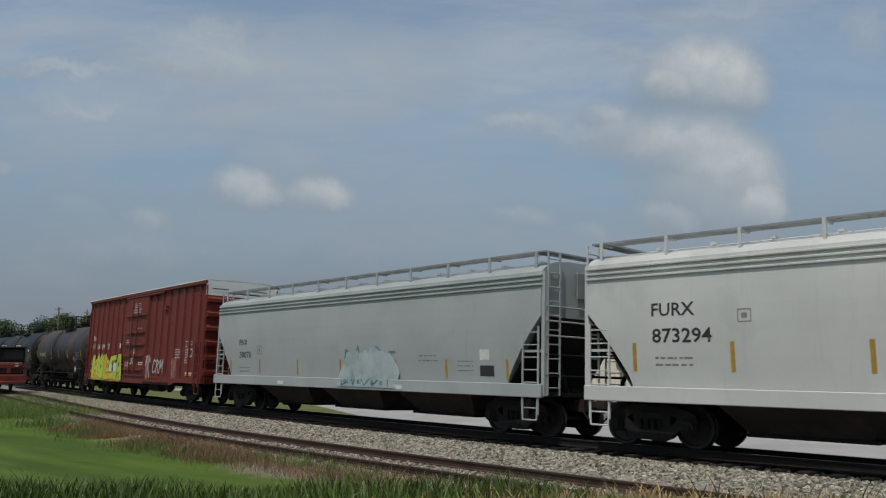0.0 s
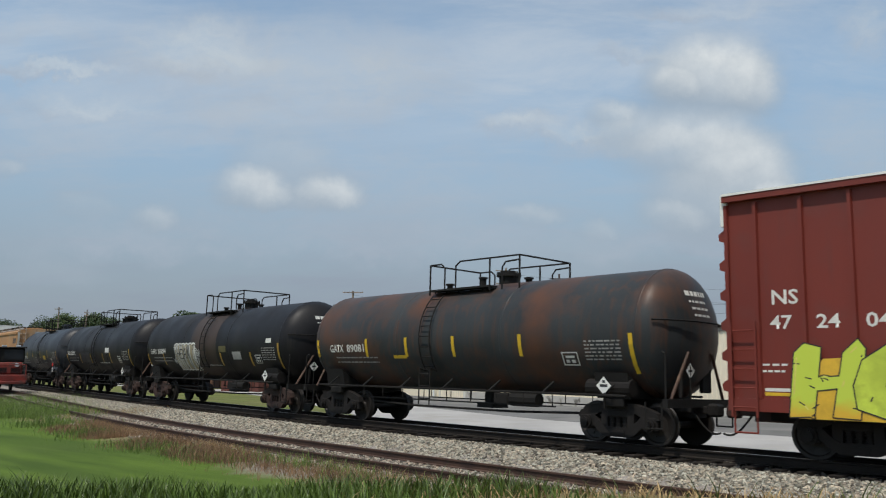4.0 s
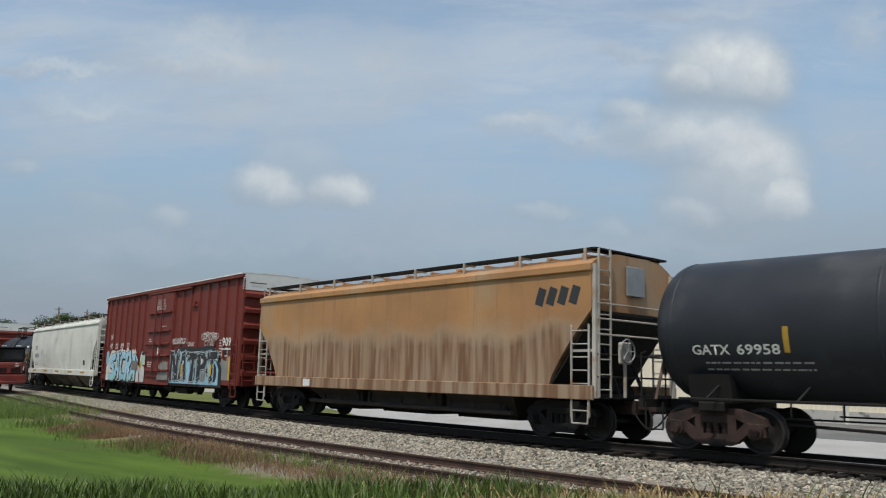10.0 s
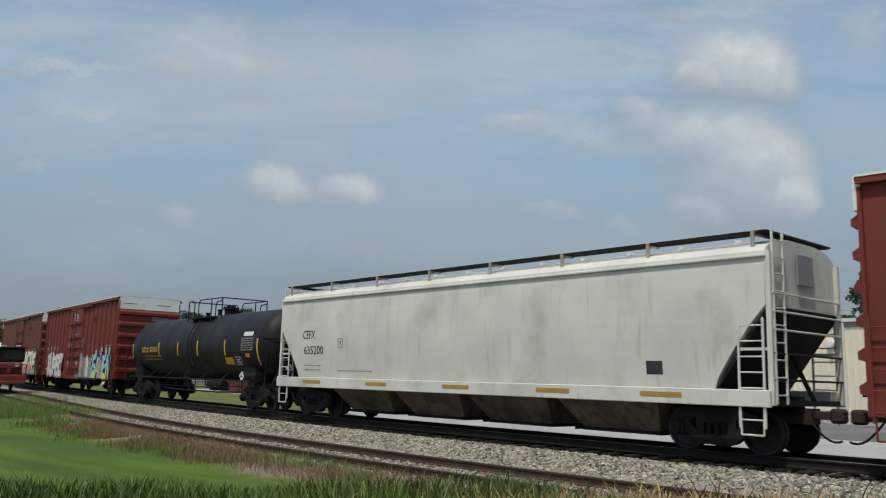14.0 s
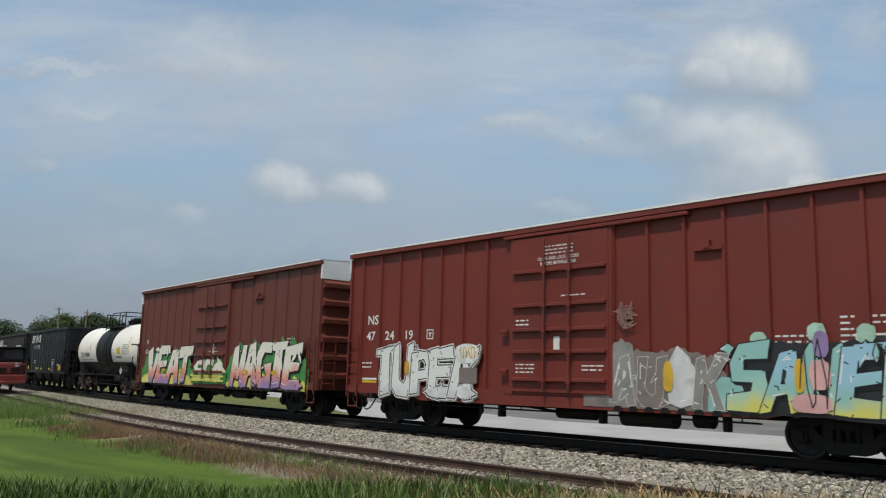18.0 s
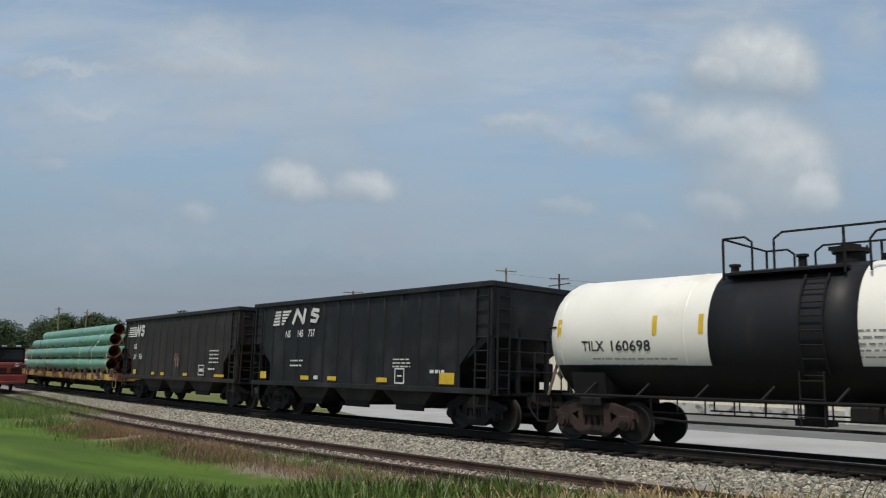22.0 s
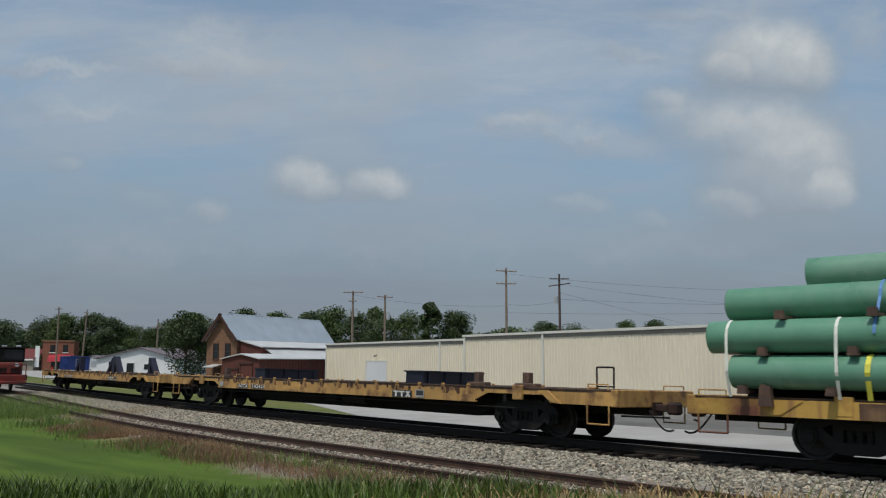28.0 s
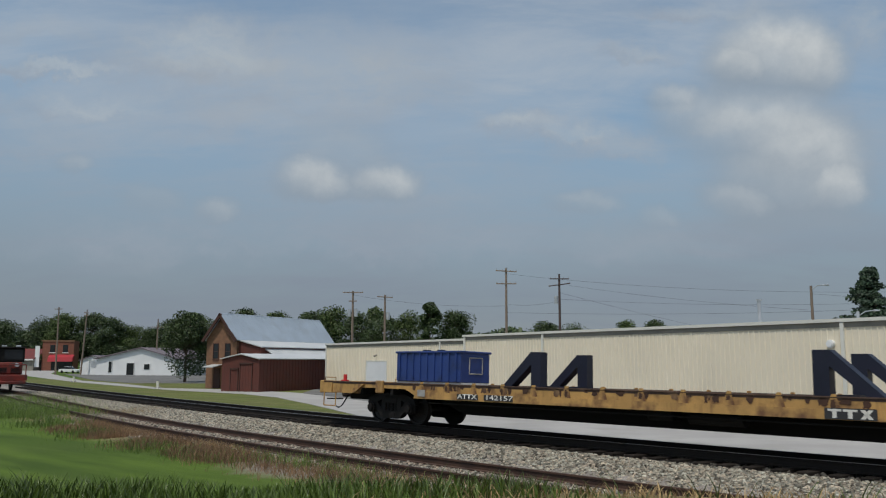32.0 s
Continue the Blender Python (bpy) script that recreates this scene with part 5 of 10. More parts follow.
    if not drifts:
        t = n.new("ShaderNodeTexNoise"); t.inputs["Scale"].default_value, t.inputs["Detail"].default_value = 11, 9
        t.inputs["Roughness"].default_value = 0.62
        flat = n.new("ShaderNodeMapping"); flat.inputs["Scale"].default_value = (1, 1, 2.6)
        l.new(a1.outputs[0], flat.inputs["Vector"]); l.new(flat.outputs[0], t.inputs["Vector"])
        br = n.new("ShaderNodeMapRange")
        for k, q in (("From Min", 0.34), ("From Max", 0.66), ("To Min", 0.38), ("To Max", 1.45)):
            br.inputs[k].default_value = q
        l.new(t.outputs["Fac"], br.inputs["Value"])
        cover = mth('MULTIPLY', cover, br.outputs[0], None, True)
    if drifts:
        t = n.new("ShaderNodeTexNoise"); t.inputs["Scale"].default_value, t.inputs["Detail"].default_value = 46, 7
        t.inputs["Roughness"].default_value = 0.58
        l.new(a1.outputs[0], t.inputs["Vector"])
        br = n.new("ShaderNodeMapRange")
        for k, q in (("From Min", 0.3), ("From Max", 0.7), ("To Min", 0.72), ("To Max", 1.12)):
            br.inputs[k].default_value = q
        l.new(t.outputs["Fac"], br.inputs["Value"])
        glow = mth('MULTIPLY', glow, br.outputs[0], None, True)
    mix = n.new("ShaderNodeMix"); mix.data_type = 'RGBA'
    l.new(glow, mix.inputs["Factor"])
    mix.inputs["A"].default_value, mix.inputs["B"].default_value = foot, top
    em = n.new("ShaderNodeEmission")
    l.new(mix.outputs["Result"], em.inputs["Color"])
    em.inputs["Strength"].default_value = 1.0
    tr = n.new("ShaderNodeBsdfTransparent")
    ms = n.new("ShaderNodeMixShader")
    l.new(cover, ms.inputs[0]); l.new(tr.outputs[0], ms.inputs[1]); l.new(em.outputs[0], ms.inputs[2])
    l.new(ms.outputs[0], out.inputs[0])
    c = tagged(part(name, bm, m), label, "cloud", kind="structure")
    c.visible_shadow = False
    if drifts:
        DRIFT.append((c, [(q, pose(0, 0, 1.8, 0.028 * (q - 16), 0, -0.142 * (q - 16))) for q in (0.0, 8.0, 16.0, 24.0, 32.0)]))


CLOUD_FOOT = (0.33, 0.40, 0.475, 1)
CLOUD_TOP = (0.66, 0.70, 0.72, 1)
VEIL_FOOT = (0.38, 0.44, 0.52, 1)
VEIL_TOP = (0.57, 0.64, 0.685, 1)
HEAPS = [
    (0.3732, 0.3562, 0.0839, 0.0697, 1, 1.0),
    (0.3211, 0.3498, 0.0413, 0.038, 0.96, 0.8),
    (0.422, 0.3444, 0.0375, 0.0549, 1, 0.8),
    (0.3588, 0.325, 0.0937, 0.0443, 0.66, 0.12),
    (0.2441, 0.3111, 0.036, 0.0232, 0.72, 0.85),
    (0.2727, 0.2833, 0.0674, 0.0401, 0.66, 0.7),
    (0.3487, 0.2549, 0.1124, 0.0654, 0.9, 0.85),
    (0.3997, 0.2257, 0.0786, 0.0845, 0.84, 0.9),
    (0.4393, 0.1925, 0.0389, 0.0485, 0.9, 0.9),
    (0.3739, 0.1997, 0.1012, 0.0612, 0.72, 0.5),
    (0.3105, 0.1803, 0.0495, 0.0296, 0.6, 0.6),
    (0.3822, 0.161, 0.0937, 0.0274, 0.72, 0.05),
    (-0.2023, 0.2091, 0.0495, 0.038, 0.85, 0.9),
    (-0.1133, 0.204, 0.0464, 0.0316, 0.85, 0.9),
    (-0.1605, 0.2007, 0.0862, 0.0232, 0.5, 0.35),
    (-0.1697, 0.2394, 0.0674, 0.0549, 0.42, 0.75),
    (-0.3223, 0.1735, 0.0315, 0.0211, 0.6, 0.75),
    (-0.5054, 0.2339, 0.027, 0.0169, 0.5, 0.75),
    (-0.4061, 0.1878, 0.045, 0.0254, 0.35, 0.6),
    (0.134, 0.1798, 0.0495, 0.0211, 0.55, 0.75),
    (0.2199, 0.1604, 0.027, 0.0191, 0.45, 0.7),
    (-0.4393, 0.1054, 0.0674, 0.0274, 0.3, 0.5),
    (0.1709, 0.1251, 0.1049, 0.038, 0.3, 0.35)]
VEILS = [
    (-0.3221, 0.3731, 0.1295, 0.0613, 0.75, 0.9),
    (-0.1864, 0.3363, 0.2044, 0.0954, 0.62, 0.7),
    (-0.0594, 0.3436, 0.0749, 0.0818, 0.55, 0.6),
    (-0.4915, 0.3598, 0.1022, 0.015, 0.7, 0.9),
    (-0.4674, 0.313, 0.1158, 0.0232, 0.75, 0.9),
    (-0.5062, 0.2624, 0.0818, 0.0341, 0.45, 0.45),
    (-0.5161, 0.4102, 0.0954, 0.0204, 0.4, 0.7),
    (0.3335, 0.4401, 0.109, 0.0177, 0.6, 0.85),
    (0.5389, 0.4102, 0.0409, 0.0545, 0.65, 0.8),
    (0.2457, 0.3819, 0.0545, 0.0164, 0.6, 0.8),
    (0.0814, 0.2912, 0.0511, 0.0204, 0.7, 0.95),
    (0.1513, 0.2782, 0.0886, 0.0259, 0.72, 0.85),
    (0.2069, 0.2581, 0.0749, 0.0341, 0.55, 0.65),
    (-0.0584, 0.2139, 0.2044, 0.0613, 0.4, 0.35),
    (-0.0165, 0.1437, 0.2589, 0.0409, 0.42, 0.1),
    (-0.3607, 0.1437, 0.1771, 0.0409, 0.45, 0.1),
    (0.5007, 0.2638, 0.0818, 0.0818, 0.45, 0.5),
    (0.2723, 0.1368, 0.1295, 0.0313, 0.4, 0.15),
    (-0.2483, 0.2854, 0.1363, 0.0409, 0.35, 0.8)]
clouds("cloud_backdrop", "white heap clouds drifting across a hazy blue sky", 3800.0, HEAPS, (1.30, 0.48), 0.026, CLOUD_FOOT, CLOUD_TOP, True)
clouds("veil_backdrop", "thin pale veils of high cloud", 4300.0, VEILS, (1.45, 0.15), 0.06, VEIL_FOOT, VEIL_TOP, False)
# ---- rolling stock ----
HW = 1.60                       # half the width of a car's body
WB = 0.84                       # half a truck's wheelbase
WR = 0.445                      # wheel radius
SPIN = []                       # wheelsets: (object, local x, first and last distance at which it is in view)


def truck_mesh(rusty):
    bm = B()
    for sy in (-1, 1):
        y = sy * 1.0
        a, b = y - 0.085, y + 0.085
        # the cast side frame: heavy arched top member, sagging bottom member, two columns, ends over the bearings
        prism(bm, [(-1.08, 0.56), (-1.02, 0.70), (-0.88, 0.76), (-0.45, 0.88), (0.45, 0.88), (0.88, 0.76), (1.02, 0.70), (1.08, 0.56), (0.92, 0.52), (0.62, 0.60), (0.40, 0.70), (-0.40, 0.70), (-0.62, 0.60), (-0.92, 0.52)], "y", a, b)
        prism(bm, [(-0.86, 0.54), (-0.64, 0.62), (-0.44, 0.44), (-0.30, 0.36), (0.30, 0.36), (0.44, 0.44), (0.64, 0.62), (0.86, 0.54), (0.44, 0.20), (0.30, 0.15), (-0.30, 0.15), (-0.44, 0.20)], "y", a - 0.01, b + 0.01)
        for sx in (-1, 1):
            box(bm, sx * 0.35 - 0.09, sx * 0.35 + 0.09, a + 0.005, b - 0.005, 0.28, 0.76)
            box(bm, sx * WB - 0.19, sx * WB + 0.19, a - 0.015, b + 0.015, 0.30, 0.64, 0.05)
            rod(bm, (sx * WB, y, WR), (sx * WB, y + sy * 0.15, WR), 0.155, 14)
            rod(bm, (sx * WB, y + sy * 0.15, WR), (sx * WB, y + sy * 0.21, WR), 0.105, 12)
            for q in range(3):
                t = 2.1 * q
                rod(bm, (sx * WB + 0.07 * math.cos(t), y + sy * 0.21, WR + 0.07 * math.sin(t)), (sx * WB + 0.07 * math.cos(t), y + sy * 0.225, WR + 0.07 * math.sin(t)), 0.02, 6)
        for k in (-0.17, 0.0, 0.17):
            for q in range(4):
                rod(bm, (k, y, 0.36 + 0.06 * q), (k, y, 0.395 + 0.06 * q), 0.075, 9)
            rod(bm, (k, y, 0.34), (k, y, 0.60), 0.055, 8)
        box(bm, -0.26, 0.26, y - 0.10, y + 0.10, 0.58, 0.74, 0.02)
        box(bm, -0.20, 0.20, y + sy * 0.09 - 0.02, y + sy * 0.09 + 0.02, 0.20, 0.30)
    box(bm, -0.2, 0.2, -1.0, 1.0, 0.50, 0.76, 0.03)
    for sx in (-1, 1):
        box(bm, sx * 0.40 - 0.04, sx * 0.40 + 0.04, -0.95, 0.95, 0.36, 0.46)
    me = bpy.data.meshes.new("truck")
    bm.to_mesh(me)
    bm.free()
    me.materials.append(M["truck_rust" if rusty else "truck_dark"])
    return me


def wheelset_mesh():
    bm = B()
    seg = 28
    for sy in (-1, 1):
        prof = [(0.0, 0.0), (0.10, 0.0), (0.12, -0.02), (0.22, -0.035), (0.36, -0.01), (0.385, 0.03), (WR, 0.03), (WR + 0.006, -0.06), (WR + 0.028, -0.075), (WR + 0.028, -0.10), (0.37, -0.10), (0.2, -0.075), (0.0, -0.07)]
        rings = []
        for r, d in prof:
            rings.append([(math.cos(2 * math.pi * i / seg) * max(r, 0.004), sy * (0.755 + d), math.sin(2 * math.pi * i / seg) * max(r, 0.004)) for i in range(seg)])
        loft(bm, rings, caps=False)
        for k in range(4):
            a = math.pi * k / 2
            c, s = math.cos(a), math.sin(a)
            rod(bm, (c * 0.27, sy * 0.72, s * 0.27), (c * 0.27, sy * 0.745, s * 0.27), 0.03, 6)
    rod(bm, (0, -0.9, 0), (0, 0.9, 0), 0.08, 10)
    me = bpy.data.meshes.new("wheelset")
    bm.to_mesh(me)
    bm.free()
    me.materials.append(M["wheel"])
    return me


TRUCKS = {False: truck_mesh(False), True: truck_mesh(True)}
WHEELSET = wheelset_mesh()
CARS = []


def new_car(name, rear, front, inset, label, rusty=False, group="cars of the freight train", category="freight car"):
    """A car of the train, from its rear to its front end as distances along the track at 16 s. Its space: x ahead, y to the far side, z up from the rails."""
    car = tagged(new(name), label, category, group)
    car.empty_display_size = 0.3
    length = front - rear
    tc = length / 2 - inset
    CARS.append((car, (rear + front) / 2, tc))
    for sx in (1, -1):
        tr = new("truck", TRUCKS[rusty])
        tr.parent = car
        tr.location = (sx * tc, 0, 0)
        tr["label"] = "rusty cast steel truck" if rusty else "dark grimy steel truck"
        for k in (1, -1):
            ws = new("wheelset", WHEELSET)
            ws.parent = tr
            ws.location = (k * WB, 0, WR)
            SPIN.append((ws, k * WB, (rear + front) / 2 + sx * tc))
    return car, length / 2


def couplers(car, half, reach=0.62, material="truck_rust"):
    for sx in (1, -1):
        bm = B()
        box(bm, min(sx * (half - 1.2), sx * (half + 0.1)), max(sx * (half - 1.2), sx * (half + 0.1)), -0.19, 0.19, 0.62, 0.92)
        box(bm, min(sx * half, sx * (half + reach)), max(sx * half, sx * (half + reach)), -0.08, 0.08, 0.72, 0.88, 0.02)
        box(bm, min(sx * (half + reach - 0.2), sx * (half + reach + 0.06)), max(sx * (half + reach - 0.2), sx * (half + reach + 0.06)), -0.17, 0.15, 0.66, 0.94, 0.05)
        part("coupler", bm, material, car)
        bm = B()
        pts = []
        for i in range(9):
            u = i / 8
            pts.append((sx * (half + 0.1 + u * 0.62), -0.32, 0.72 - 0.42 * math.sin(math.pi * min(1, u * 0.62)) + 0.02))
        pipe_line(bm, pts, 0.022, 6)
        part("air_hose", bm, "under", car, "black rubber air hose")


def ladder(car, x, y, z0, z1, width, along_x=True, rungs=None, material="grey_hopper", r=0.016):
    bm = B()
    n = rungs or max(2, int((z1 - z0) / 0.36))
    h = width / 2
    d = (h, 0) if along_x else (0, h)
    for s in (-1, 1):
        box(bm, x + s * d[0] - 0.02, x + s * d[0] + 0.02, y + s * d[1] - 0.018, y + s * d[1] + 0.018, z0, z1)
    for i in range(n):
        z = z0 + (z1 - z0) * (i + 0.5) / n
        rod(bm, (x - d[0], y - d[1], z), (x + d[0], y + d[1], z), r, 5)
    return part("ladder", bm, material, car)


def brake_wheel(car, x, y, z, material="under"):
    bm = B()
    k = 14
    pts = [(x, y + 0.27 * math.cos(2 * math.pi * i / k), z + 0.27 * math.sin(2 * math.pi * i / k)) for i in range(k + 1)]
    pipe_line(bm, pts, 0.018, 5)
    for i in range(0, k, 3):
        rod(bm, (x, y, z), pts[i], 0.012, 4)
    part("brake_wheel", bm, material, car)


def reflectors(car, spots, y, wrap=None, material="yellow", tall=0.55, wide=0.11):
    for x, z in spots:
        part("reflector", patch(B(), x - wide / 2, x + wide / 2, z, z + tall, y, wrap), material, car)


# --- spray paint ---
STROKES = {
    "A": [(0, 0, .5, 1), (.5, 1, 1, 0), (.2, .38, .8, .38)], "B": [(.1, 0, .1, 1), (.1, 1, .8, .8), (.8, .8, .15, .52), (.15, .52, .9, .25), (.9, .25, .1, 0)],
    "C": [(.95, .85, .3, 1), (.3, 1, .05, .5), (.05, .5, .3, 0), (.3, 0, .95, .15)], "E": [(.1, 0, .1, 1), (.1, 1, .95, .95), (.1, .52, .75, .55), (.1, 0, .95, .05)],
    "D": [(.1, 0, .1, 1), (.1, 1, .85, .7), (.85, .7, .85, .3), (.85, .3, .1, 0)],
    "G": [(.95, .85, .3, 1), (.3, 1, .05, .5), (.05, .5, .3, 0), (.3, 0, .95, .1), (.95, .1, .9, .48), (.9, .48, .5, .45)], "H": [(.1, 0, .1, 1), (.9, 0, .9, 1), (.1, .5, .9, .55)],
    "I": [(.5, 0, .5, 1), (.2, 1, .8, 1)], "K": [(.1, 0, .1, 1), (.1, .45, .9, 1), (.35, .6, .95, 0)], "L": [(.15, 1, .1, 0), (.1, 0, .9, .08)],
    "M": [(0, 0, .12, 1), (.12, 1, .5, .4), (.5, .4, .88, 1), (.88, 1, 1, 0)], "N": [(.05, 0, .1, 1), (.1, 1, .9, 0), (.9, 0, .95, 1)],
    "O": [(.5, 1, .05, .55), (.05, .55, .4, 0), (.4, 0, .95, .45), (.95, .45, .5, 1)], "P": [(.1, 0, .1, 1), (.1, 1, .9, .78), (.9, .78, .1, .45)],
    "R": [(.1, 0, .1, 1), (.1, 1, .9, .78), (.9, .78, .1, .48), (.4, .5, .95, 0)], "S": [(.95, .9, .3, 1), (.3, 1, .1, .65), (.1, .65, .9, .4), (.9, .4, .65, 0), (.65, 0, .05, .08)],
    "V": [(0, 1, .5, 0), (.5, 0, 1, 1)], "T": [(0, 1, 1, .95), (.5, 1, .45, 0)], "U": [(.05, 1, .1, .2), (.1, .2, .5, 0), (.5, 0, .9, .2), (.9, .2, .95, 1)],
}


def spray(name, rgb):
    return mat("spray_" + name, rgb, 0.6, 0, 0.16, 2.2, 0.04, 30, second=(tuple(c * 0.62 for c in rgb), 0.55, 0.75, 2.6))


SPRAY_RGB = {
    "lime": (0.50, 0.60, 0.06), "amber": (0.62, 0.38, 0.03), "black": (0.018, 0.018, 0.02), "sky": (0.30, 0.50, 0.60), "aqua": (0.26, 0.48, 0.44),
    "chrome": (0.55, 0.55, 0.53), "leaf": (0.055, 0.24, 0.055), "peach": (0.66, 0.26, 0.17), "cream": (0.70, 0.66, 0.56), "lemon": (0.60, 0.56, 0.12),
    "violet": (0.28, 0.19, 0.36), "mint": (0.36, 0.55, 0.42), "teal": (0.07, 0.24, 0.32), "grey": (0.24, 0.23, 0.21), "white": (0.68, 0.68, 0.64), "pink": (0.62, 0.35, 0.32), "haze": (0.33, 0.385, 0.385), "dusty": (0.26, 0.36, 0.40), "brass": (0.36, 0.30, 0.18), "faint": (0.30, 0.17, 0.14), "smoke": (0.20, 0.16, 0.14), "blush": (0.60, 0.56, 0.52)}
SPRAY = {k: spray(k, v) for k, v in SPRAY_RGB.items()}


def stroke_quad(bm, a, b, w, y, wrap, w2=None):
    d = (b - a)
    if d.length < 1e-4:
        return
    d.normalize()
    o = Vector((-d.y, d.x))
    w2 = w2 or w
    a2, b2 = a - d * w * 0.5, b + d * w2 * 0.5
    ps = [a2 - o * w, a2 + o * w, b2 + o * w2, b2 - o * w2]
    if wrap:
        ps = [on_tank(Vector((p.x, 0, p.y)), *wrap) for p in ps]
    else:
        ps = [Vector((p.x, y, p.y)) for p in ps]
    quad(bm, ps)


FADES = {}


def fade(top, middle, foot, z0, z1, blot=0.13):
    """Sprayed fill that fades from one colour to the next down the letters, with blotchy edges."""
    key = (top, middle, foot, z0, z1)
    if key in FADES:
        return FADES[key]
    m = spray("fade", SPRAY_RGB[middle])
    n, l = m.node_tree.nodes, m.node_tree.links
    co = n.new("ShaderNodeTexCoord")
    sp = n.new("ShaderNodeSeparateXYZ")
    l.new(co.outputs["Object"], sp.inputs[0])
    t = n.new("ShaderNodeTexNoise"); t.inputs["Scale"].default_value, t.inputs["Detail"].default_value = 2.2, 4
    l.new(co.outputs["Object"], t.inputs["Vector"])
    r = n.new("ShaderNodeMapRange")
    for k, q in (("From Min", z0), ("From Max", z1)):
        r.inputs[k].default_value = q
    l.new(sp.outputs["Z"], r.inputs["Value"])
    a = n.new("ShaderNodeMath"); a.operation = 'MULTIPLY_ADD'
    l.new(t.outputs["Fac"], a.inputs[0]); a.inputs[1].default_value = blot * 4; a.inputs[2].default_value = -blot * 2
    s = n.new("ShaderNodeMath"); s.operation = 'ADD'
    l.new(a.outputs[0], s.inputs[0]); l.new(r.outputs["Result"], s.inputs[1])
    cr = n.new("ShaderNodeValToRGB")
    e = cr.color_ramp.elements
    e[0].position, e[0].color = 0.06, (*SPRAY_RGB[foot], 1)
    e[1].position, e[1].color = 0.52, (*SPRAY_RGB[top], 1)
    k = e.new(0.28); k.color = (*SPRAY_RGB[middle], 1)
    l.new(s.outputs[0], cr.inputs[0])
    l.new(cr.outputs[0], n["Principled BSDF"].inputs["Base Color"])
    FADES[key] = m
    return m


def smooth_line(pts):
    for _ in range(2):
        q = [pts[0]]
        for a, b in zip(pts, pts[1:]):
            q += [a.lerp(b, 0.25), a.lerp(b, 0.75)]
        pts = q + [pts[-1]]
    return pts


def fat_line(bm, pts, ws, y, wrap):
    """A curved stroke of changing width with pointed ends."""
    d0, d1 = (pts[0] - pts[1]).normalized(), (pts[-1] - pts[-2]).normalized()
    pts = [pts[0] + d0 * ws[0] * 0.9] + pts + [pts[-1] + d1 * ws[-1] * 0.9]
    ws = [ws[0] * 0.45] + ws + [ws[-1] * 0.45]
    left, right = [], []
    for i, p in enumerate(pts):
        d = pts[min(i + 1, len(pts) - 1)] - pts[max(i - 1, 0)]
        d = d.normalized() if d.length > 1e-5 else Vector((1, 0))
        o = Vector((-d.y, d.x)) * ws[i]
        left.append(p + o); right.append(p - o)

    def at(p):
        return on_tank(Vector((p.x, 0, p.y)), *wrap) if wrap else Vector((p.x, y, p.y))
    for i in range(len(pts) - 1):
        quad(bm, [at(left[i]), at(right[i]), at(right[i + 1]), at(left[i + 1])])


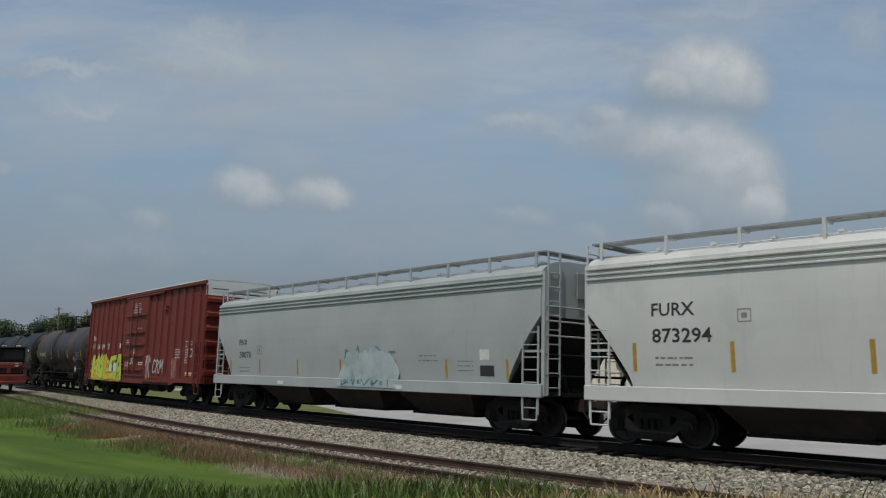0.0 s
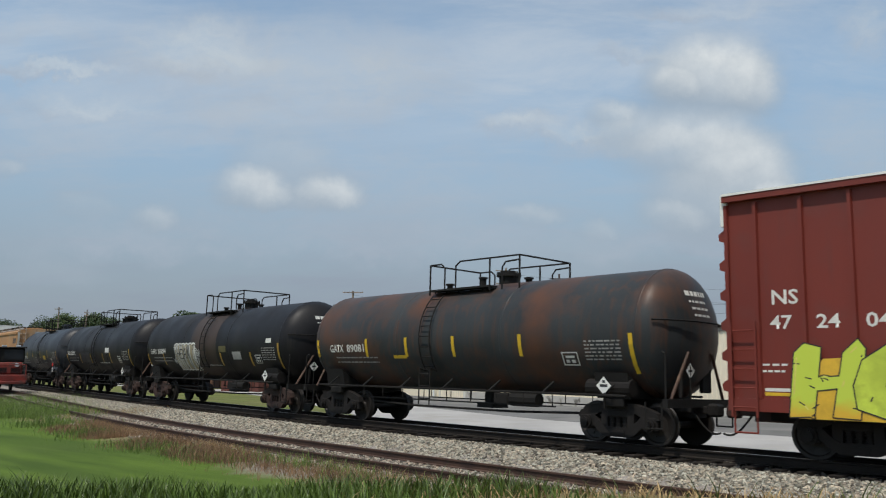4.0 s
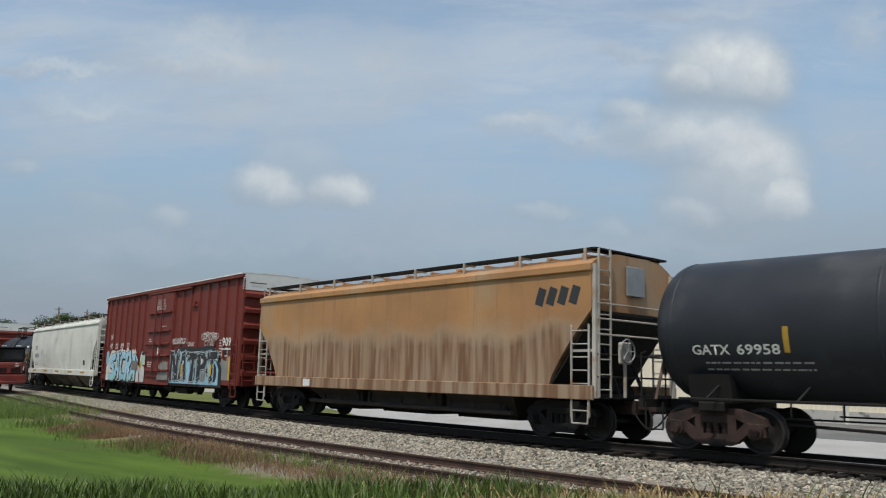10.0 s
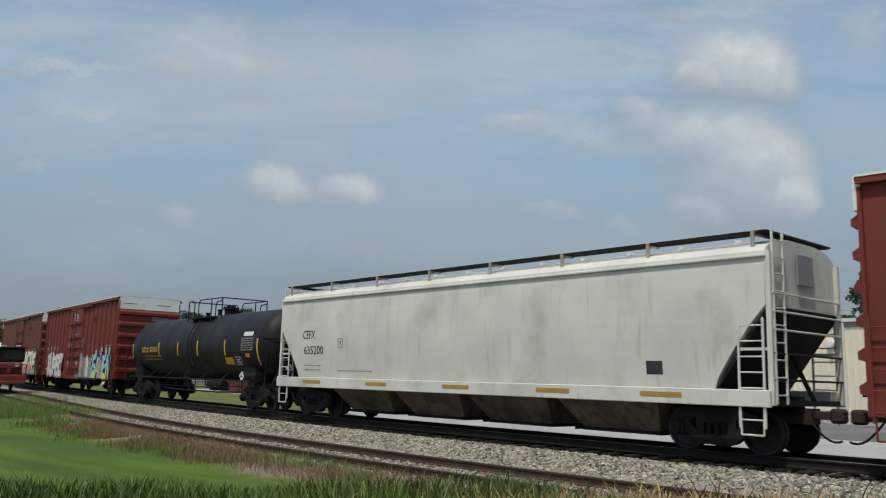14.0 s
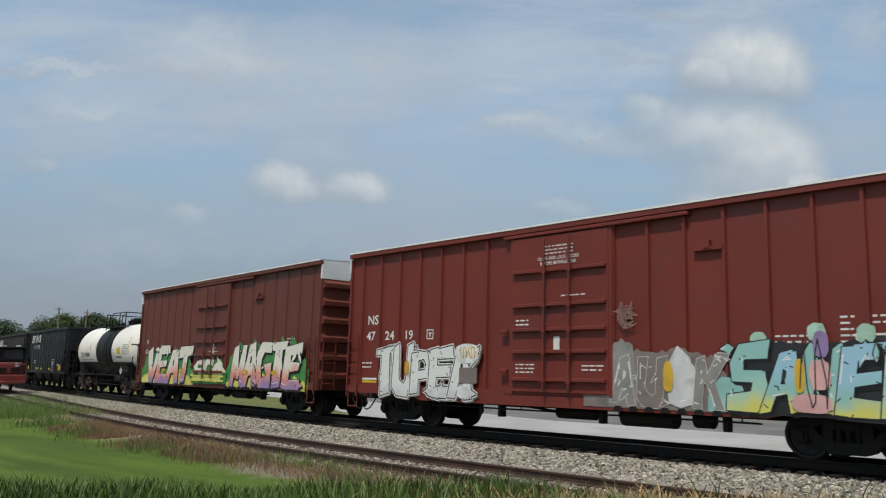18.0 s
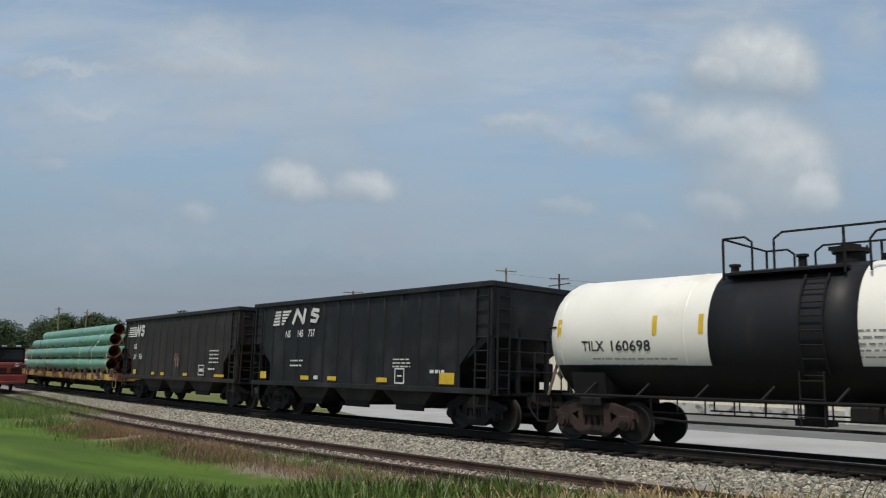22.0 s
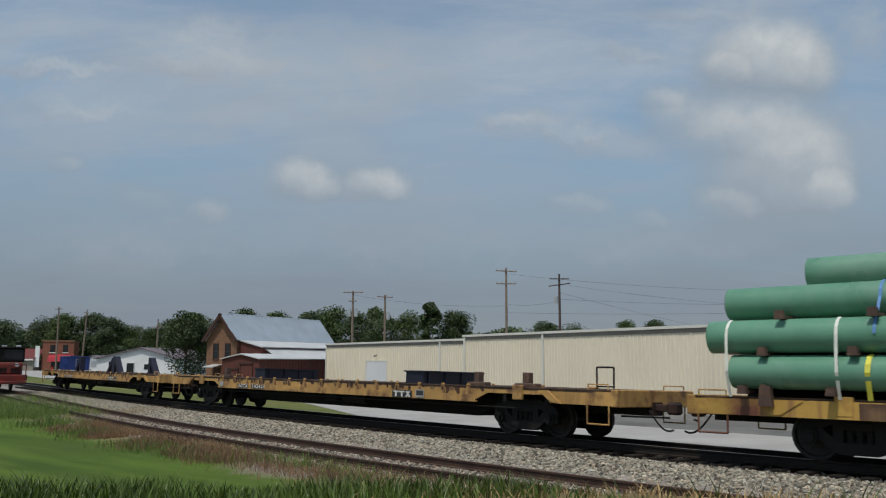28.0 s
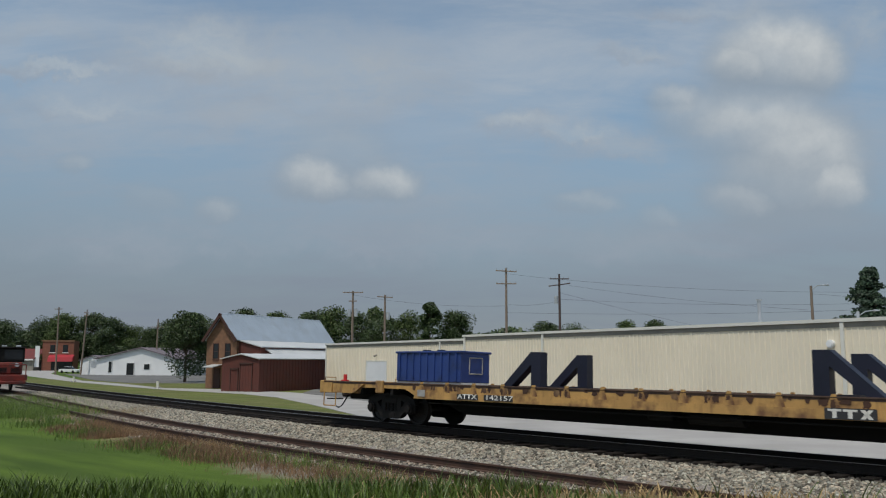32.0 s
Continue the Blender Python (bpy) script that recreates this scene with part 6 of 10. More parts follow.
GLYPHS = {
    "A": [[(0, 0), (.30, 0), (.64, 1), (.30, .95)], [(.34, .96), (.68, 1), (1, .03), (.70, 0)], [(.18, .28), (.82, .32), (.78, .50), (.24, .47)]],
    "C": [[(1, .98), (.30, 1), (.02, .74), (0, .26), (.26, 0), (1, .03), (.94, .25), (.42, .24), (.33, .40), (.34, .62), (.46, .75), (.96, .74)]],
    "E": [[(0, 0), (.34, 0), (.32, 1), (.02, .95)], [(.2, .77), (1.02, .84), (.95, 1.04), (.2, 1)], [(.2, .41), (.84, .44), (.86, .63), (.2, .60)], [(.2, 0), (1.02, -.02), (.98, .22), (.2, .24)]],
    "G": [[(1, .98), (.30, 1), (.02, .74), (0, .26), (.26, 0), (1, .0), (1.02, .52), (.56, .50), (.58, .34), (.70, .30), (.68, .20), (.42, .22), (.33, .40), (.34, .62), (.46, .75), (.96, .74)]],
    "H": [[(0, .02), (.32, 0), (.36, .98), (.14, 1.08), (0, .90)], [(.66, 0), (1, .03), (1.02, .92), (.84, 1.06), (.66, .94)], [(.2, .36), (.8, .40), (.82, .62), (.2, .58)]],
    "I": [[(.26, 0), (.74, .03), (.70, 1), (.30, .97)], [(.08, .84), (.92, .88), (.98, 1.02), (.04, .99)]],
    "K": [[(0, 0), (.32, .02), (.32, 1), (.02, .94)], [(.26, .48), (.70, 1), (1.04, .98), (.54, .44)], [(.34, .60), (.60, .56), (1.02, .0), (.66, .0)]],
    "L": [[(.06, .06), (.42, 0), (.46, .96), (.22, 1.06), (.04, .92)], [(.06, .02), (1, -.02), (.92, .30), (.2, .26)]],
    "M": [[(0, 0), (.24, .02), (.32, 1), (.06, .94)], [(.06, .96), (.34, 1), (.58, .32), (.46, .14)], [(.44, .16), (.58, .20), (.94, .98), (.68, 1)], [(.74, .02), (1.02, 0), (.96, .98), (.70, 1)]],
    "N": [[(0, 0), (.28, 0), (.30, 1), (.02, .92)], [(.02, .94), (.36, 1), (.98, .04), (.64, 0)], [(.70, .06), (.99, 0), (1.02, 1.02), (.72, .94)]],
    "O": [[(.5, 1.04), (.14, .78), (0, .44), (.16, .08), (.5, -.02), (.86, .1), (1, .48), (.86, .82)]],
    "P": [[(.02, 0), (.36, .04), (.34, 1), (0, .94)], [(.28, 1), (.90, .97), (1.02, .72), (.86, .42), (.28, .38), (.28, .57), (.62, .60), (.68, .70), (.60, .80), (.28, .80)]],
    "R": [[(.02, 0), (.34, .04), (.34, 1), (0, .94)], [(.28, 1), (.90, .97), (1.02, .74), (.86, .46), (.28, .42), (.28, .60), (.62, .63), (.68, .72), (.60, .81), (.28, .81)], [(.36, .52), (.66, .50), (1.04, .0), (.68, -.02)]],
    "S": [[(.98, 1.02), (.22, .97), (0, .68), (.14, .46), (.58, .40), (.62, .27), (.02, .24), (0, .02), (.82, -.02), (1.02, .28), (.90, .56), (.42, .62), (.40, .75), (.96, .78)]],
    "T": [[(-.02, .70), (1.02, .76), (1.02, 1.02), (.02, .98)], [(.32, -.02), (.68, .04), (.66, .82), (.34, .82)]],
    "U": [[(0, .96), (.02, .20), (.26, 0), (.74, 0), (.98, .22), (1, 1.02), (.68, .96), (.68, .32), (.54, .24), (.40, .26), (.32, .36), (.32, 1)]],
    "V": [[(-.02, .92), (.32, 1.06), (.56, .34), (.72, 1), (1.04, .92), (.64, -.04), (.38, .0)]],
}


def place(p, y, wrap, lift=0.0):
    """A point (along, up) of a car's near side, flat or round a tank."""
    return on_tank(Vector((p[0], 0, p[1])), wrap[0] + lift, wrap[1]) if wrap else Vector((p[0], y - lift, p[1]))


def ground_coat(car, x0, x1, z0, z1, y, colour, seed=1, jag=0.3, wrap=None, flames=False, name="paint_ground"):
    """A sprayed coat under the letters, with a wavy top edge or with flames."""
    rnd = random.Random(seed)
    bm = B()
    k = max(8, int((x1 - x0) / 0.10))
    tops = []
    for i in range(k + 1):
        x = x0 + (x1 - x0) * i / k
        e = min(1.0, 0.45 + 4 * min(i, k - i) / k)
        wave = 0.5 + 0.5 * noise.noise(Vector((x * 1.7, seed, 0.3)))
        spike = (0.6 * wave + 0.55 * (1 - ((x * 1.45 + wave) % 1.0)) ** 1.6) if flames else 0.65 * wave + 0.35 * rnd.random()
        tops.append((x, z0 + (z1 - z0) * e * (1 - jag * (1 - min(1, spike)))))
    for (xa, za), (xb, zb) in zip(tops, tops[1:]):
        quad(bm, [place(q, y, wrap) for q in ((xa, z0), (xb, z0), (xb, zb), (xa, za))])
    part(name, bm, SPRAY[colour], car, "sprayed ground coat, " + colour)


def wild_letters(car, word, x0, x1, z0, z1, y, fills, line="black", seed=1, rim=0.035, shade=None, edge=None, lean=0.10, shine="white", fat=1.12, spikes=0.5):
    """Angular sprayed letters, each laid over the last: block shade, outer edge, outline, fill, cut lines and highlights. A fill is a colour or a fade of three."""
    rnd = random.Random(seed)
    pitch = (x1 - x0) / len(word)
    shades, edges, lines, cuts, lights, bodies = B(), B(), B(), B(), B(), {}
    step = 0.0006

    def ring(bm, poly, w, depth):
        for a, b in zip(poly, poly[1:] + poly[:1]):
            stroke_quad(bm, a, b, w, y - depth, None)
    for i, ch in enumerate(word):
        depth = 0.003 + i * 6 * step
        ox, sw = x0 + pitch * i, pitch * fat
        oz = z0 + rnd.uniform(0.0, 0.05) * (z1 - z0)
        sh = (z1 - oz) * rnd.uniform(0.86, 1.0)
        sl = lean * pitch + rnd.uniform(-0.10, 0.10) * pitch
        polys = []
        for src in GLYPHS[ch]:
            polys.append([Vector((ox + a * sw + (b - 0.5) * sl + rnd.uniform(-.05, .05) * sw, oz + b * sh + rnd.uniform(-.04, .04) * sh)) for a, b in src])
        if rnd.random() < spikes:          # a barb thrown off the letter
            side = rnd.choice((0, 1))
            bx, bz = ox + (0.05 if side == 0 else 0.85) * sw, oz + rnd.choice((0.9, 0.08)) * sh
            out = (-0.30 if side == 0 else 0.30) * pitch
            polys.append([Vector((bx, bz - 0.05 * sh)), Vector((bx + out, bz + 0.02 * sh)), Vector((bx + 0.2 * out, bz + 0.10 * sh)), Vector((bx - 0.4 * out, bz + 0.04 * sh))])
        for _ in range(2):                 # connecting shards
            a, b = Vector((ox + rnd.uniform(-0.1, 1.1) * sw, oz + rnd.uniform(0.1, 0.95) * sh)), Vector((rnd.uniform(-0.28, 0.28) * pitch, rnd.uniform(-0.28, 0.28) * sh))
            o = Vector((-b.y, b.x)) * 0.28
            polys.append([a - b, a + o, a + b * 0.7 + o * 0.6, a + b, a - o])
        for poly in polys:
            for p in poly:
                p.y = min(max(p.y, z0), z1 + 0.12)
        drop = Vector((0.075, -0.055))
        for poly in polys:
            if shade:
                for f in (0.5, 1.0):
                    low = [p + drop * f for p in poly]
                    shades.faces.new([shades.verts.new(place(p, y, None, depth)) for p in low])
                    ring(shades, low, rim, depth)
            if edge:
                ring(edges, poly, rim + 0.030, depth + step)
            ring(lines, poly, rim, depth + 2 * step)
        bm = bodies.setdefault(fills[i % len(fills)], B())
        for k, poly in enumerate(polys):
            bm.faces.new([bm.verts.new(place(p, y, None, depth + 3 * step + 0.00008 * k)) for p in poly])
            c = sum(poly, Vector((0, 0))) / len(poly)
            for _ in range(2):
                a = poly[rnd.randrange(len(poly))].lerp(c, rnd.uniform(0.1, 0.5))
                stroke_quad(cuts, a, a + Vector((rnd.uniform(-.12, .12), rnd.uniform(-.10, .10))) * pitch, 0.011, y - depth - 4 * step, None)
            n0 = rnd.randrange(len(poly))
            a, b = poly[n0].lerp(c, 0.22), poly[(n0 + 1) % len(poly)].lerp(c, 0.22)
            stroke_quad(lights, a, a.lerp(b, rnd.uniform(0.35, 0.8)), 0.013, y - depth - 5 * step, None)
        if ch in "OPRA":                   # the counter of the letter
            cx, cz = {"O": (0.5, 0.5), "P": (0.5, 0.70), "R": (0.5, 0.72), "A": (0.50, 0.62)}[ch]
            m = Vector((ox + cx * sw, oz + cz * sh))
            cuts.faces.new([cuts.verts.new(place(m + Vector((a * pitch, b * sh)), y, None, depth + 4.4 * step)) for a, b in ((-.07, -.09), (.05, -.07), (.08, .05), (-.02, .09))])
    for name, bm, colour in (("paint_shade", shades, shade or line), ("paint_edge", edges, edge or line), ("paint_outline", lines, line), ("paint_cut", cuts, line), ("paint_highlight", lights, shine)):
        if len(bm.faces):
            part(name, bm, SPRAY[colour], car, "sprayed letter outlines, " + colour if name == "paint_outline" else "")
        else:
            bm.free()
    for f, bm in bodies.items():
        part("paint_fill", bm, fade(*f, z0, z1) if isinstance(f, tuple) else SPRAY[f], car, "sprayed letter fill, " + (f if isinstance(f, str) else f[0] + " fading to " + f[2]))


def tag_letters(car, word, x0, x1, z0, z1, y, colour, w=0.02, seed=1, wrap=None):
    """A quick tag: letters of single sprayed strokes."""
    rnd = random.Random(seed)
    pitch = (x1 - x0) / len(word)
    bm = B()
    for i, ch in enumerate(word):
        sh = (z1 - z0) * rnd.uniform(0.8, 1.0)
        for a, b, c, d in STROKES[ch]:
            p, q = (Vector((x0 + pitch * (i + e * 0.9 + 0.10 * f), z0 + f * sh)) for e, f in ((a, b), (c, d)))
            m = p.lerp(q, 0.5) + Vector((rnd.uniform(-.1, .1), rnd.uniform(-.05, .05))) * pitch
            pts = smooth_line([p, m, q])
            fat_line(bm, pts, [w * rnd.uniform(0.75, 1.2) for _ in pts], y, wrap)
    part("paint_tag", bm, SPRAY[colour], car, "sprayed tag, " + colour)


def star(car, x, z, r, y, material):
    bm = B()
    for k in range(8):
        a = k * math.pi / 4
        rr = r if k % 2 == 0 else r * 0.6
        d, o = Vector((math.sin(a), math.cos(a))), Vector((math.cos(a), -math.sin(a)))
        quad(bm, [Vector((x + v.x, y, z + v.y)) for v in (-d * 0.02 - o * 0.05 * r, d * rr - o * 0.004, d * rr + o * 0.004, -d * 0.02 + o * 0.05 * r)])
    part("paint_star", bm, SPRAY[material], car)


def blot(car, x0, x1, z0, z1, y, material, seed=1):
    """A rounded sprayed patch with an uneven edge."""
    rnd = random.Random(seed)
    bm = B()
    pts = []
    for k in range(18):
        a = k / 18 * 2 * math.pi
        g = rnd.uniform(0.55, 1.0) if "rust" in material else rnd.uniform(0.86, 1.0)
        pts.append(bm.verts.new(((x0 + x1) / 2 + (x1 - x0) / 2 * g * math.copysign(abs(math.cos(a)) ** 0.7, math.cos(a)), y, (z0 + z1) / 2 + (z1 - z0) / 2 * g * math.copysign(abs(math.sin(a)) ** 0.7, math.sin(a)))))
    bm.faces.new(pts)
    part("rust_patch" if "rust" in material else "paint_patch", bm, SPRAY.get(material, material), car)


def scribble(car, x0, x1, z0, z1, y, material, seed=1, loops=3, w=0.014, wrap=None):
    rnd = random.Random(seed)
    bm = B()
    k = loops * 7
    p = None
    for i in range(k + 1):
        u = i / k
        q = Vector((x0 + (x1 - x0) * (u + 0.06 * math.sin(loops * 6.28 * u * 1.5)), (z0 + z1) / 2 + (z1 - z0) / 2 * math.sin(loops * 6.28 * u + rnd.uniform(-.7, .7))))
        if p is not None:
            stroke_quad(bm, p, q, w, y, wrap)
        p = q
    part("paint_tag", bm, SPRAY[material], car)


# --- covered hopper ---
SIDES = {}                      # the bowed section of each hopper's side


def hug(car):
    """Lays paint and lettering down on a hopper's bowed side."""
    for ob in car.children:
        if ob.name.split(".")[0] in ("lettering", "small_print", "stencil", "reflector", "poster", "paint_tag", "paint_ground", "company_mark"):
            for v in ob.data.vertices:
                if -1.69 < v.co.y < -1.60 and v.co.z > 1.26:
                    v.co.y = -(SIDES[car.name](v.co.z) + 0.003 + max(0.0, -v.co.y - HW - 0.012) * 0.2)



def covered_hopper(name, rear, front, inset, label, paint, sill_paint, bays, top=4.05, round_side=True, rusty=False, walk_dark=False, bay_paint="bay", tri=(1.12, 2.86), lift=0.36, eaves=3):
    car, h = new_car(name, rear, front, inset, label, rusty, category="hopper car")
    zb, ze = 1.24, top - 0.12

    def side(z):
        u = (z - zb) / (ze - zb)
        return (HW - 0.10 + 0.10 * math.sin(math.pi * min(1, max(0, u)) * 0.8 + 0.1)) if round_side else HW - 0.03 + 0.03 * u

    def ring(x, bottom):
        pts = []
        k = 9
        for i in range(k):
            z = bottom + (ze - bottom) * i / (k - 1)
            pts.append((side(z), z))
        pts += [(HW - 0.14, top - 0.02), (1.15, top + 0.13), (0.6, top + 0.20)]
        left = [(x, -y, z) for y, z in pts]
        right = [(x, y, z) for y, z in reversed(pts)]
        return left + right
    run, zt = tri
    bow = ((0.0, 0.0), (0.30, 0.24), (0.58, 0.50), (0.80, 0.72), (0.94, 0.88), (1.0, 1.0))       # the cut-away corner, steeper towards the sill
    rings = [ring(-h + 0.06 + run * a, zt + (zb + 0.02 - zt) * c) for a, c in bow]
    for i in range(1, 12):
        x = -h + 0.06 + run + (2 * h - 0.12 - 2 * run) * i / 12
        rings.append(ring(x, zb))
    rings += [ring(h - 0.06 - run * a, zt + (zb + 0.02 - zt) * c) for a, c in bow[::-1]]
    part("body", loft(B(), rings), paint, car)
    for sy in (-1, 1):
        bm = B()
        box(bm, -h, h, sy * 1.60 - 0.045, sy * 1.60 + 0.045, 0.94, 1.26, 0.015)
        part("side_sill", bm, sill_paint if not walk_dark else paint, car)
        bm = B()
        if round_side:
            for k in range(eaves):
                box(bm, -h + 0.04, h - 0.04, sy * (HW - 0.03) - 0.05, sy * (HW - 0.03) + 0.05, ze - 0.12 - 0.115 * k, ze - 0.07 - 0.115 * k, 0.01)
        else:
            box(bm, -h + 0.04, h - 0.04, sy * (HW + 0.01) - 0.05, sy * (HW + 0.01) + 0.05, ze - 0.16, ze + 0.02, 0.02)
        part("eave_rail", bm, paint, car)
        # roof walk on brackets
        bm = B()
        for k in range(6):
            yb = sy * 1.22 - 0.2 + 0.08 * k
            box(bm, -h + 0.1, h - 0.1, yb - 0.012, yb + 0.012, top + lift, top + lift + 0.04)
        for k in range(int((2 * h - 0.2) / 0.25)):
            xb = -h + 0.2 + 0.25 * k
            box(bm, xb - 0.01, xb + 0.01, sy * 1.22 - 0.2, sy * 1.22 + 0.2, top + lift + 0.005, top + lift + 0.025)
        part("running_board", bm, "under" if walk_dark else "galv_walk", car, "dark steel grating roof walk" if walk_dark else "grey steel grating roof walk")
        src = None
        k = 11 if not walk_dark else 8
        for i in range(k):
            x = -h + 0.35 + (2 * h - 0.7) * i / (k - 1)
            if src is None:
                bm = B()
                box(bm, -0.035, 0.035, -0.02, 0.02, top - 0.02, top + lift + 0.04)
                box(bm, -0.03, 0.03, -0.4 * (sy > 0), 0.4 * (sy < 0), top + lift - 0.04, top + lift)
                src = part("roof_bracket", bm, sill_paint if not walk_dark else "tan_trim", car)
                src.location = (x, sy * 1.44, 0)
            else:
                share(src, "roof_bracket", car, pose(x, sy * 1.44, 0))
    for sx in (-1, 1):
        # black slab just under the end slope paints the shade of the recess
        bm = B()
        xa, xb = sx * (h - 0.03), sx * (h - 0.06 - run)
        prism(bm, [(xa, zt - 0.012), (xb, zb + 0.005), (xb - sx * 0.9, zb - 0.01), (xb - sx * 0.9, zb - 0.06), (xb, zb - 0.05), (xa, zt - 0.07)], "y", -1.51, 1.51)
        part("slope_sheet", bm, "under", car, "near-black sheet under the end slope, shade put into its colour")
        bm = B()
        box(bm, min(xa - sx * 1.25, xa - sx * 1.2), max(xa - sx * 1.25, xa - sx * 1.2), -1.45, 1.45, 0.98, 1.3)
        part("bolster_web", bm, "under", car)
    bm = B()
    box(bm, -h + 0.8, h - 0.8, -0.32, 0.32, top + 0.16, top + 0.30, 0.05)
    for i in range(12):
        x = -h + 1.2 + (2 * h - 2.4) * i / 11
        box(bm, x - 0.06, x + 0.06, -0.45, 0.45, top + 0.28, top + 0.34)
    part("roof_hatch", bm, paint, car)
    # hopper bays below the sill, in a darker material than the body
    span = (2 * h - 2 * inset - 2.2) / bays
    for i in range(bays):
        c = -h + inset + 1.1 + span * (i + 0.5)
        bm = B()
        t, b2 = span * (0.49 if bays > 3 else 0.44), span * (0.34 if bays > 3 else 0.29)
        lo, hi = (0.30 if bays > 3 else 0.40), 1.2
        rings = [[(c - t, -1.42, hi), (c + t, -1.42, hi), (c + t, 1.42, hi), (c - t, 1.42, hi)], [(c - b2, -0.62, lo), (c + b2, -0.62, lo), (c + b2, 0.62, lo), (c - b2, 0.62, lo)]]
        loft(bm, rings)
        bay = part("hopper_bay", bm, bay_paint, car, "dark discharge bay")
        bm = B()
        box(bm, c - b2 - 0.05, c + b2 + 0.05, -0.66, 0.66, lo - 0.08, lo, 0.02)
        rod(bm, (c - b2 - 0.1, -0.78, lo - 0.04), (c - b2 - 0.1, 0.78, lo - 0.04), 0.035, 6)
        rod(bm, (c + b2 + 0.1, -0.78, lo - 0.04), (c + b2 + 0.1, 0.78, lo - 0.04), 0.035, 6)
        part("outlet_gate", bm, "under", bay)
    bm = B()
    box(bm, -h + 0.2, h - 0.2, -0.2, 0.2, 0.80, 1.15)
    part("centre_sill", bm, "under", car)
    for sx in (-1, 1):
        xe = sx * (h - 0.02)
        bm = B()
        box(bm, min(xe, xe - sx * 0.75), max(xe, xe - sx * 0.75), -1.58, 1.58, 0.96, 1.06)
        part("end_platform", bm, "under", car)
        for y in (-1.5, 1.5):
            bm = B()
            box(bm, xe - 0.05, xe + 0.05, y - 0.05, y + 0.05, 0.98, ze)
            box(bm, min(xe, xe - sx * 0.62) - 0.04, max(xe, xe - sx * 0.62) + 0.04, y - 0.04, y + 0.04, 2.0, 2.06)
            part("corner_post", bm, sill_paint, car)
        for y in (-0.5, 0.5):
            bm = B()
            rod(bm, (xe - sx * 0.1, y, 1.0), (xe - sx * 0.85, y * 0.8, 2.7), 0.05, 6)
            part("end_brace", bm, "under", car)
        for z in (2.4, 2.75, 3.1):
            bm = B()
            rod(bm, (xe + sx * 0.05, -1.5, z), (xe + sx * 0.05, 1.5, z), 0.022, 6)
            part("end_rail", bm, sill_paint, car)
        bm = B()
        box(bm, min(xe, xe + sx * 0.035), max(xe, xe + sx * 0.035), -0.35, 0.35, 3.35, top - 0.05, 0.01)
        part("end_hatch", bm, "galv_walk", car)
        ladder(car, xe - sx * 0.36, -1.585, 0.55, 2.62, 0.5, True, 7, sill_paint)
        ladder(car, xe - sx * 0.36, 1.585, 0.55, 2.62, 0.5, True, 7, sill_paint)
        ladder(car, xe + sx * 0.05, -1.22, 1.0, top + lift, 0.42, False, 10, sill_paint)
        bm = B()
        rod(bm, (xe + sx * 0.04, -1.5, 1.95), (xe + sx * 0.04, 1.5, 1.95), 0.022, 6)
        part("end_handrail", bm, "truck_dark", car)
        bm = B()
        rod(bm, (xe + sx * 0.04, -1.5, 1.45), (xe + sx * 0.04, 1.5, 1.45), 0.022, 6)
        part("end_handrail", bm, "truck_dark", car)
        bm = B()
        box(bm, xe - sx * 0.25 - 0.2, xe - sx * 0.25 + 0.2, -1.4, 1.4, top + lift, top + lift + 0.04)
        part("end_running_board", bm, "truck_dark" if walk_dark else "galv_walk", car)
        # stirrup step
        bm = B()
        x = xe - sx * 0.36
        pipe_line(bm, [(x - 0.24, -1.6, 0.96), (x - 0.22, -1.6, 0.42), (x + 0.22, -1.6, 0.42), (x + 0.24, -1.6, 0.96)], 0.02, 5)
        part("step", bm, sill_paint, car)
    bm = B()
    xb = -h + 0.55
    rod(bm, (xb, -0.9, 1.75), (xb + 0.0, 0.0, 1.75), 0.2, 12)
    box(bm, xb - 0.15, xb + 0.3, 0.3, 0.8, 1.5, 1.9, 0.04)
    part("brake_cylinder", bm, "white", car, "pale brake cylinder on the end platform")
    brake_wheel(car, -h - 0.05, 0.65, 2.2)
    couplers(car, h)
    SIDES[car.name] = side
    return car, h


# --- boxcar ---


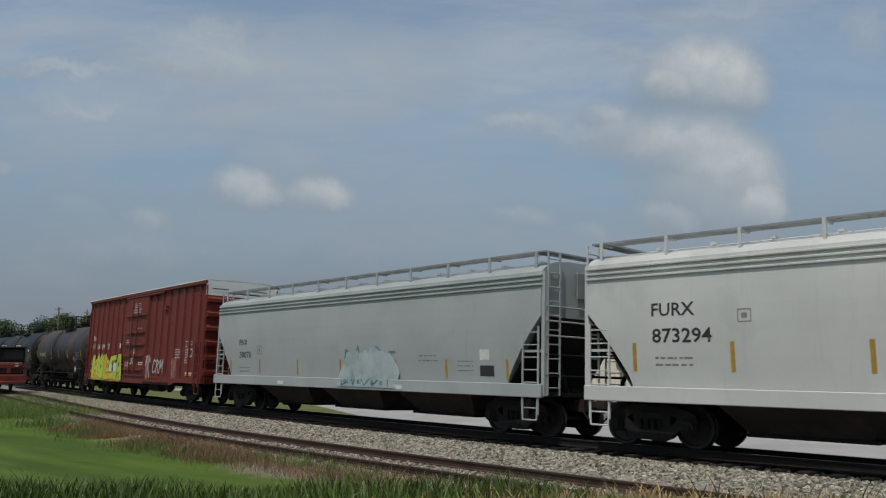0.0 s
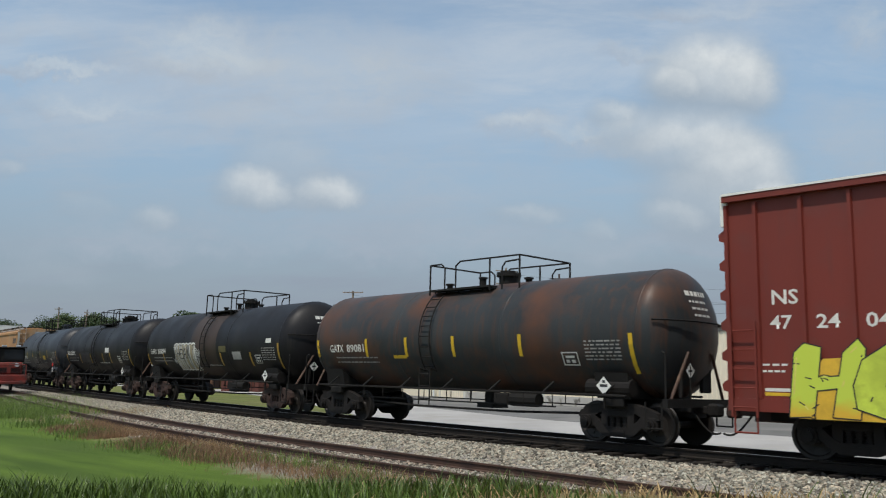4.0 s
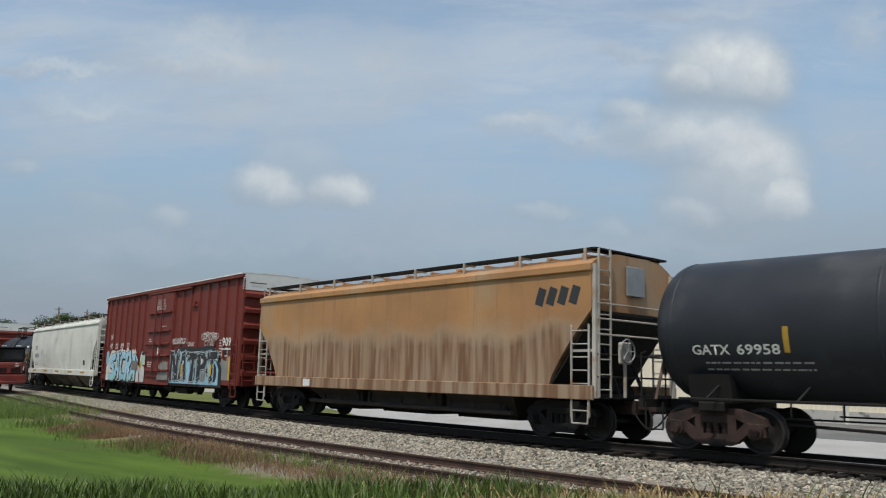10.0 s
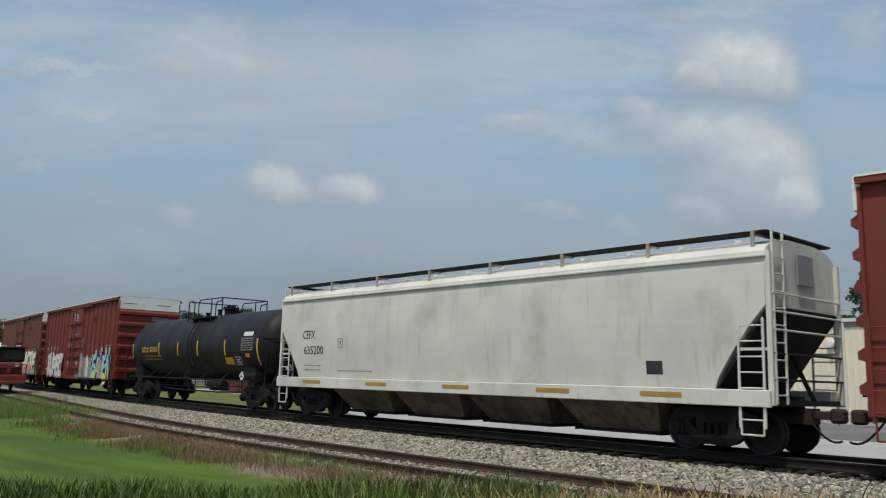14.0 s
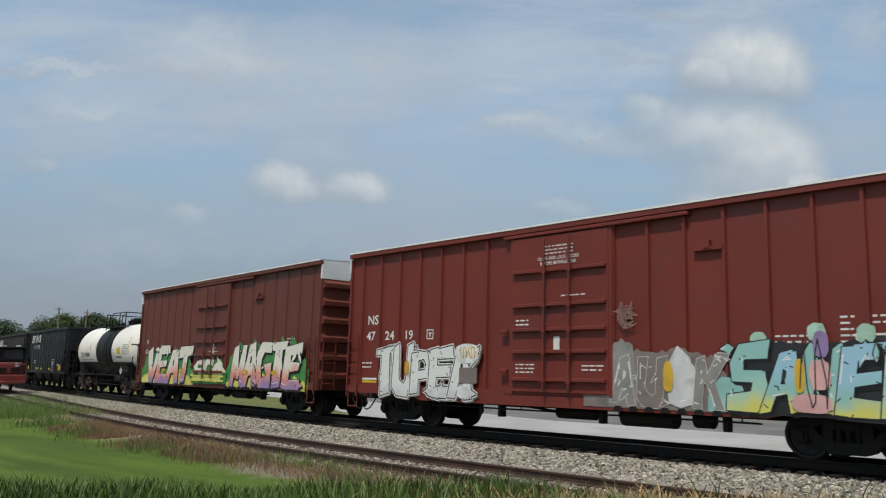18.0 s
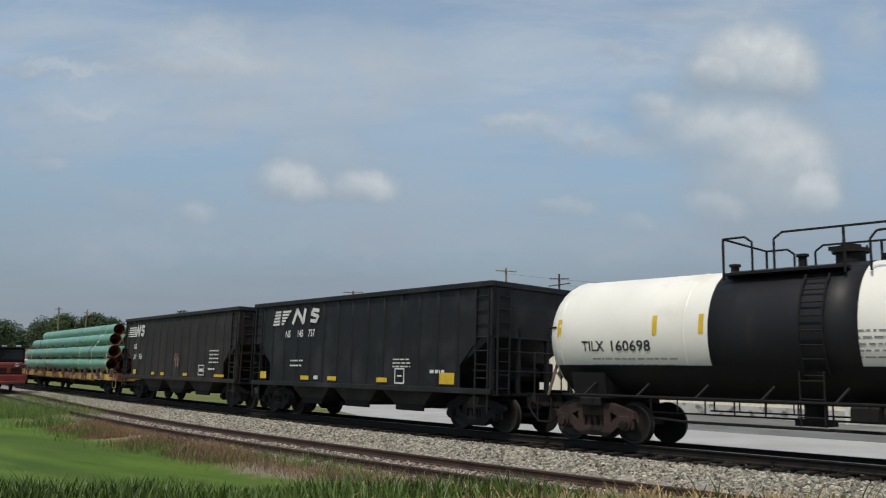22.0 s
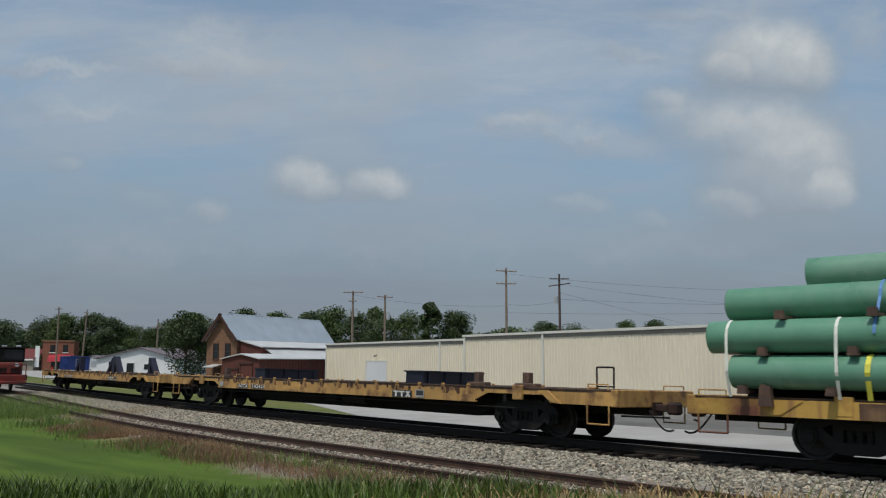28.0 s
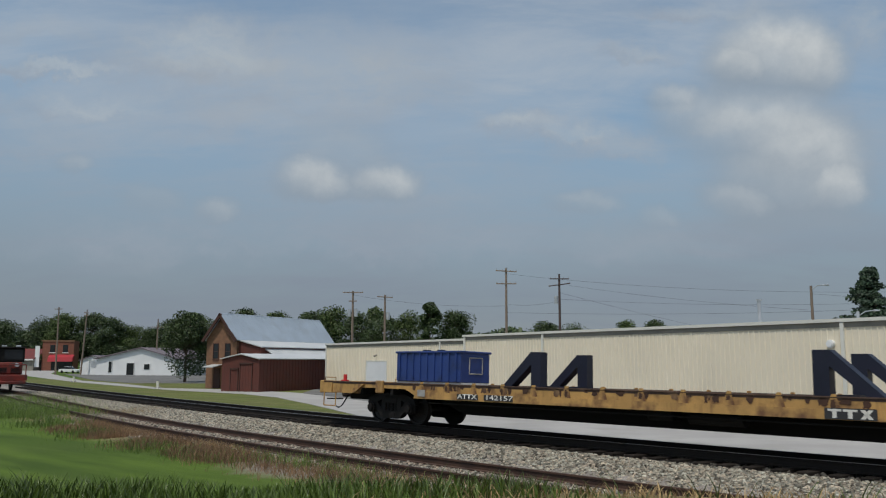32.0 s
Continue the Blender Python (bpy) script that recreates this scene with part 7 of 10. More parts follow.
def boxcar(rear, front, label, paint, seed, roof_white=True, smooth=False):
    car, h = new_car("boxcar", rear, front, 2.15, label, category="boxcar")
    zs, ze = 0.86, 5.06
    bm = B()
    prism(bm, [(-HW + 0.075, zs + 0.05), (HW - 0.075, zs + 0.05), (HW - 0.075, ze - 0.05), (0.8, ze + 0.0), (0, ze + 0.015), (-0.8, ze + 0.0), (-HW + 0.075, ze - 0.05)], "x", -h + 0.07, h - 0.07)
    part("body", bm, paint, car)
    bm = B()
    prism(bm, [(-HW - 0.07, ze - 0.03), (-HW - 0.07, ze + 0.015), (-0.8, ze + 0.06), (0, ze + 0.08), (0.8, ze + 0.06), (HW + 0.07, ze + 0.015), (HW + 0.07, ze - 0.03), (0, ze + 0.02)], "x", -h, h)
    part("roof", bm, "white" if roof_white else paint, car, "galvanised pale steel roof")
    dc = -h + 8.22          # middle of the door
    dw = 1.42
    for sy in (-1, 1):
        yo = sy * HW
        bm = B()
        box(bm, -h, h, yo - 0.055, yo + 0.055, ze - 0.15, ze - 0.02)
        part("top_chord", bm, paint, car)
        bm = B()
        prism(bm, [(-h, zs), (-h + 2.9, zs), (-h + 3.4, zs - 0.13), (h - 3.4, zs - 0.13), (h - 2.9, zs), (h, zs), (h, zs + 0.24), (-h, zs + 0.24)], "y", sy * (HW - 0.05) - 0.045, sy * (HW - 0.05) + 0.045)
        part("side_sill", bm, paint, car)
        # outside posts
        src = None
        left = [-h + 0.035] + [-h + 0.62 + i * (dc - dw - 0.1 + h - 0.62) / 7 for i in range(8)]
        right = [dc + dw + 0.1 + i * (h - 0.62 - dc - dw - 0.1) / 7 for i in range(8)] + [h - 0.035]
        for i, x in enumerate(left + right):
            if src is None:
                bm = B()
                w = 0.03 if smooth else 0.05
                prism(bm, [(-w, 0), (-w * 0.6, 1), (w * 0.6, 1), (w, 0)], "z", zs + 0.22, ze - 0.2)
                for v in bm.verts:
                    v.co.y *= (0.03 if smooth else 0.07)
                src = part("side_post", bm, paint, car)
                src.matrix_basis = pose(x, sy * (HW - 0.075), 0, 0, 0, 180 if sy < 0 else 0)
            else:
                share(src, "side_post", car, pose(x, sy * (HW - 0.075), 0, 0, 0, 180 if sy < 0 else 0))
        # plug door with its ribs and bars
        bm = B()
        box(bm, dc - dw, dc + dw, yo - 0.04, yo + 0.03, 1.06, 4.78, 0.01)
        door = part("door", bm, paint, car)
        for z in (1.35, 2.0, 2.52, 3.1, 3.92):
            bm = B()
            box(bm, dc - dw + 0.04, dc + dw - 0.04, yo + sy * 0.065 - 0.065, yo + sy * 0.065 + 0.065, z - 0.035, z + 0.05, 0.012)
            part("door_rib", bm, paint, door)
        for x in (-0.35, 0.4):
            bm = B()
            rod(bm, (dc + x, yo + sy * 0.15, 1.15), (dc + x, yo + sy * 0.15, 4.7), 0.028, 6)
            for z in (1.35, 2.0, 2.52, 3.1, 3.92):
                box(bm, dc + x - 0.06, dc + x + 0.06, yo + sy * 0.13 - 0.05, yo + sy * 0.13 + 0.05, z - 0.07, z + 0.08)
            part("lock_rod", bm, paint, door)
        for x in (dc - dw - 0.05, dc + dw + 0.05):
            bm = B()
            box(bm, x - 0.05, x + 0.05, yo - 0.02, yo + 0.055, 1.0, 4.86)
            part("door_post", bm, paint, car)
        bm = B()
        box(bm, dc - dw - 0.3, dc + dw * 2 + 0.6, yo + sy * 0.02 - 0.05, yo + sy * 0.02 + 0.05, 4.80, 4.88, 0.01)
        part("door_track", bm, paint, car)
        bm = B()
        box(bm, dc - dw - 0.3, dc + dw * 2 + 0.6, sy * (HW - 0.055) - 0.05, sy * (HW - 0.055) + 0.05, 0.96, 1.02, 0.01)
        part("door_sill", bm, paint, car)
        hook = None
        for q in range(9):
            x = dc + dw + 0.25 + (h - 3.6 - dc - dw - 0.25) * q / 8
            if hook is None:
                bm = B()
                prism(bm, [(-0.10, 0.0), (0.10, 0.0), (0.05, 0.10), (-0.05, 0.10)], "y", -0.05, 0.03)
                hook = part("sill_hook", bm, "under", car)
                hook.matrix_basis = pose(x, yo + sy * 0.03, zs - 0.12, 0, 0, 180 if sy > 0 else 0)
            else:
                share(hook, "sill_hook", car, pose(x, yo + sy * 0.03, zs - 0.12, 0, 0, 180 if sy > 0 else 0))
        for x, z in ((dc - dw - 0.28, 2.5), (dc - dw - 0.28, 1.55)):
            bm = B()
            box(bm, x - 0.12, x + 0.12, yo + sy * 0.03 - 0.05, yo + sy * 0.03 + 0.05, z - 0.04, z + 0.05, 0.015)
            part("side_bracket", bm, paint, car)
        bm = B()
        xq = dc + dw + 2.4
        box(bm, xq - 0.3, xq + 0.35, yo - 0.02, yo + 0.06 * (1 if sy > 0 else 1), 4.02, 4.10)
        box(bm, xq - 0.06, xq + 0.08, yo - 0.05, yo + 0.05, 4.06, 4.22)
        part("door_stop", bm, paint, car)
    # ends: pressed ribs
    for sx in (-1, 1):
        xe = sx * (h - 0.02)
        bm = B()
        box(bm, min(xe, xe - sx * 0.06), max(xe, xe - sx * 0.06), -HW + 0.01, HW - 0.01, zs, ze - 0.62)
        part("end_wall", bm, paint, car)
        for i in range(6):
            z = 1.24 + i * 0.585
            bm = B()
            prism(bm, [(xe, z - 0.05), (xe + sx * 0.15, z + 0.0), (xe + sx * 0.16, z + 0.13), (xe, z + 0.24)], "y", -HW + 0.08, HW - 0.08)
            part("end_rib", bm, paint, car)
        bm = B()
        prism(bm, [(-HW + 0.01, ze - 0.62), (HW - 0.01, ze - 0.62), (HW - 0.01, ze), (0, ze + 0.05), (-HW + 0.01, ze)], "x", xe - 0.06, xe + 0.02 if sx > 0 else xe + 0.06)
        if sx < 0:
            for v in bm.verts:
                v.co.x -= 0.02
        part("end_band", bm, "white", car, "white painted excess-height band")
        for sy in (-1, 1):
            ladder(car, xe - sx * 0.33, sy * (HW + 0.05), 0.75, 2.55, 0.48, True, 5, paint)
            bm = B()
            x = xe - sx * 0.33
            pipe_line(bm, [(x - 0.22, sy * HW, 0.86), (x - 0.22, sy * HW, 0.46), (x + 0.22, sy * HW, 0.46), (x + 0.22, sy * HW, 0.86)], 0.02, 5)
            part("step", bm, paint, car)
        ladder(car, xe + sx * 0.13, -sx * 1.25, 0.9, 2.55, 0.45, False, 5, paint)
        bm = B()
        box(bm, min(xe, xe + sx * 0.3), max(xe, xe + sx * 0.3), -0.9, 0.9, 1.18, 1.22)
        part("end_step", bm, "truck_dark", car)
    brake_wheel(car, -h - 0.14, 0.7, 2.4, paint)
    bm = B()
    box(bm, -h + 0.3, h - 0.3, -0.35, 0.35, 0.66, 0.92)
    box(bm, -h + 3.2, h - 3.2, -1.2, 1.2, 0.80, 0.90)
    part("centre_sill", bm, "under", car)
    bm = B()
    for y in (-1.35, ):
        rod(bm, (-h + 3.6, y, 0.62), (h - 3.6, y, 0.62), 0.022, 5)
        for i in range(7):
            x = -h + 4.0 + (2 * h - 8.0) * i / 6
            rod(bm, (x, y, 0.62), (x, y, 0.80), 0.018, 4)
    rod(bm, (-0.6, -0.9, 0.62), (0.5, -0.9, 0.62), 0.16, 10)
    rod(bm, (1.4, -1.1, 0.60), (2.7, -1.1, 0.60), 0.20, 12)
    rod(bm, (3.1, -1.0, 0.62), (3.5, -1.0, 0.62), 0.17, 10)
    pipe_line(bm, [(-0.6, -1.0, 0.62), (-1.4, -1.1, 0.70), (-2.4, -1.1, 0.70)], 0.03, 6)
    for x in (-2.2, 0.9, 3.9):
        box(bm, x - 0.05, x + 0.05, -1.3, -1.1, 0.42, 0.80)
    part("brake_rigging", bm, "under", car)
    couplers(car, h, 0.68)
    return car, h


# --- tank car ---


def tank_car(rear, front, label, paint, radius=1.40, top=3.80, band=None, rusty=True, head_paint=None, low_paint=None, dome_x=0.6, inset=0.85, span=2.0, lad=0.0, ink="paint", brace="deck_rust"):
    car, h = new_car("tank_car", rear, front, inset, label, rusty, category="tank car")
    zc = top - radius
    seg = 36

    def shell(x0, x1, heads=(True, True), rr=radius):
        rings = []
        k = 10
        prof = []
        if heads[0]:
            for i in range(k + 1):
                a = math.pi / 2 * i / k
                prof.append((x0 + 0.10 - 0.74 * math.cos(a), max(0.02, rr * math.sin(a) ** 0.92)))
        else:
            prof.append((x0, rr))
        for i in range(1, 5):
            prof.append((x0 + (x1 - x0) * i / 5, rr))
        if heads[1]:
            for i in range(k, -1, -1):
                a = math.pi / 2 * i / k
                prof.append((x1 - 0.10 + 0.74 * math.cos(a), max(0.02, rr * math.sin(a) ** 0.92)))
        else:
            prof.append((x1, rr))
        for x, r in prof:
            rings.append([(x, r * math.cos(2 * math.pi * i / seg), zc + r * math.sin(2 * math.pi * i / seg)) for i in range(seg)])
        return loft(B(), rings, smooth=True)
    part("shell", shell(-h, h), paint, car)
    if band:
        part("band", shell(band[0], band[1], (False, False), radius + 0.012), "tank_black", car, "black painted band round the tank's middle")
    for x in (-h + 0.10, h - 0.10, -h * 0.34, h * 0.33):
        bm = B()
        rings = [[(xx, r * math.cos(2 * math.pi * i / seg), zc + r * math.sin(2 * math.pi * i / seg)) for i in range(seg)] for xx, r in ((x - 0.03, radius), (x - 0.02, radius + 0.008), (x + 0.02, radius + 0.008), (x + 0.03, radius))]
        part("weld_band", loft(bm, rings, caps=False, smooth=True), paint, car)
    # manway, valves, platform and its railings
    bm = B()
    xm = dome_x + 0.35
    rod(bm, (xm, 0, top - 0.1), (xm, 0, top + 0.26), 0.27, 16)
    rod(bm, (xm, 0, top + 0.20), (xm, 0, top + 0.28), 0.34, 16)
    rod(bm, (xm, 0, top + 0.28), (xm, 0, top + 0.36), 0.20, 12)
    box(bm, xm - 0.4, xm - 0.1, -0.06, 0.06, top + 0.28, top + 0.36)
    for k in range(8):
        a = k * math.pi / 4
        rod(bm, (xm + 0.31 * math.cos(a), 0.31 * math.sin(a), top + 0.26), (xm + 0.31 * math.cos(a), 0.31 * math.sin(a), top + 0.33), 0.025, 5)
    part("manway", bm, "under" if paint != "tank_grey" else paint, car)
    for k, (dx, dy, hh) in enumerate(((-0.55, -0.1, 0.20), (1.0, 0.1, 0.10), (-2.05, 0.0, 0.12))):
        bm = B()
        rod(bm, (dome_x + dx, dy, top - 0.08), (dome_x + dx, dy, top + hh), 0.09, 8)
        rod(bm, (dome_x + dx, dy, top + hh), (dome_x + dx, dy, top + hh + 0.05), 0.13, 8)
        part("valve", bm, "under", car)
    x0, x1, py = dome_x - span * 0.9, dome_x + span * 0.84, 0.86
    xp = dome_x + 0.3 * span
    plat = zc + math.sqrt(radius * radius - 0.80 * 0.80) + 0.06
    for sy in (-1, 1):
        bm = B()
        box(bm, x0, xp, sy * py - 0.16, sy * py + 0.16, plat, plat + 0.05)
        part("platform", bm, "under", car, "dark steel walkway grating")
        yy = sy * (py + 0.14)
        zt = plat + 0.76
        xm0 = x0 + 0.62
        for xa in (x0, xp, x1):
            bm = B()
            rod(bm, (xa, yy, plat - 0.1), (xa, yy, zt), 0.026, 6)
            part("railing_post", bm, "under", car)
        # loops of bent rail with an opening at the ladder between them
        for line in ([(x0, yy, zt), (xm0 - 0.15, yy, zt), (xm0, yy, zt - 0.12), (xm0, yy, plat)],
                     [(xm0 + 0.45, yy, plat), (xm0 + 0.45, yy, zt - 0.1), (xm0 + 0.62, yy, zt + 0.02), (x1, yy, zt)],
                     [(x1 - 0.62, yy, plat - 0.1), (x1 - 0.62, yy, zt - 0.28), (x1 - 0.5, yy, zt - 0.14), (x1, yy, zt - 0.12)]):
            bm = B()
            pipe_line(bm, line, 0.023, 6)
            part("railing", bm, "under", car)
    for xa in (x0, x1):
        bm = B()
        zt = plat + 0.76
        rod(bm, (xa, -py - 0.14, zt), (xa, py + 0.14, zt), 0.024, 6)
        part("railing", bm, "under", car)
    bm = B()
    for i in range(6):
        rod(bm, (x0 + 0.2 * (xp - x0) * i, -0.8, plat), (x0 + 0.2 * (xp - x0) * i, -0.7, plat - 0.12), 0.02, 4)
    part("platform_bracket", bm, "under", car)
    # curved side ladder down to a step
    for sy in (-1, 1):
        bm = B()
        lx = lad
        arc = []
        for i in range(9):
            a = math.radians(47 - i * 10.5)
            arc.append((sy * (radius + 0.10) * math.cos(a), zc + (radius + 0.10) * math.sin(a)))
        arc += [(sy * 1.5, 1.6), (sy * 1.5, 0.62)]
        for xx in (lx - 0.22, lx + 0.22):
            pipe_line(bm, [(xx, a, b) for a, b in arc], 0.02, 5)
        for a, b in zip(arc, arc[1:]):
            m = 3 if abs(b[1] - a[1]) > 0.6 else 1
            for j in range(m):
                u = (j + 0.5) / m
                p = (a[0] + (b[0] - a[0]) * u, a[1] + (b[1] - a[1]) * u)
                rod(bm, (lx - 0.22, *p), (lx + 0.22, *p), 0.016, 5)
        part("ladder", bm, "under", car)
    # running boards, grab rails, cradles, bottom fittings
    for sy in (-1, 1):
        bm = B()
        rod(bm, (-h + 0.3, sy * 1.52, 1.05), (h - 0.3, sy * 1.52, 1.05), 0.028, 6)
        for i in range(7):
            x = -h + 0.9 + (2 * h - 1.8) * i / 6
            rod(bm, (x, sy * 1.52, 1.05), (x + 0.16, sy * 1.28, 1.32), 0.03, 5)
        part("side_rail", bm, "under", car)
        bm = B()
        rod(bm, (-h + 2.4, sy * 1.35, 0.74), (h - 2.4, sy * 1.35, 0.74), 0.02, 5)
        for i in range(9):
            x = -h + 2.5 + (2 * h - 5.0) * i / 8
            rod(bm, (x, sy * 1.35, 0.74), (x, sy * 1.35, 1.03), 0.018, 4)
        part("lower_rail", bm, "under", car)
    for sx in (-1, 1):
        xt = sx * (h - inset)
        bm = B()
        rings = []
        for xx in (xt - 0.45, xt + 0.45):
            rings.append([(xx, -1.2, 0.98), (xx, -1.32, 1.55), (xx, -0.9, 1.28), (xx, 0.0, 1.05), (xx, 0.9, 1.28), (xx, 1.32, 1.55), (xx, 1.2, 0.98)])
        loft(bm, rings)
        box(bm, xt - 0.28, xt + 0.28, -1.25, 1.25, 0.80, 1.0, 0.03)
        part("cradle", bm, low_paint or "under", car)
        bm = B()
        xe = sx * (h + 0.62)
        box(bm, min(xt, xe), max(xt, xe), -0.32, 0.32, 0.74, 1.02)
        box(bm, xe - 0.06, xe + 0.06, -1.45, 1.45, 0.84, 1.02)
        part("stub_sill", bm, "under", car)
        bm = B()
        for y in (-1.42, 1.42):
            pipe_line(bm, [(xe, y, 0.95), (xe, y, 1.95), (xe - sx * 0.1, y * 0.97, 2.0)], 0.022, 5)
            pipe_line(bm, [(xe - sx * 0.5, y, 0.95), (xe - sx * 0.5, y, 0.40), (xe - sx * 0.1, y, 0.40), (xe - sx * 0.1, y, 0.95)], 0.02, 5)
        part("end_handrail", bm, "under", car)

        def head_x(yy, z):
            """Where the dished head lies at a height and a distance off the middle."""
            rr = math.hypot(yy, z - zc) / radius
            return sx * (h - 0.10 + 0.74 * math.sqrt(max(0.0, 1 - min(1, rr ** (1 / 0.92)) ** 2)))
        # grab rail bent round the head, stood off on clips
        bm = B()
        pipe_line(bm, [(head_x(yy, zc + 0.22) + sx * 0.09, yy, zc + 0.22) for yy in (-1.36, -1.1, -0.7, -0.25, 0.25, 0.7, 1.1, 1.36)], 0.022, 5)
        part("head_grab_rail", bm, "under", car)
        for yy in (-1.1, 0.0, 1.1):
            bm = B()
            rod(bm, (head_x(yy, zc + 0.22) - sx * 0.02, yy, zc + 0.22), (head_x(yy, zc + 0.22) + sx * 0.09, yy, zc + 0.22), 0.016, 5)
            part("rail_clip", bm, "under", car)
        for yy in (-1.05, 1.05):
            bm = B()
            rod(bm, (sx * (h + 0.50), yy, 1.0), (head_x(yy * 0.45, 2.02) + sx * 0.01, yy * 0.45, 2.02), 0.035, 6)
            part("head_brace", bm, brace, car)
        bm = B()
        rnd = random.Random(int(rear * 10) + sx)
        for row in range(4):
            z = zc + 0.80 - 0.15 * row
            yy = -0.42 + 0.06 * row
            while yy < 0.30:
                w2 = rnd.uniform(0.06, 0.16)
                tall = 0.11 if row == 0 else 0.05
                quad(bm, [(head_x(a, b) + sx * 0.006, a, b) for a, b in ((yy, z), (yy + w2, z), (yy + w2, z + tall), (yy, z + tall))])
                yy += w2 + 0.035
        part("end_print", bm, ink, car)
        bm = B()
        xq = head_x(-0.45, zc - 0.75) + sx * 0.10
        quad(bm, [(xq, -0.45 + a, zc - 0.85 + b) for a, b in ((-0.17, 0), (0, -0.17), (0.17, 0), (0, 0.17))])
        plate = part("placard", bm, "white", car, "white diamond hazard placard")
        bm = B()
        quad(bm, [(xq + sx * 0.003, -0.45 + a, zc - 0.85 + b) for a, b in ((-0.08, -0.025), (0.08, -0.025), (0.08, 0.025), (-0.08, 0.025))])
        part("placard_marking", bm, "ink", plate)
        bm = B()
        rod(bm, (xq - sx * 0.005, -0.45, 0.98), (xq - sx * 0.005, -0.45, zc - 0.72), 0.018, 5)
        part("placard_bracket", bm, "under", car)
    bm = B()
    rod(bm, (h - 1.55, -1.15, 1.22), (h - 0.35, -1.15, 1.22), 0.19, 12)
    part("air_reservoir", bm, "tank_grey" if paint == "tank_grey" else "truck_dark", car)
    bm = B()
    rod(bm, (0.4, 0, 0.62), (0.4, 0, 1.1), 0.22, 12)
    box(bm, 0.1, 0.7, -0.3, 0.3, 0.58, 0.70)
    rod(bm, (2.0, -0.9, 0.86), (2.9, -0.9, 0.86), 0.17, 10)
    box(bm, 1.4, 1.9, -1.0, -0.6, 0.72, 1.0, 0.03)
    pipe_line(bm, [(-h + 1.6, -0.6, 0.62), (-2.0, -0.8, 0.55), (2.0, -0.8, 0.55), (h - 1.6, -0.6, 0.62)], 0.03, 6)
    part("bottom_outlet", bm, "under", car)
    brake_wheel(car, -h - 0.5, 0.75, 1.75)
    bm = B()
    box(bm, h + 0.34, h + 0.44, 0.3, 0.7, 1.15, 1.75, 0.03)
    part("brake_gear", bm, "truck_dark", car)
    bm = B()
    rod(bm, (h + 0.4, -0.5, 1.05), (h + 0.4, -0.5, 1.7), 0.05, 6)
    part("brake_rod", bm, "truck_dark", car)
    couplers(car, h + 0.5, 0.5, "truck_dark")
    return car, h, (radius + 0.006, zc)


def placard(car, x, z, y, wrap=None):
    bm = B()
    r = 0.20
    ps = [Vector((x - r, y, z)), Vector((x, y, z - r)), Vector((x + r, y, z)), Vector((x, y, z + r))]
    quad(bm, ps)
    p = part("placard", bm, "white", car, "white diamond hazard placard")
    bm = B()
    patch(bm, x - 0.10, x + 0.10, z - 0.03, z + 0.03, y - 0.003)
    patch(bm, x - 0.04, x + 0.04, z + 0.06, z + 0.12, y - 0.003)
    part("placard_marking", bm, "ink", p)
    bm = B()
    box(bm, x - 0.02, x + 0.02, y + 0.01, y + 0.05, z - 0.5, z + 0.05)
    part("placard_bracket", bm, "under", car)


# --- open hopper ---


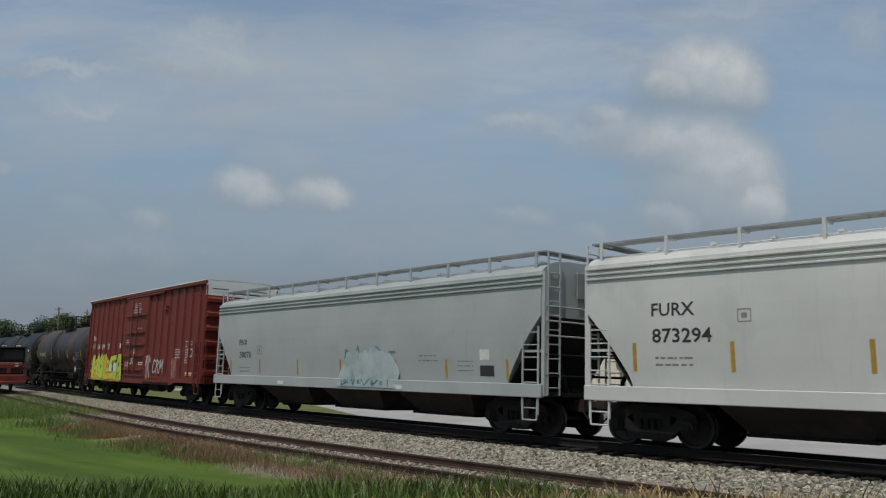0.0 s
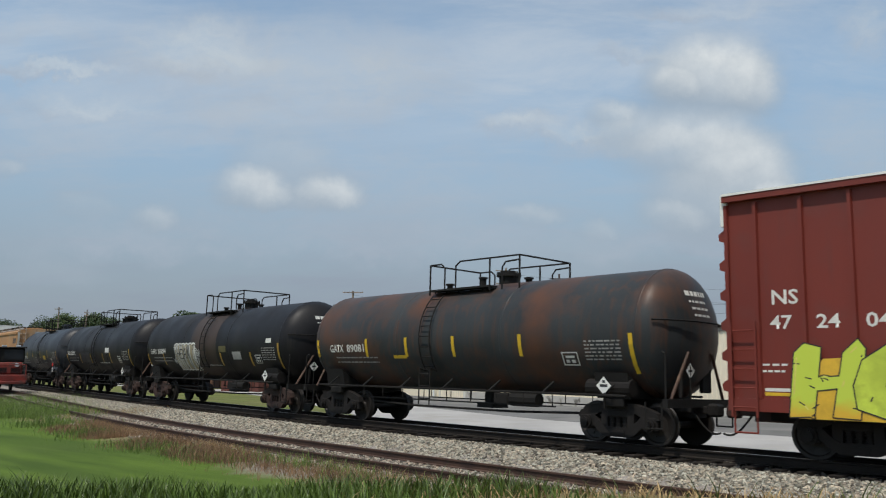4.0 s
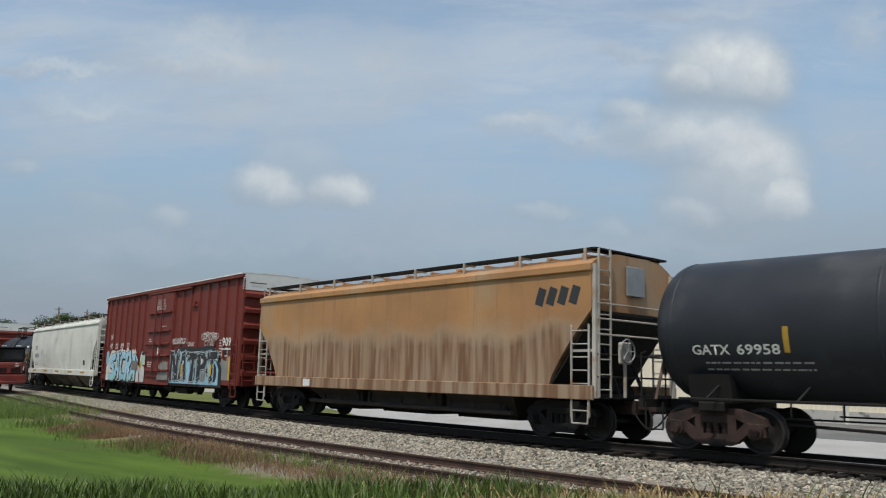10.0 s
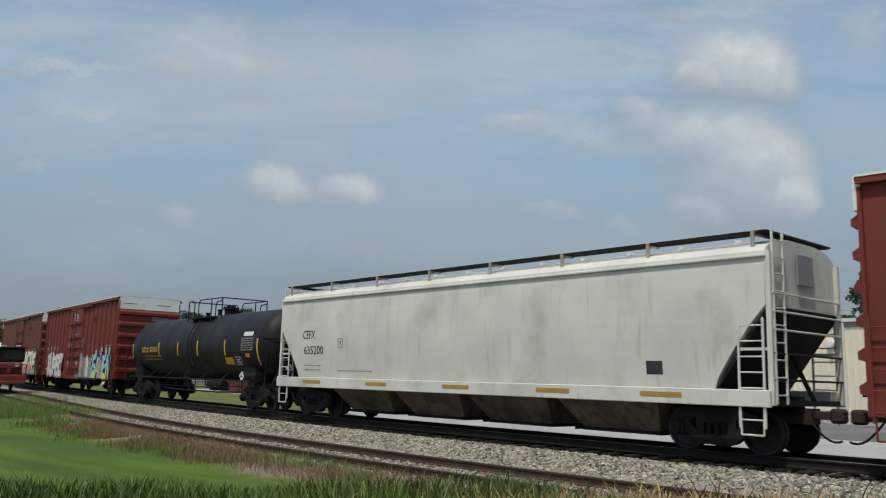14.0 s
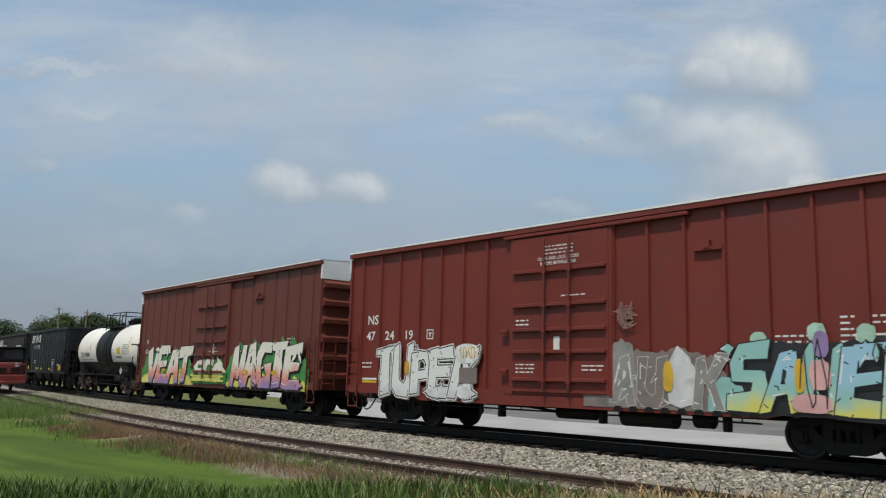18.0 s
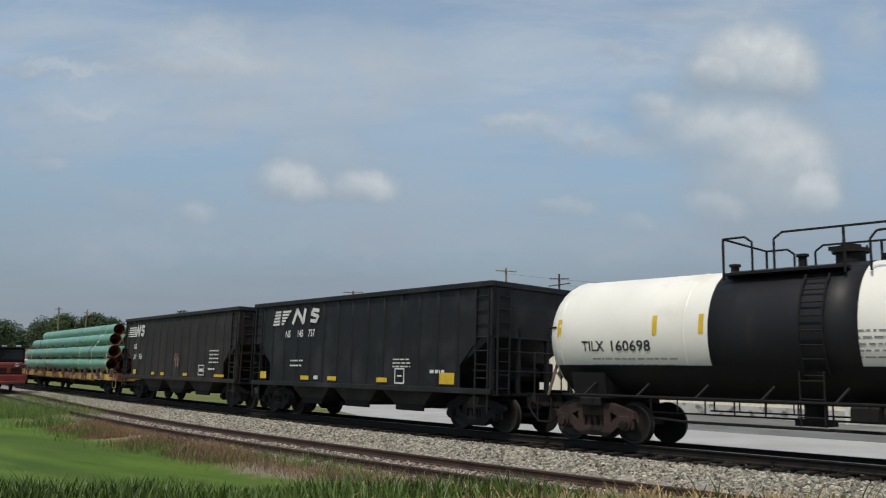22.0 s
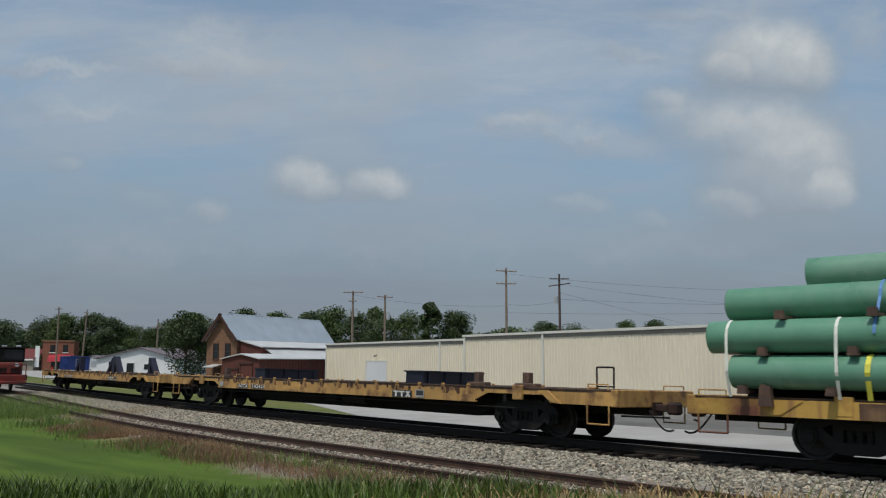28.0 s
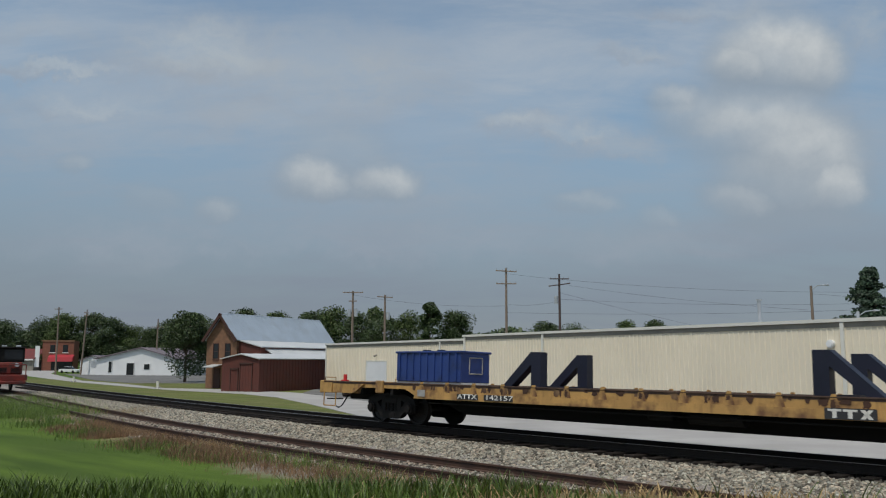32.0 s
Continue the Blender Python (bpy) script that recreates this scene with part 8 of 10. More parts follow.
def coal_hopper(rear, front, label, paint, worn):
    car, h = new_car("coal_hopper", rear, front, 1.1, label, False, category="hopper car")
    zt, zs = 3.80, 1.06
    run, ztri = 1.2, 2.42
    for sy in (-1, 1):
        bm = B()
        prism(bm, [(-h, ztri), (-h + 0.45, ztri), (-h + run, zs + 0.62), (-h + run, zs), (h - run, zs), (h - run, zs + 0.62), (h - 0.45, ztri), (h, ztri), (h, zt), (-h, zt)], "y", sy * 1.52 - 0.02, sy * 1.52 + 0.02)
        part("side_wall", bm, paint, car)
        src = None
        n = 13
        for i in range(n):
            x = -h + run + 0.1 + (2 * h - 2 * run - 0.2) * i / (n - 1)
            if src is None:
                bm = B()
                prism(bm, [(-0.06, 0.0), (-0.035, 0.032), (0.035, 0.032), (0.06, 0.0)], "z", zs, zt - 0.1)
                src = part("side_post", bm, paint, car)
                src.matrix_basis = pose(x, sy * 1.54, 0, 0, 0, 180 if sy < 0 else 0)
            else:
                share(src, "side_post", car, pose(x, sy * 1.54, 0, 0, 0, 180 if sy < 0 else 0))
        for x in (-h + 0.04, -h + 0.62, h - 0.62, h - 0.04):
            bm = B()
            zb = ztri if abs(abs(x) - h) < 0.1 else ztri - 0.12
            prism(bm, [(-0.05, 0.0), (-0.03, 0.032), (0.03, 0.032), (0.05, 0.0)], "z", zb, zt - 0.1)
            p = part("side_post", bm, paint, car)
            p.matrix_basis = pose(x, sy * 1.54, 0, 0, 0, 180 if sy < 0 else 0)
        bm = B()
        box(bm, -h - 0.04, h + 0.04, sy * 1.56 - 0.07, sy * 1.56 + 0.07, zt - 0.13, zt + 0.02, 0.02)
        part("top_chord", bm, paint, car)
        bm = B()
        box(bm, -h, h, sy * 1.54 - 0.06, sy * 1.54 + 0.06, 0.96, 1.10, 0.01)
        part("side_sill", bm, paint, car)
    for sx in (-1, 1):
        bm = B()
        prism(bm, [(sx * h, ztri), (sx * h, zt), (sx * (h - 0.05), zt), (sx * (h - 0.05), ztri), (sx * (h - 2.6), 1.0), (sx * (h - 2.5), 0.95)], "y", -1.5, 1.5)
        part("slope_sheet", bm, paint, car)
        bm = B()
        box(bm, sx * h - 0.07, sx * h + 0.07, -1.6, 1.6, zt - 0.13, zt + 0.02, 0.02)
        part("end_chord", bm, paint, car)
        for y in (-1.5, -0.55, 0.55, 1.5):
            bm = B()
            box(bm, sx * (h - 0.05) - 0.05, sx * (h - 0.05) + 0.05, y - 0.05, y + 0.05, 0.98, ztri + 0.25)
            part("end_post", bm, paint, car)
        bm = B()
        for z in (1.55, 2.05, 2.4):
            rod(bm, (sx * h, -1.5, z), (sx * h, 1.5, z), 0.02, 5)
            rod(bm, (sx * h, -1.54, z), (sx * (h - 0.7), -1.54, z), 0.02, 5)
        part("end_handrail", bm, paint, car)
        ladder(car, sx * (h - 0.33), -1.58, 0.5, zt - 0.2, 0.46, True, 9, paint)
        ladder(car, sx * (h + 0.07), -1.2, 0.95, zt - 0.2, 0.42, False, 8, paint)
        bm = B()
        box(bm, min(sx * h, sx * (h - 0.9)), max(sx * h, sx * (h - 0.9)), -1.5, 1.5, 0.93, 1.0)
        part("end_platform", bm, "under", car)
    bm = B()
    xs = (h - 0.4)
    rod(bm, (xs, -0.4, 1.5), (xs, 0.5, 1.5), 0.18, 10)
    box(bm, xs - 0.2, xs + 0.2, 0.6, 1.0, 1.3, 1.8, 0.03)
    part("brake_cylinder", bm, "truck_dark", car)
    brake_wheel(car, -h - 0.04, 0.6, 2.7)
    bays = 3
    span = (2 * h - 4.6) / bays
    for i in range(bays):
        c = -h + 2.3 + span * (i + 0.5)
        bm = B()
        t, b2 = span * 0.49, span * 0.22
        loft(bm, [[(c - t, -1.4, 1.05), (c + t, -1.4, 1.05), (c + t, 1.4, 1.05), (c - t, 1.4, 1.05)], [(c - b2, -1.25, 0.50), (c + b2, -1.25, 0.50), (c + b2, 1.25, 0.50), (c - b2, 1.25, 0.50)]])
        bay = part("hopper_bay", bm, paint, car)
        bm = B()
        box(bm, c - b2 - 0.05, c + b2 + 0.05, -1.28, -1.2, 0.42, 0.62, 0.015)
        box(bm, c + b2, c + b2 + 0.12, -1.1, 1.1, 0.52, 0.60)
        part("bay_door", bm, "under", bay)
    bm = B()
    box(bm, -h, h, -0.22, 0.22, 0.78, 1.02)
    box(bm, -h + 2.2, h - 2.2, -1.45, 1.45, 1.02, 1.12)
    part("centre_sill", bm, "under", car)
    couplers(car, h, 0.6, "truck_dark")
    return car, h


# --- flat car ---


def flat_car(rear, front, label, paint, stakes, dz=1.12, web="sill_rust"):
    car, h = new_car("flat_car", rear, front, 3.0, label, False, category="flat car")
    bm = B()
    box(bm, -h, h, -1.42, 1.42, dz - 0.06, dz)
    part("deck", bm, "deck_rust", car, "rusty steel deck")
    for sy in (-1, 1):
        yo = sy * 1.44
        bm = B()
        prism(bm, [(-h, dz - 0.34), (-h + 1.9, dz - 0.34), (-h + 2.0, dz - 0.16), (-h + 4.0, dz - 0.16), (-h + 4.5, dz - 0.36), (h - 4.5, dz - 0.36), (h - 4.0, dz - 0.16), (h - 2.0, dz - 0.16), (h - 1.9, dz - 0.34), (h, dz - 0.34), (h, dz), (-h, dz)], "y", sy * 1.395 - 0.02, sy * 1.395 + 0.02)
        part("side_sill", bm, web, car)
        bm = B()
        box(bm, -h + 4.4, h - 4.4, min(sy * 1.38, yo), max(sy * 1.38, yo), dz - 0.40, dz - 0.36)
        prism(bm, [(-h + 4.4, dz - 0.40), (h - 4.4, dz - 0.40), (h - 4.5, dz - 0.22), (-h + 4.5, dz - 0.22)], "y", yo - 0.012, yo + 0.012)
        part("sill_flange", bm, paint, car)
        bm = B()
        box(bm, -h, h, yo - sy * 0.03 - 0.03, yo - sy * 0.03 + 0.03, dz - 0.012, dz + 0.014)
        part("sill_cap", bm, "deck_rust", car)
        src = None
        for i in range(stakes):
            x = -h + 4.7 + (2 * h - 9.4) * i / (stakes - 1)
            if src is None:
                bm = B()
                prism(bm, [(-0.15, -0.37), (0.15, -0.37), (0.06, -0.02), (-0.06, -0.02)], "y", -0.025, 0.0)
                prism(bm, [(-0.05, 0.0), (0.05, 0.0), (0.03, 0.055), (-0.03, 0.055)], "y", -0.05, 0.01)
                src = part("side_bracket", bm, paint, car)
                src.matrix_basis = pose(x, yo, dz, 0, 0, 180 if sy < 0 else 0)
            else:
                share(src, "side_bracket", car, pose(x, yo, dz, 0, 0, 180 if sy < 0 else 0))
            if web != "sill_rust":
                rnd = random.Random(40 + i)
                for k in range(4):
                    x0 = x + rnd.uniform(-0.55, 0.5)
                    deep = rnd.uniform(0.07, 0.24)
                    blot(car, x0, x0 + rnd.uniform(0.07, 0.26), dz - 0.015 - deep, dz - 0.012, sy * (1.4185 + 0.002 * k), ("rust_dark", "sill_rust")[rnd.random() < 0.35], 31 + 7 * i + k)
                if i % 2:
                    blot(car, x - 0.07, x + 0.05, dz - 0.05 - rnd.uniform(0.05, 0.2), dz - 0.02, sy * 1.4435, "rust_dark", 91 + i)
        for sx in (-1, 1):
            bm = B()
            prism(bm, [(sx * h, dz - 0.34), (sx * (h - 0.55), dz - 0.34), (sx * (h - 0.55), dz - 0.04), (sx * h, dz - 0.04)], "y", yo - 0.015, yo + 0.015)
            part("corner_plate", bm, paint, car)
            bm = B()
            prism(bm, [(sx * (h - 1.5), dz - 0.34), (sx * (h - 1.8), dz - 0.30), (sx * (h - 2.2), dz - 0.05), (sx * (h - 1.9), dz - 0.05)], "y", yo - 0.06, yo + 0.01)
            part("bolster_brace", bm, paint, car)
        for sx in (-1, 1):
            bm = B()
            x = sx * (h - 0.45)
            pipe_line(bm, [(x - 0.3, yo, dz - 0.3), (x - 0.3, yo, 0.42), (x + 0.3, yo, 0.42), (x + 0.3, yo, dz - 0.3)], 0.02, 5)
            part("step", bm, paint, car)
            bm = B()
            box(bm, sx * (h - 2.9) - 0.16, sx * (h - 2.9) + 0.16, yo - 0.05, yo + 0.05, dz - 0.30, dz + 0.06, 0.02)
            part("jacking_pad", bm, paint, car)
            bm = B()
            pipe_line(bm, [(x - 0.28, yo, dz), (x - 0.28, yo, dz + 0.12), (x + 0.28, yo, dz + 0.12), (x + 0.28, yo, dz)], 0.016, 5)
            part("grab_iron", bm, paint, car)
    bm = B()
    prism(bm, [(-h + 1.6, 0.72), (-h + 4.4, 0.72), (-h + 5.4, 0.36), (h - 5.4, 0.36), (h - 4.4, 0.72), (h - 1.6, 0.72), (h - 1.6, 1.04), (-h + 1.6, 1.04)], "y", -0.45, 0.45)
    part("centre_sill", bm, "under", car)
    src = None
    for i in range(15):
        x = -h + 2.0 + (2 * h - 4.0) * i / 14
        if src is None:
            bm = B()
            box(bm, -0.05, 0.05, -1.4, 1.4, 0.82, 1.05)
            src = part("cross_bearer", bm, "under", car)
            src.location = (x, 0, 0)
        else:
            share(src, "cross_bearer", car, pose(x, 0, 0))
    for sx in (-1, 1):
        bm = B()
        box(bm, sx * h - 0.09, sx * h + 0.09, -1.46, 1.46, dz - 0.36, dz + 0.02, 0.02)
        part("end_sill", bm, paint, car)
        bm = B()
        box(bm, min(sx * h, sx * (h - 3.4)), max(sx * h, sx * (h - 3.4)), -0.3, 0.3, 0.62, 1.0)
        part("draft_sill", bm, "under", car)
        bm = B()
        rod(bm, (sx * h, -1.2, 0.62), (sx * (h + 0.55), -0.2, 0.6), 0.024, 5)
        part("uncoupling_lever", bm, "truck_dark", car)
    bm = B()
    rod(bm, (1.0, -1.1, 0.66), (2.2, -1.1, 0.66), 0.16, 10)
    box(bm, 0.0, 0.6, -1.2, -0.8, 0.55, 0.85, 0.02)
    rod(bm, (-h + 4.5, -1.32, 0.66), (h - 3.0, -1.32, 0.66), 0.02, 5)
    part("brake_rigging", bm, "under", car)
    couplers(car, h, 0.62)
    return car, h, dz
# ---- the train, from its head to its tail ----
NEAR = -(HW + 0.004)
PANEL = -(HW - 0.071)            # the sheet between the posts of a boxcar


def consist():
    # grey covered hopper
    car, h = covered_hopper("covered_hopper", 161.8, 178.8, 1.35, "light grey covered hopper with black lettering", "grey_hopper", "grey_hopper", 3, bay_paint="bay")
    y = -(HW + 0.012)
    lettering("lettering", "FURX", 0.28, (-h + 1.67, y, 2.73), car, "ink", width=0.98)
    lettering("lettering", "873294", 0.30, (-h + 1.69, y, 2.18), car, "ink", width=1.34)
    bm = bars(B(), -h + 1.75, -h + 2.6, 1.88, 2, 0.14, 0.07, y, seed=3)
    part("small_print", bm, "faded_ink", car)
    bm = B()
    for a, b, c, d in ((3.58, 3.86, 2.79, 2.81), (3.58, 3.86, 2.55, 2.57), (3.58, 3.60, 2.55, 2.81), (3.84, 3.86, 2.55, 2.81), (3.66, 3.78, 2.63, 2.73)):
        patch(bm, -h + a, -h + b, c, d, y)
    part("stencil", bm, "faded_ink", car)
    reflectors(car, [(-h + 1.26, 1.58), (-h + 3.45, 1.58), (-h + 6.0, 1.58), (-h + 9.0, 1.58), (-h + 12.0, 1.58)], y, material="gold", tall=0.6, wide=0.09)
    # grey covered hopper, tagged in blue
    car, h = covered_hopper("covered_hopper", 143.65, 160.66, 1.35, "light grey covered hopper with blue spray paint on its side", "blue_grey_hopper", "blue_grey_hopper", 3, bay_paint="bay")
    bm = B()
    for a, b, c, d in ((0, .30, .27, .30), (0, .30, 0, .03), (0, .03, 0, .30), (.27, .30, 0, .30), (.09, .21, .09, .20)):
        patch(bm, -h + 3.25 + a, -h + 3.25 + b, 2.02 + c, 2.02 + d, y)
    part("stencil", bm, "faded_ink", car)
    lettering("lettering", "FINX", 0.21, (-h + 1.84, y, 2.36), car, "ink", width=0.62)
    lettering("lettering", "50076", 0.23, (-h + 1.88, y, 1.90), car, "ink", width=0.90)
    part("small_print", bars(B(), -h + 1.9, -h + 2.7, 1.56, 2, 0.13, 0.06, y, seed=5), "faded_ink", car)
    part("small_print", bars(B(), -h + 12.4, -h + 13.2, 1.95, 2, 0.13, 0.06, y, seed=6), "faded_ink", car)
    part("small_print", bars(B(), -h + 14.0, -h + 14.6, 1.8, 3, 0.12, 0.05, y, seed=7), "faded_ink", car)
    reflectors(car, [(-h + x, 1.33) for x in (1.21, 3.42, 6.0, 8.54, 11.17, 13.55, 15.82)], y, material="gold", tall=0.5, wide=0.09)
    ground_coat(car, -h + 8.55, -h + 11.55, 1.02, 2.30, y - 0.055, "haze", 11, 0.35)
    tag_letters(car, "GOUBI", -h + 8.65, -h + 11.45, 1.06, 2.26, y - 0.060, "teal", 0.016, 12)
    tag_letters(car, "COUP", -h + 8.80, -h + 11.40, 1.16, 2.10, y - 0.057, "dusty", 0.060, 13)
    bm = B()
    patch(bm, -h + 14.85, -h + 15.36, 1.41, 1.68, y)
    part("stencil", bm, "ink", car)
    part("poster", patch(B(), -h + 14.85, -h + 15.2, 1.82, 2.08, y), "paint", car)
    for x in (4.9, 11.4):
        part("sill_plate", patch(B(), -h + x, -h + x + 0.4, 1.0, 1.12, -1.652), "paint", car)

    def common(car, h, number, first, logo=True):
        lettering("lettering", "NS", 0.28, (-h + 0.86, PANEL, 2.86), car, "paint", width=0.49)
        x = -h + 0.84
        for k, bit in enumerate(number):
            lettering("lettering", bit, 0.26, (x + first[k], PANEL, 2.40), car, "paint", width=0.41 - 0.10 * ("1" in bit))
        bm = B()
        for a, b, c, d in ((0, .27, .24, .27), (0, .27, 0, .03), (0, .03, 0, .27), (.24, .27, 0, .27), (.08, .19, .15, .19), (.11, .16, .07, .16)):
            patch(bm, x + first[3] + a, x + first[3] + b, 2.38 + c, 2.38 + d, PANEL)
        part("stencil", bm, "paint", car)
        dc = -h + 8.22
        bm = B()
        bars(bm, dc - 0.45, dc + 0.45, 4.52, 3, 0.085, 0.05, NEAR - 0.04, seed=9)
        lettering("lettering", "CLOSE AND LOCK DOORS", 0.085, (dc - 0.62, NEAR - 0.045, 4.18), car, "paint", width=1.24)
        lettering("lettering", "BEFORE MOVING CAR", 0.085, (dc - 0.54, NEAR - 0.045, 4.06), car, "paint", width=1.08)
        bars(bm, dc + 0.1, dc + 0.8, 3.32, 1, 0.1, 0.05, NEAR - 0.04, seed=12)
        bars(bm, dc - 1.3, dc - 0.9, 2.78, 2, 0.1, 0.06, NEAR - 0.04, seed=13)
        bars(bm, dc - 1.3, dc - 0.7, 1.72, 3, 0.09, 0.05, NEAR - 0.04, seed=14)
        bars(bm, dc + 0.7, dc + 1.3, 1.70, 2, 0.09, 0.05, NEAR - 0.04, seed=15)
        patch(bm, dc - 0.12, dc + 0.06, 2.05, 2.36, NEAR - 0.04)
        part("door_stencils", bm, "paint", car)
        bm = B()
        bars(bm, h - 3.2, h - 2.3, 2.28, 4, 0.11, 0.06, PANEL, seed=16)
        bars(bm, h - 2.0, h - 1.75, 2.6, 9, 0.11, 0.06, PANEL, seed=17)
        bars(bm, h - 1.45, h - 1.2, 2.6, 2, 0.11, 0.06, PANEL, seed=18)
        bars(bm, -h + 0.65, -h + 1.15, 1.75, 2, 0.12, 0.06, PANEL, seed=19)
        part("small_print", bm, "paint", car)
        bm = B()
        patch(bm, h - 1.75, h - 1.2, 1.95, 2.28, PANEL)
        p = part("stencil", bm, "paint", car)
        bm = B()
        patch(bm, h - 1.71, h - 1.24, 1.99, 2.24, PANEL - 0.003)
        p = part("stencil", bm, "ink", car)
        for x0 in (h - 1.85, -h + 0.70):
            part("reflector", patch(B(), x0, x0 + 0.7, 1.24, 1.30, PANEL), "paint", car)
            part("reflector", patch(B(), x0, x0 + 0.7, 1.16, 1.22, PANEL), "yellow", car)
        bm = B()
        for r in range(2):
            bm2 = bm
            for k in range(3):
                yy = -1.3 + 0.9 * r + 0.12 * k
                quad(bm2, [(h + 0.025, yy - 0.3 + 0.0, ze_) for ze_ in ()] or [(h + 0.024, -1.35 + 1.7 * r, 4.70), (h + 0.024, -0.65 + 1.7 * r, 4.70), (h + 0.024, -0.65 + 1.7 * r, 4.735), (h + 0.024, -1.35 + 1.7 * r, 4.735)]) if k == 0 else None
        part("end_print", bm, "ink", car)
        bm = B()
        for z in (4.14, 3.55):
            for q in range(4):
                quad(bm, [(h - 0.014, 0.15 + a, z - 0.07 * q + b) for a, b in ((0, 0), (0.85, 0), (0.85, 0.035), (0, 0.035))])
        part("end_print", bm, "faded_paint", car)

    # red boxcar, yellow letters
    car, h = boxcar(125.9, 142.36, "dark red high-roof boxcar sprayed with lime and amber letters", "box_red", 3)
    common(car, h, ("47", "24", "04"), (0.0, 0.84, 1.68, 2.66))
    ground_coat(car, -h + 1.35, -h + 6.35, 0.77, 1.55, NEAR - 0.005, "amber", 21, 0.3)
    wild_letters(car, "HOLSA", -h + 1.25, -h + 6.30, 0.78, 2.12, NEAR - 0.007, [("lime", "lime", "amber"), "lime", ("amber", "amber", "lime"), ("lime", "lime", "amber"), "lime"], "black", 21, 0.024, None, None, 0.12, "lemon", 1.22)
    for k, (x, z) in enumerate(((1.65, 1.9), (2.6, 2.0), (3.5, 1.95), (4.6, 1.95), (5.5, 2.0))):
        blot(car, -h + x, -h + x + 0.75, 0.80, z, NEAR - 0.0065 + 0.0004 * (k % 2), "lime" if k % 3 else "amber", 60 + k)
    bm = B(); patch(bm, -h + 4.95, -h + 5.30, 1.26, 1.68, NEAR - 0.037)
    sign = part("paper_sign", bm, "ink", car)
    bm = B(); patch(bm, -h + 5.12, -h + 5.56, 1.24, 1.66, NEAR - 0.041)
    part("sheet", bm, "paint", sign)
    tag_letters(car, "CRM", -h + 10.80, -h + 12.15, 1.24, 1.95, NEAR - 0.007, "chrome", 0.030, 4)
    tag_letters(car, "SKI", -h + 7.75, -h + 8.6, 1.62, 1.98, NEAR - 0.085, "chrome", 0.026, 14)
    scribble(car, -h + 9.85, -h + 10.45, 0.95, 2.0, NEAR - 0.007, "blush", 5, 3, 0.018)
    scribble(car, -h + 9.8, -h + 10.5, 1.70, 2.05, NEAR - 0.008, "blush", 6, 3, 0.014)
    scribble(car, h - 3.3, h - 2.7, 1.0, 1.9, NEAR - 0.007, "pink", 6, 4)
    part("poster", patch(B(), -h + 4.35, -h + 4.75, 1.25, 1.6, NEAR - 0.024), "paint", car)
    part("poster", patch(B(), -h + 5.75, -h + 5.95, 2.4, 2.65, NEAR - 0.007), "paint", car)

    # tank cars
    def tank_print(car, h, wrap, mark, number, x0, w0, x1, w1, z, paint="paint", tall=0.24):
        lettering("lettering", mark, tall, (-h + x0, -1.5, z), car, paint, width=w0, wrap=wrap)
        lettering("lettering", number, tall, (-h + x1, -1.5, z), car, paint, width=w1, wrap=wrap)
        part("small_print", bars(B(), -h + x0 + 0.25, -h + x0 + 2.4, z - 0.16, 2, 0.15, 0.065, 0, wrap, 4), "faded_paint" if paint != "yellow" else "gold", car)

    def tank_panels(car, h, wrap, xp, xs, zp=2.26, zs=1.66, paint="faded_paint"):
        bm = B()
        bars(bm, -h + xp, -h + xp + 1.0, zp, 6, 0.085, 0.055, 0, wrap, 8)
        part("test_panel", bm, paint, car)
        bm = B()
        x = -h + xs
        for a, b, c, d in ((0, .47, .31, .34), (0, .47, 0, .03), (0, .03, 0, .34), (.44, .47, 0, .34), (.10, .37, .19, .25), (.10, .20, .07, .15), (.26, .37, .07, .15)):
            patch(bm, x + a, x + b, zs + c, zs + d, 0, wrap, 1)
        part("stencil", bm, "paint", car)

    def glued(car, h, w, x0, x1, z0, z1, material, name="poster"):
        bm = B()
        patch(bm, -h + x0, -h + x1, z0, z1, 0, w)
        part(name, bm, material, car)

    def stripes(car, h, w, xs, material, z=1.75, tall=0.55):
        reflectors(car, [(-h + x, z) for x in xs], 0, w, material, tall, 0.11)

    car, h, w = tank_car(111.5, 123.9, "grey tank car stained with orange rust", "tank_rust", 1.47, 3.94, rusty=False, dome_x=0.6, lad=-0.75)
    tank_print(car, h, w, "GATX", "89081", 0.75, 0.71, 1.64, 0.88, 2.06)
    stripes(car, h, w, (0.08, 2.65, 4.52, 6.5, 8.92), "yellow", 1.9)
    stripes(car, h, w, (12.18,), "yellow", 1.45, 0.95)
    glued(car, h, w, 3.9, 4.5, 1.85, 1.95, "yellow", "stencil")
    tank_panels(car, h, w, 10.9, 10.2)
    placard(car, h - 0.9, 1.26, -1.5)

    car, h, w = tank_car(96.25, 109.2, "black tank car with white spray paint round its side", "tank_black", 1.475, 3.955, dome_x=0.7, lad=0.0)
    bm = B()
    rings = [[(x, 1.480 * math.cos(math.radians(88 + 150 * i / 24)), 2.48 + 1.480 * math.sin(math.radians(88 + 150 * i / 24))) for i in range(25)] for x in (-h + 5.1, -h + 5.9, -h + 6.9, -h + 7.6)]
    part("rust_band", loft(bm, rings, caps=False, closed=False, smooth=True), "tank_brown", car, "brown rusted band by the ladder")
    tank_print(car, h, w, "FHRX", "260094", 0.48, 0.70, 1.32, 0.95, 2.09)
    stripes(car, h, w, (0.08, 1.95, 7.95, 10.55), "gold", 1.55)
    stripes(car, h, w, (12.75,), "gold", 1.45, 0.95)
    tank_panels(car, h, w, 11.48, 10.89)
